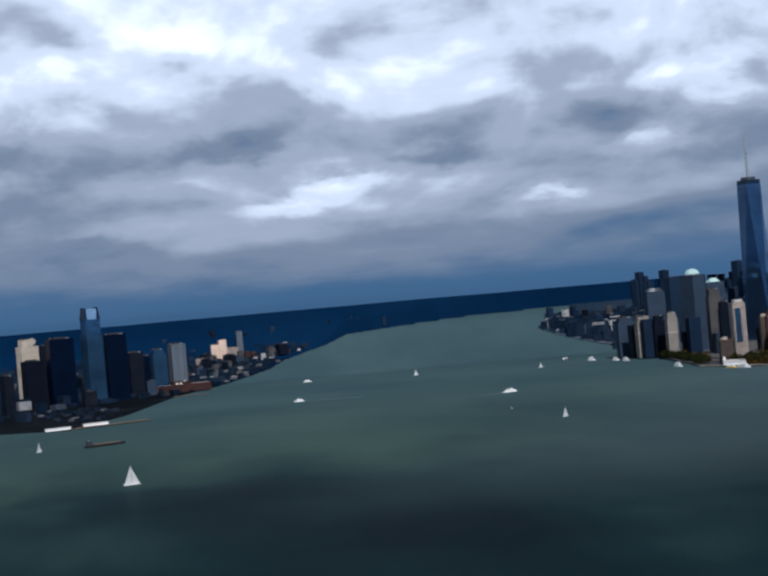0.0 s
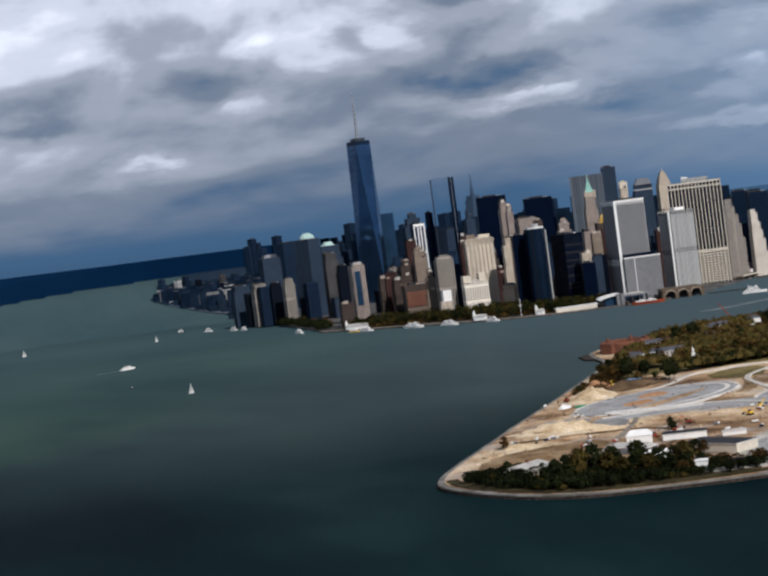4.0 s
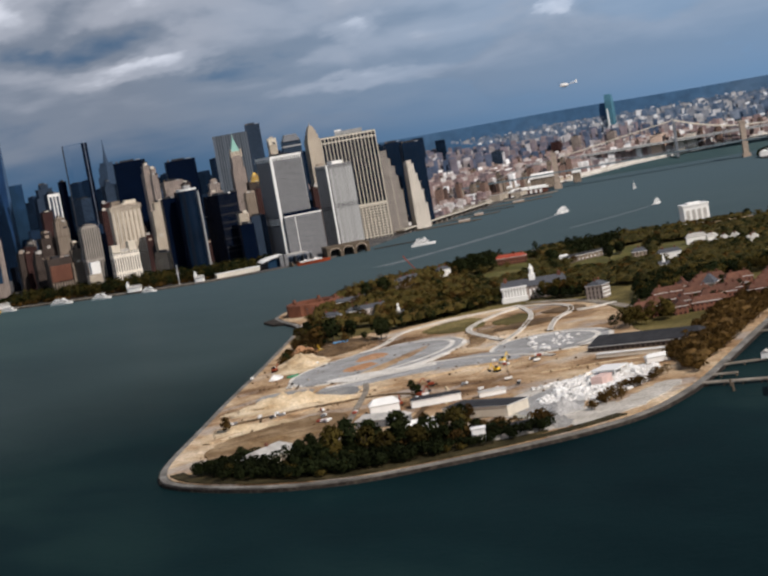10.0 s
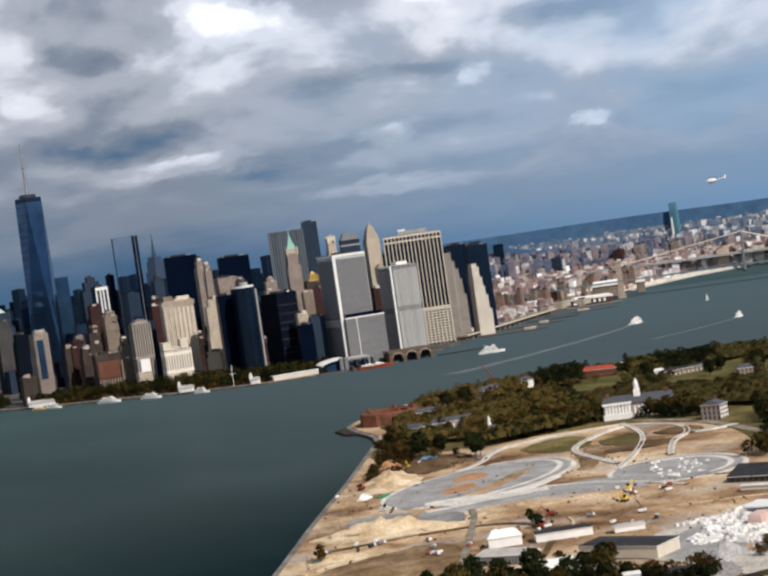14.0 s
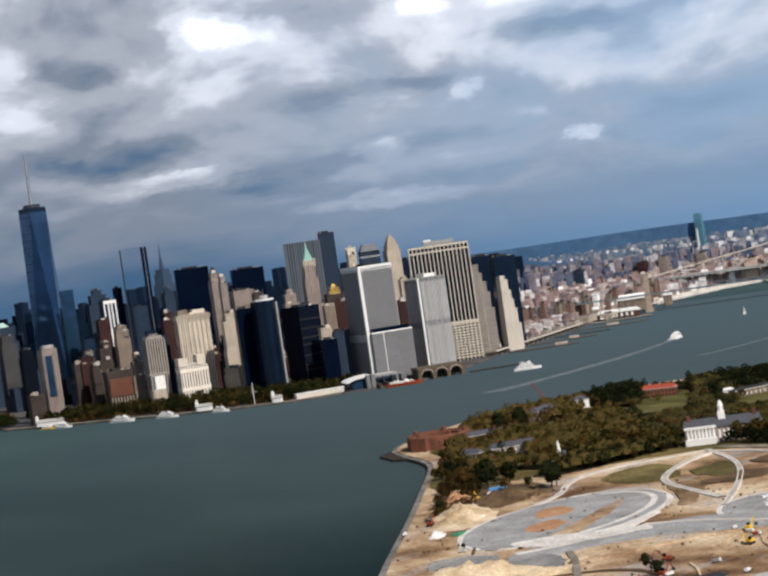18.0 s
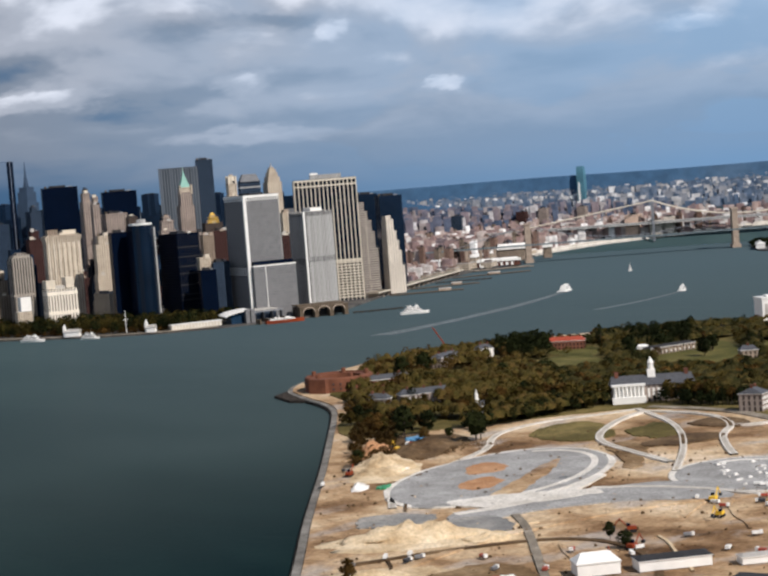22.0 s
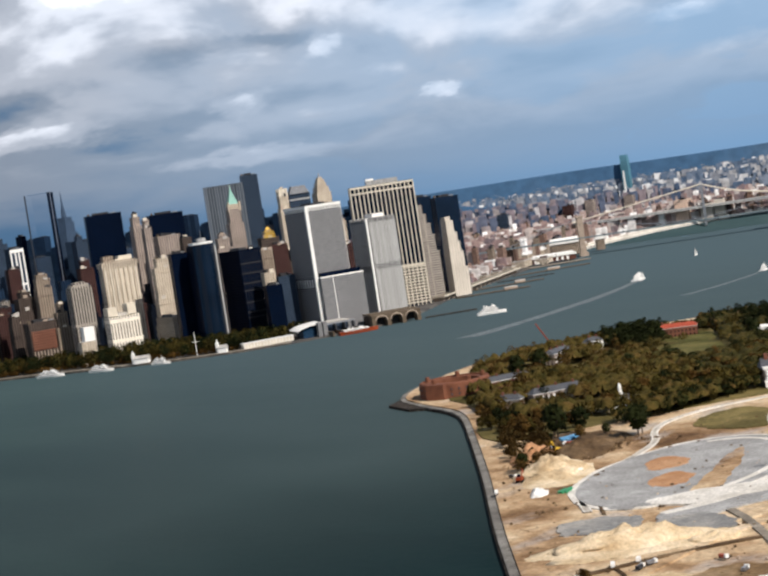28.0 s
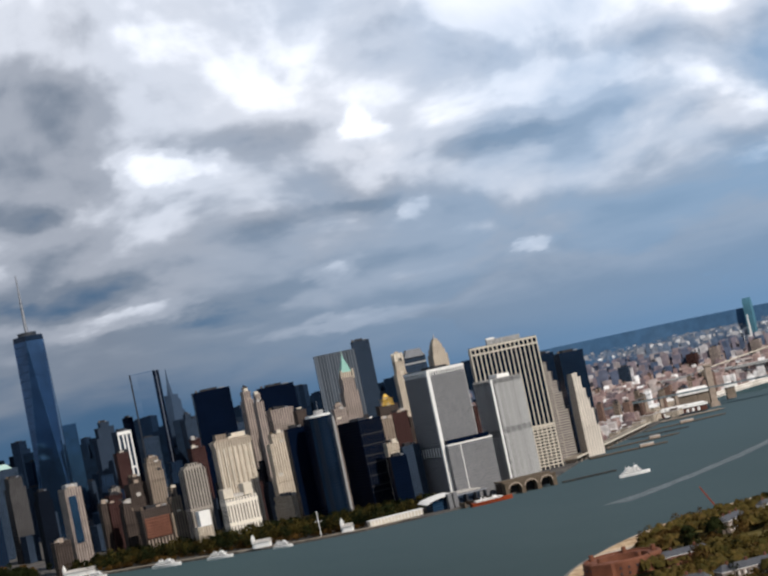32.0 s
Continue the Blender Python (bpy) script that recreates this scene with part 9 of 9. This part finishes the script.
def motor_boat(x, y, rz, l, label, hull="white", decks=2, wake=0.0, k=1.0, z=0.0):
    w, h = l * 0.24, l * 0.07 + 0.6  # beam and freeboard
    t = thing("boat", label, "boat", x, y, z, rz, "", k)
    part("hull", hull_mesh(l, w, h), hull, t)
    z1 = h
    for i in range(decks):
        a, b = l * (0.40 - 0.08 * i), l * (0.24 - 0.05 * i)
        house = part("deckhouse", boxes((-a, b, -w * 0.4 + 0.12 * i, w * 0.4 - 0.12 * i, z1, z1 + 2.3)), "white", t)
        part("window_band", boxes((-a + 0.6, b + 0.06, -w * 0.4 - 0.05 + 0.12 * i, w * 0.4 + 0.05 - 0.12 * i, z1 + 0.9, z1 + 1.6)), "glass_dark", house)
        z1 += 2.35
    part("wheelhouse", boxes((l * 0.02, l * 0.12, -w * 0.2, w * 0.2, z1, z1 + 2.0)), "white", t)
    part("mast", ring(bmesh.new(), 0.12, z1 + 2, 0.05, z1 + 6, 5, cx=l * 0.05), "white", t)
    for s in (-0.15, -0.25):
        part("funnel", ring(bmesh.new(), w * 0.08, z1, w * 0.07, z1 + 2.5, 8, cx=l * s), "white", t)
    if wake:
        bm = bmesh.new()
        r2 = random.Random(int(l * 10))
        rows = []
        for i in range(26):
            u = i / 25
            a = 0.5 * w * (1 - 0.4 * u) + wake * 0.019 * u
            off = wake * 0.16 * u * u
            rows.append([bm.verts.new((-l * 0.45 - wake * u, off + q * a * r2.uniform(0.75, 1.2), 0.25 - 0.18 * u)) for q in (-1, -0.3, 0.3, 1)])
        for p, q in zip(rows, rows[1:]):
            for i in range(3):
                bm.faces.new((p[i], p[i + 1], q[i + 1], q[i]))
        part("wake", bm, "foam", t, "white foaming wake")
        for s in (-1, 1):
            part("spray", hull_mesh(l * 0.9, w * 0.5, 1.2, 0.2), "white", t, "white spray along the hull").location = (-l * 0.15, s * w * 0.5, 0)
    return t


def sail_boat(x, y, rz, h, label, k=1.0, z=0.0):
    t = thing("sailboat", label, "sailboat", x, y, z, rz, "", k)
    l = h * 0.85
    part("hull", hull_mesh(l, l * 0.24, l * 0.07 + 0.4), "white", t)
    part("cabin", boxes((-l * 0.15, l * 0.12, -l * 0.07, l * 0.07, l * 0.07, l * 0.07 + 0.9)), "white", t)
    part("mast", ring(bmesh.new(), 0.14, 0.5, 0.08, h, 6), "steel", t)
    for name, pts in (("mainsail", ((-0.2, 1.6), (-l * 0.46, 1.9), (-0.2, h * 0.97))), ("jib", ((l * 0.46, 1.4), (0.4, 1.6), (0.25, h * 0.86)))):
        bm = bmesh.new()
        n = 6
        (x0, z0), (x1, z1), (x2, z2) = pts
        rows = []
        for i in range(n + 1):
            v = i / n
            a, b = (x0 + (x2 - x0) * v, z0 + (z2 - z0) * v), (x1 + (x2 - x1) * v, z1 + (z2 - z1) * v)
            rows.append([bm.verts.new((a[0] + (b[0] - a[0]) * q, 0.9 * math.sin(math.pi * q) * (1 - v), a[1] + (b[1] - a[1]) * q)) for q in (0, 0.33, 0.66, 1)])
        for p, q in zip(rows, rows[1:]):
            for i in range(3):
                bm.faces.new((p[i], p[i + 1], q[i + 1], q[i]))
        geo = bmesh.ops.solidify(bm, geom=bm.faces[:], thickness=0.05)
        part(name, bm, "white", t, "white sail")
    return t




def far_quay():
    """Pale quay wall and raised riverside road beyond the bridge."""
    line = [(1380, 835), (1560, 925), (1806, 1020), (2150, 1050), (2500, 1075), (2900, 1180)]
    verts, faces = [], []
    for (x0, y0), (x1, y1) in zip(line, line[1:]):
        n = max(2, int(math.hypot(x1 - x0, y1 - y0) / 40))
        for i in range(n):
            b = len(verts)
            for u in (i / n, (i + 1) / n):
                x, y = x0 + (x1 - x0) * u, y0 + (y1 - y0) * u
                for dy, z in ((-4, -1), (-4, 5), (16, 5), (16, 9), (34, 9), (34, 0)):
                    verts.append(tuple(far(x, y + dy, z)))
            faces += [(b + k, b + 6 + k, b + 7 + k, b + 1 + k) for k in range(5)]
    me = bpy.data.meshes.new("esplanade")
    me.from_pydata(verts, [], faces)
    me.materials.append(M["path"])
    tagged(new("esplanade", me), "pale stone quay and raised road beyond the bridge", "quay", kind="structure")


far_quay()
tall_ship(1080, 610, -20, 80, "old dark three-masted sailing ship at a pier")
tall_ship(1150, 640, -20, 70, "old dark three-masted sailing ship at a pier")
motor_boat(282, -118, -28, 42, "large white three-decked excursion boat", decks=3)
motor_boat(622, -80, 33, 50, "white fast ferry with a long wake", wake=600)
motor_boat(622, -325, 26, 26, "small white ferry out on the river", wake=260)
motor_boat(150, 20, -20, 58, "orange ferry lying at the terminal", hull="orange", decks=1)
sail_boat(991, 133, 20, 16, "small white sailboat out on the river")
sail_boat(-1434, -721, 25, 25, "white sailing yacht with two sails")
sail_boat(-1580, -2, 60, 17, "distant white sailboat on open water")
sail_boat(-793, -334, 40, 15, "distant white sailboat on open water")
sail_boat(-454, 1227, 30, 14, "tiny white sailboat far up the river")
sail_boat(-724, 1433, 30, 16, "tiny white sailboat far up the river")
motor_boat(-716, 386, 20, 28, "white motor boat with foam", decks=1, wake=50)
motor_boat(-1086, 751, 165, 20, "small white speedboat with a long wake", decks=1, wake=130)
motor_boat(-977, 1625, 10, 22, "grey ferry far up the river", decks=1)
motor_boat(-326, 1487, 10, 22, "dark launch far up the river", hull="dark_steel", decks=1)
motor_boat(-721, 1900, 30, 14, "dark launch far up the river", hull="dark_steel", decks=1)
motor_boat(-819, -82, 10, 6, "small dark buoy boat on open water", hull="dark_steel", decks=0)
for x, y, rz, l, label in ((-178, 330, -62, 46, "broad white tour boat moored at the esplanade"), (-140, 248, -62, 40, "white tour boat moored at the esplanade"), (-88, 170, -62, 30, "white launch moored at the esplanade"),
                           (-232, 440, -62, 34, "white tour boat moored at the esplanade"), (-300, 1330, -55, 24, "white yacht moored off the far shore"), (-285, 690, -70, 26, "white yacht moored below the towers"), (-272, 1210, -60, 22, "white yacht moored off the far shore"), (-262, 1160, -60, 20, "white yacht moored off the far shore")):
    motor_boat(x, y, rz, l, label)
motor_boat(-246, 470, -60, 28, "yellow water taxi at the shore", hull="yellow", decks=1)
t = thing("barge", "long black barge with a low tug", "barge", -1475, 6, 0, 25)
part("hull", hull_mesh(70, 14, 3.5, 0.1), "rubber", t)
part("deckhouse", boxes((-32, -24, -4, 4, 3.4, 11)), "dark_steel", t)
part("coaming", boxes((-20, 25, -5, 5, 3.4, 5)), "timber", t)
for i, (x, y) in enumerate(((-1570, 505), (-1500, 560))):
    t = thing("dock_shed", "low white dock shed on a dark pier", "building", x, y, 2.8, 12)
    part("wall", boxes((-24, 24, -6, 6, 0, 4.5)), "white", t)
    part("roof", boxes((-25, 25, -7, 7, 4.5, 5.2)), "pale_roof", t)
pier_deck((-1560, 520), (-1400, 600), 30, "dark pier on the western shore", 2.5, "timber")
pier_deck((-1330, 1480), (-1240, 1470), 16, "dark low pier on the western shore", 2.5, "timber")

t = thing("crane_barge", "small red crane on a barge off the island", "crane", -95, -640, 0, 20)
part("hull", hull_mesh(34, 11, 2.2, 0.1), "red", t)
part("cab", boxes((-6, -1, -2.5, 2.5, 2.2, 6)), "white", t)
part("jib", bar(bmesh.new(), (-2, 0, 5), (-34, 0, 34), 0.7, 5), "red", t, "red lattice jib")
t = thing("flagpole", "white flagpole with crosstree in the park", "flagpole", -40, 150, 2.8)
part("pole", bar(bmesh.new(), (0, 0, 0), (0, 0, 34), 0.5, 6), "white", t)
part("crosstree", bar(bmesh.new(), (-5, 0, 20), (5, 0, 20), 0.3, 5), "white", t)

# ---- the aircraft ----
t = thing("helicopter", "small white helicopter hovering in the sky", "helicopter", -563, -1531, 202, 150)
bm = bmesh.new()
for (x0, r0), (x1, r1) in zip(((-3, 0.4), (-2, 1.1), (0, 1.35), (2, 1.2), (3.2, 0.6)), ((-2, 1.1), (0, 1.35), (2, 1.2), (3.2, 0.6), (3.8, 0.1))):
    n = 12
    lo = [bm.verts.new((x0, r0 * math.cos(6.283 * i / n), r0 * math.sin(6.283 * i / n))) for i in range(n)]
    hi = [bm.verts.new((x1, r1 * math.cos(6.283 * i / n), r1 * math.sin(6.283 * i / n))) for i in range(n)]
    for i in range(n):
        bm.faces.new((lo[i], lo[(i + 1) % n], hi[(i + 1) % n], hi[i]))
part("cabin", bm, "white", t)
part("tail_boom", bar(bmesh.new(), (-2.6, 0, 0.3), (-8.5, 0, 0.8), 0.28, 8), "white", t)
part("tail_fin", boxes((-9.2, -8.2, -0.08, 0.08, 0.2, 2.4)), "white", t)
part("rotor_mast", bar(bmesh.new(), (0, 0, 1.2), (0, 0, 2.2), 0.18, 6), "dark_steel", t)
for a in (35, 155, 275):
    bm = boxes((0.2, 6.2, -0.18, 0.18, 2.15, 2.22))
    bmesh.ops.rotate(bm, verts=bm.verts, cent=(0, 0, 0), matrix=Matrix.Rotation(radians(a), 3, "Z"))
    part("rotor_blade", bm, "dark_steel", t)
for y in (-1.1, 1.1):
    part("skid", bar(bmesh.new(), (-1.8, y, -1.9), (2.4, y, -1.9), 0.09, 6), "dark_steel", t)
    for x in (-1.0, 1.2):
        part("strut", bar(bmesh.new(), (x, y * 0.6, -0.9), (x, y, -1.9), 0.07, 5), "dark_steel", t)

# ---- machines and clutter on the building site ----


def excavator(x, y, rz, paint, label):
    t = thing("excavator", label, "excavator", x, y, 4.2, rz, "excavators on the site", 1.3)
    for s in (-1, 1):
        part("track", boxes((-2.2, 2.2, s * 1.3 - 0.35, s * 1.3 + 0.35, 0, 0.9)), "rubber", t)
    part("body", boxes((-2.2, 1.4, -1.4, 1.4, 1.0, 2.3)), paint, t)
    part("cab", boxes((0.2, 1.6, 0.2, 1.3, 2.3, 3.4)), "glass_dark", t)
    part("boom", bar(bmesh.new(), (1.2, -0.4, 2.0), (4.2, -0.4, 5.2), 0.28, 6), paint, t)
    part("arm", bar(bmesh.new(), (4.2, -0.4, 5.2), (6.4, -0.4, 2.4), 0.22, 6), paint, t)
    part("bucket", boxes((5.9, 7.0, -1.0, 0.2, 1.2, 2.4)), "dark_steel", t)


for x, y, rz, c in ((-726, -1496, 60, "orange"), (-700, -1485, 10, "orange"), (-640, -1180, 30, "orange"), (-560, -1128, 80, "yellow"), (-670, -1455, 140, "orange"), (-620, -1470, 200, "yellow"), (-590, -1440, 20, "yellow")):
    excavator(x, y, rz, c, f"{c} tracked excavator on bare earth")
r3 = random.Random(9)
for i in range(46):
    x, y = r3.choice(((-740, -1480), (-680, -1500), (-640, -1520), (-640, -1180), (-560, -1110), (-760, -1420), (-560, -1450)))
    x, y = x + r3.uniform(-45, 45), y + r3.uniform(-25, 25)
    if not inside((x, y), SITE):
        continue
    c = r3.choice(("white", "white", "dark_steel", "steel", "red"))
    t = thing("truck", f"small {c.replace('_', ' ')} site truck on bare earth", "truck", x, y, 4.3, r3.uniform(0, 360), "site trucks", 0.8)
    part("chassis", boxes((-3.2, 3.2, -1.1, 1.1, 0.5, 0.9)), "dark_steel", t)
    part("cab", boxes((1.7, 3.3, -1.15, 1.15, 0.9, 2.9)), "white", t)
    part("bed", boxes((-3.2, 1.5, -1.2, 1.2, 0.9, 2.5)), c, t)
    for u in (-2.2, 2.3):
        for s in (-1, 1):
            part("wheel", bar(bmesh.new(), (u, s * 0.9, 0.5), (u, s * 1.25, 0.5), 0.5, 8), "rubber", t)
for i in range(40):
    a, u = r3.random() * 6.283, r3.random() ** 0.5
    dx, dy = 48 * u * math.cos(a), 24 * u * math.sin(a)
    c, s = math.cos(radians(52)), math.sin(radians(52))
    w = r3.uniform(0.7, 1.9)
    ob = part("stone_block", boxes((-w, w, -w * 0.7, w * 0.7, 0, w * 0.7, 0.8)), "rubble")
    ob.matrix_basis = pose(-513 + c * dx - s * dy, -1405 + s * dx + c * dy, 4.5, 0, 0, r3.uniform(0, 180))
    tagged(ob, "white stone block on the gravel court", "stone", "stones on the court")
tagged(part("tarpaulin", prism(ellipse(-520, -1098, 10, 6, 20, 14, 0.5), 3.8, 5.6), "blue"), "bright blue tarpaulin over a heap", "tarpaulin")
tagged(part("tarpaulin", prism(ellipse(-868, -1530, 8, 4, 20, 14, 0.5), 3.8, 5.6), "blue"), "blue tarpaulin near the point", "tarpaulin")
tagged(part("tarpaulin", prism(ellipse(-655, -1235, 6, 3, 20, 14, 0.5), 3.8, 5.4), "green"), "green tarpaulin on the earth", "tarpaulin")

# long river piers up the island
for p, q, w, lab in (((40, 2300), (-170, 2270), 26, "long white-sided river pier"), ((170, 3100), (-60, 3060), 24, "long dark river pier"), ((-60, 1920), (-210, 1890), 16, "low dark river pier")):
    pier_deck(p, q, w, lab, 3.0, "timber")
for x, y, l in ((-60, 2286, 150), (60, 3082, 120)):
    t = thing("pier_shed", "long white shed on a river pier", "building", x, y, 3.0, 8)
    part("wall", boxes((-l / 2, l / 2, -9, 9, 0, 8)), "white", t)
    part("roof", boxes((-l / 2 - 1, l / 2 + 1, -10, 10, 8, 9)), "roof", t)
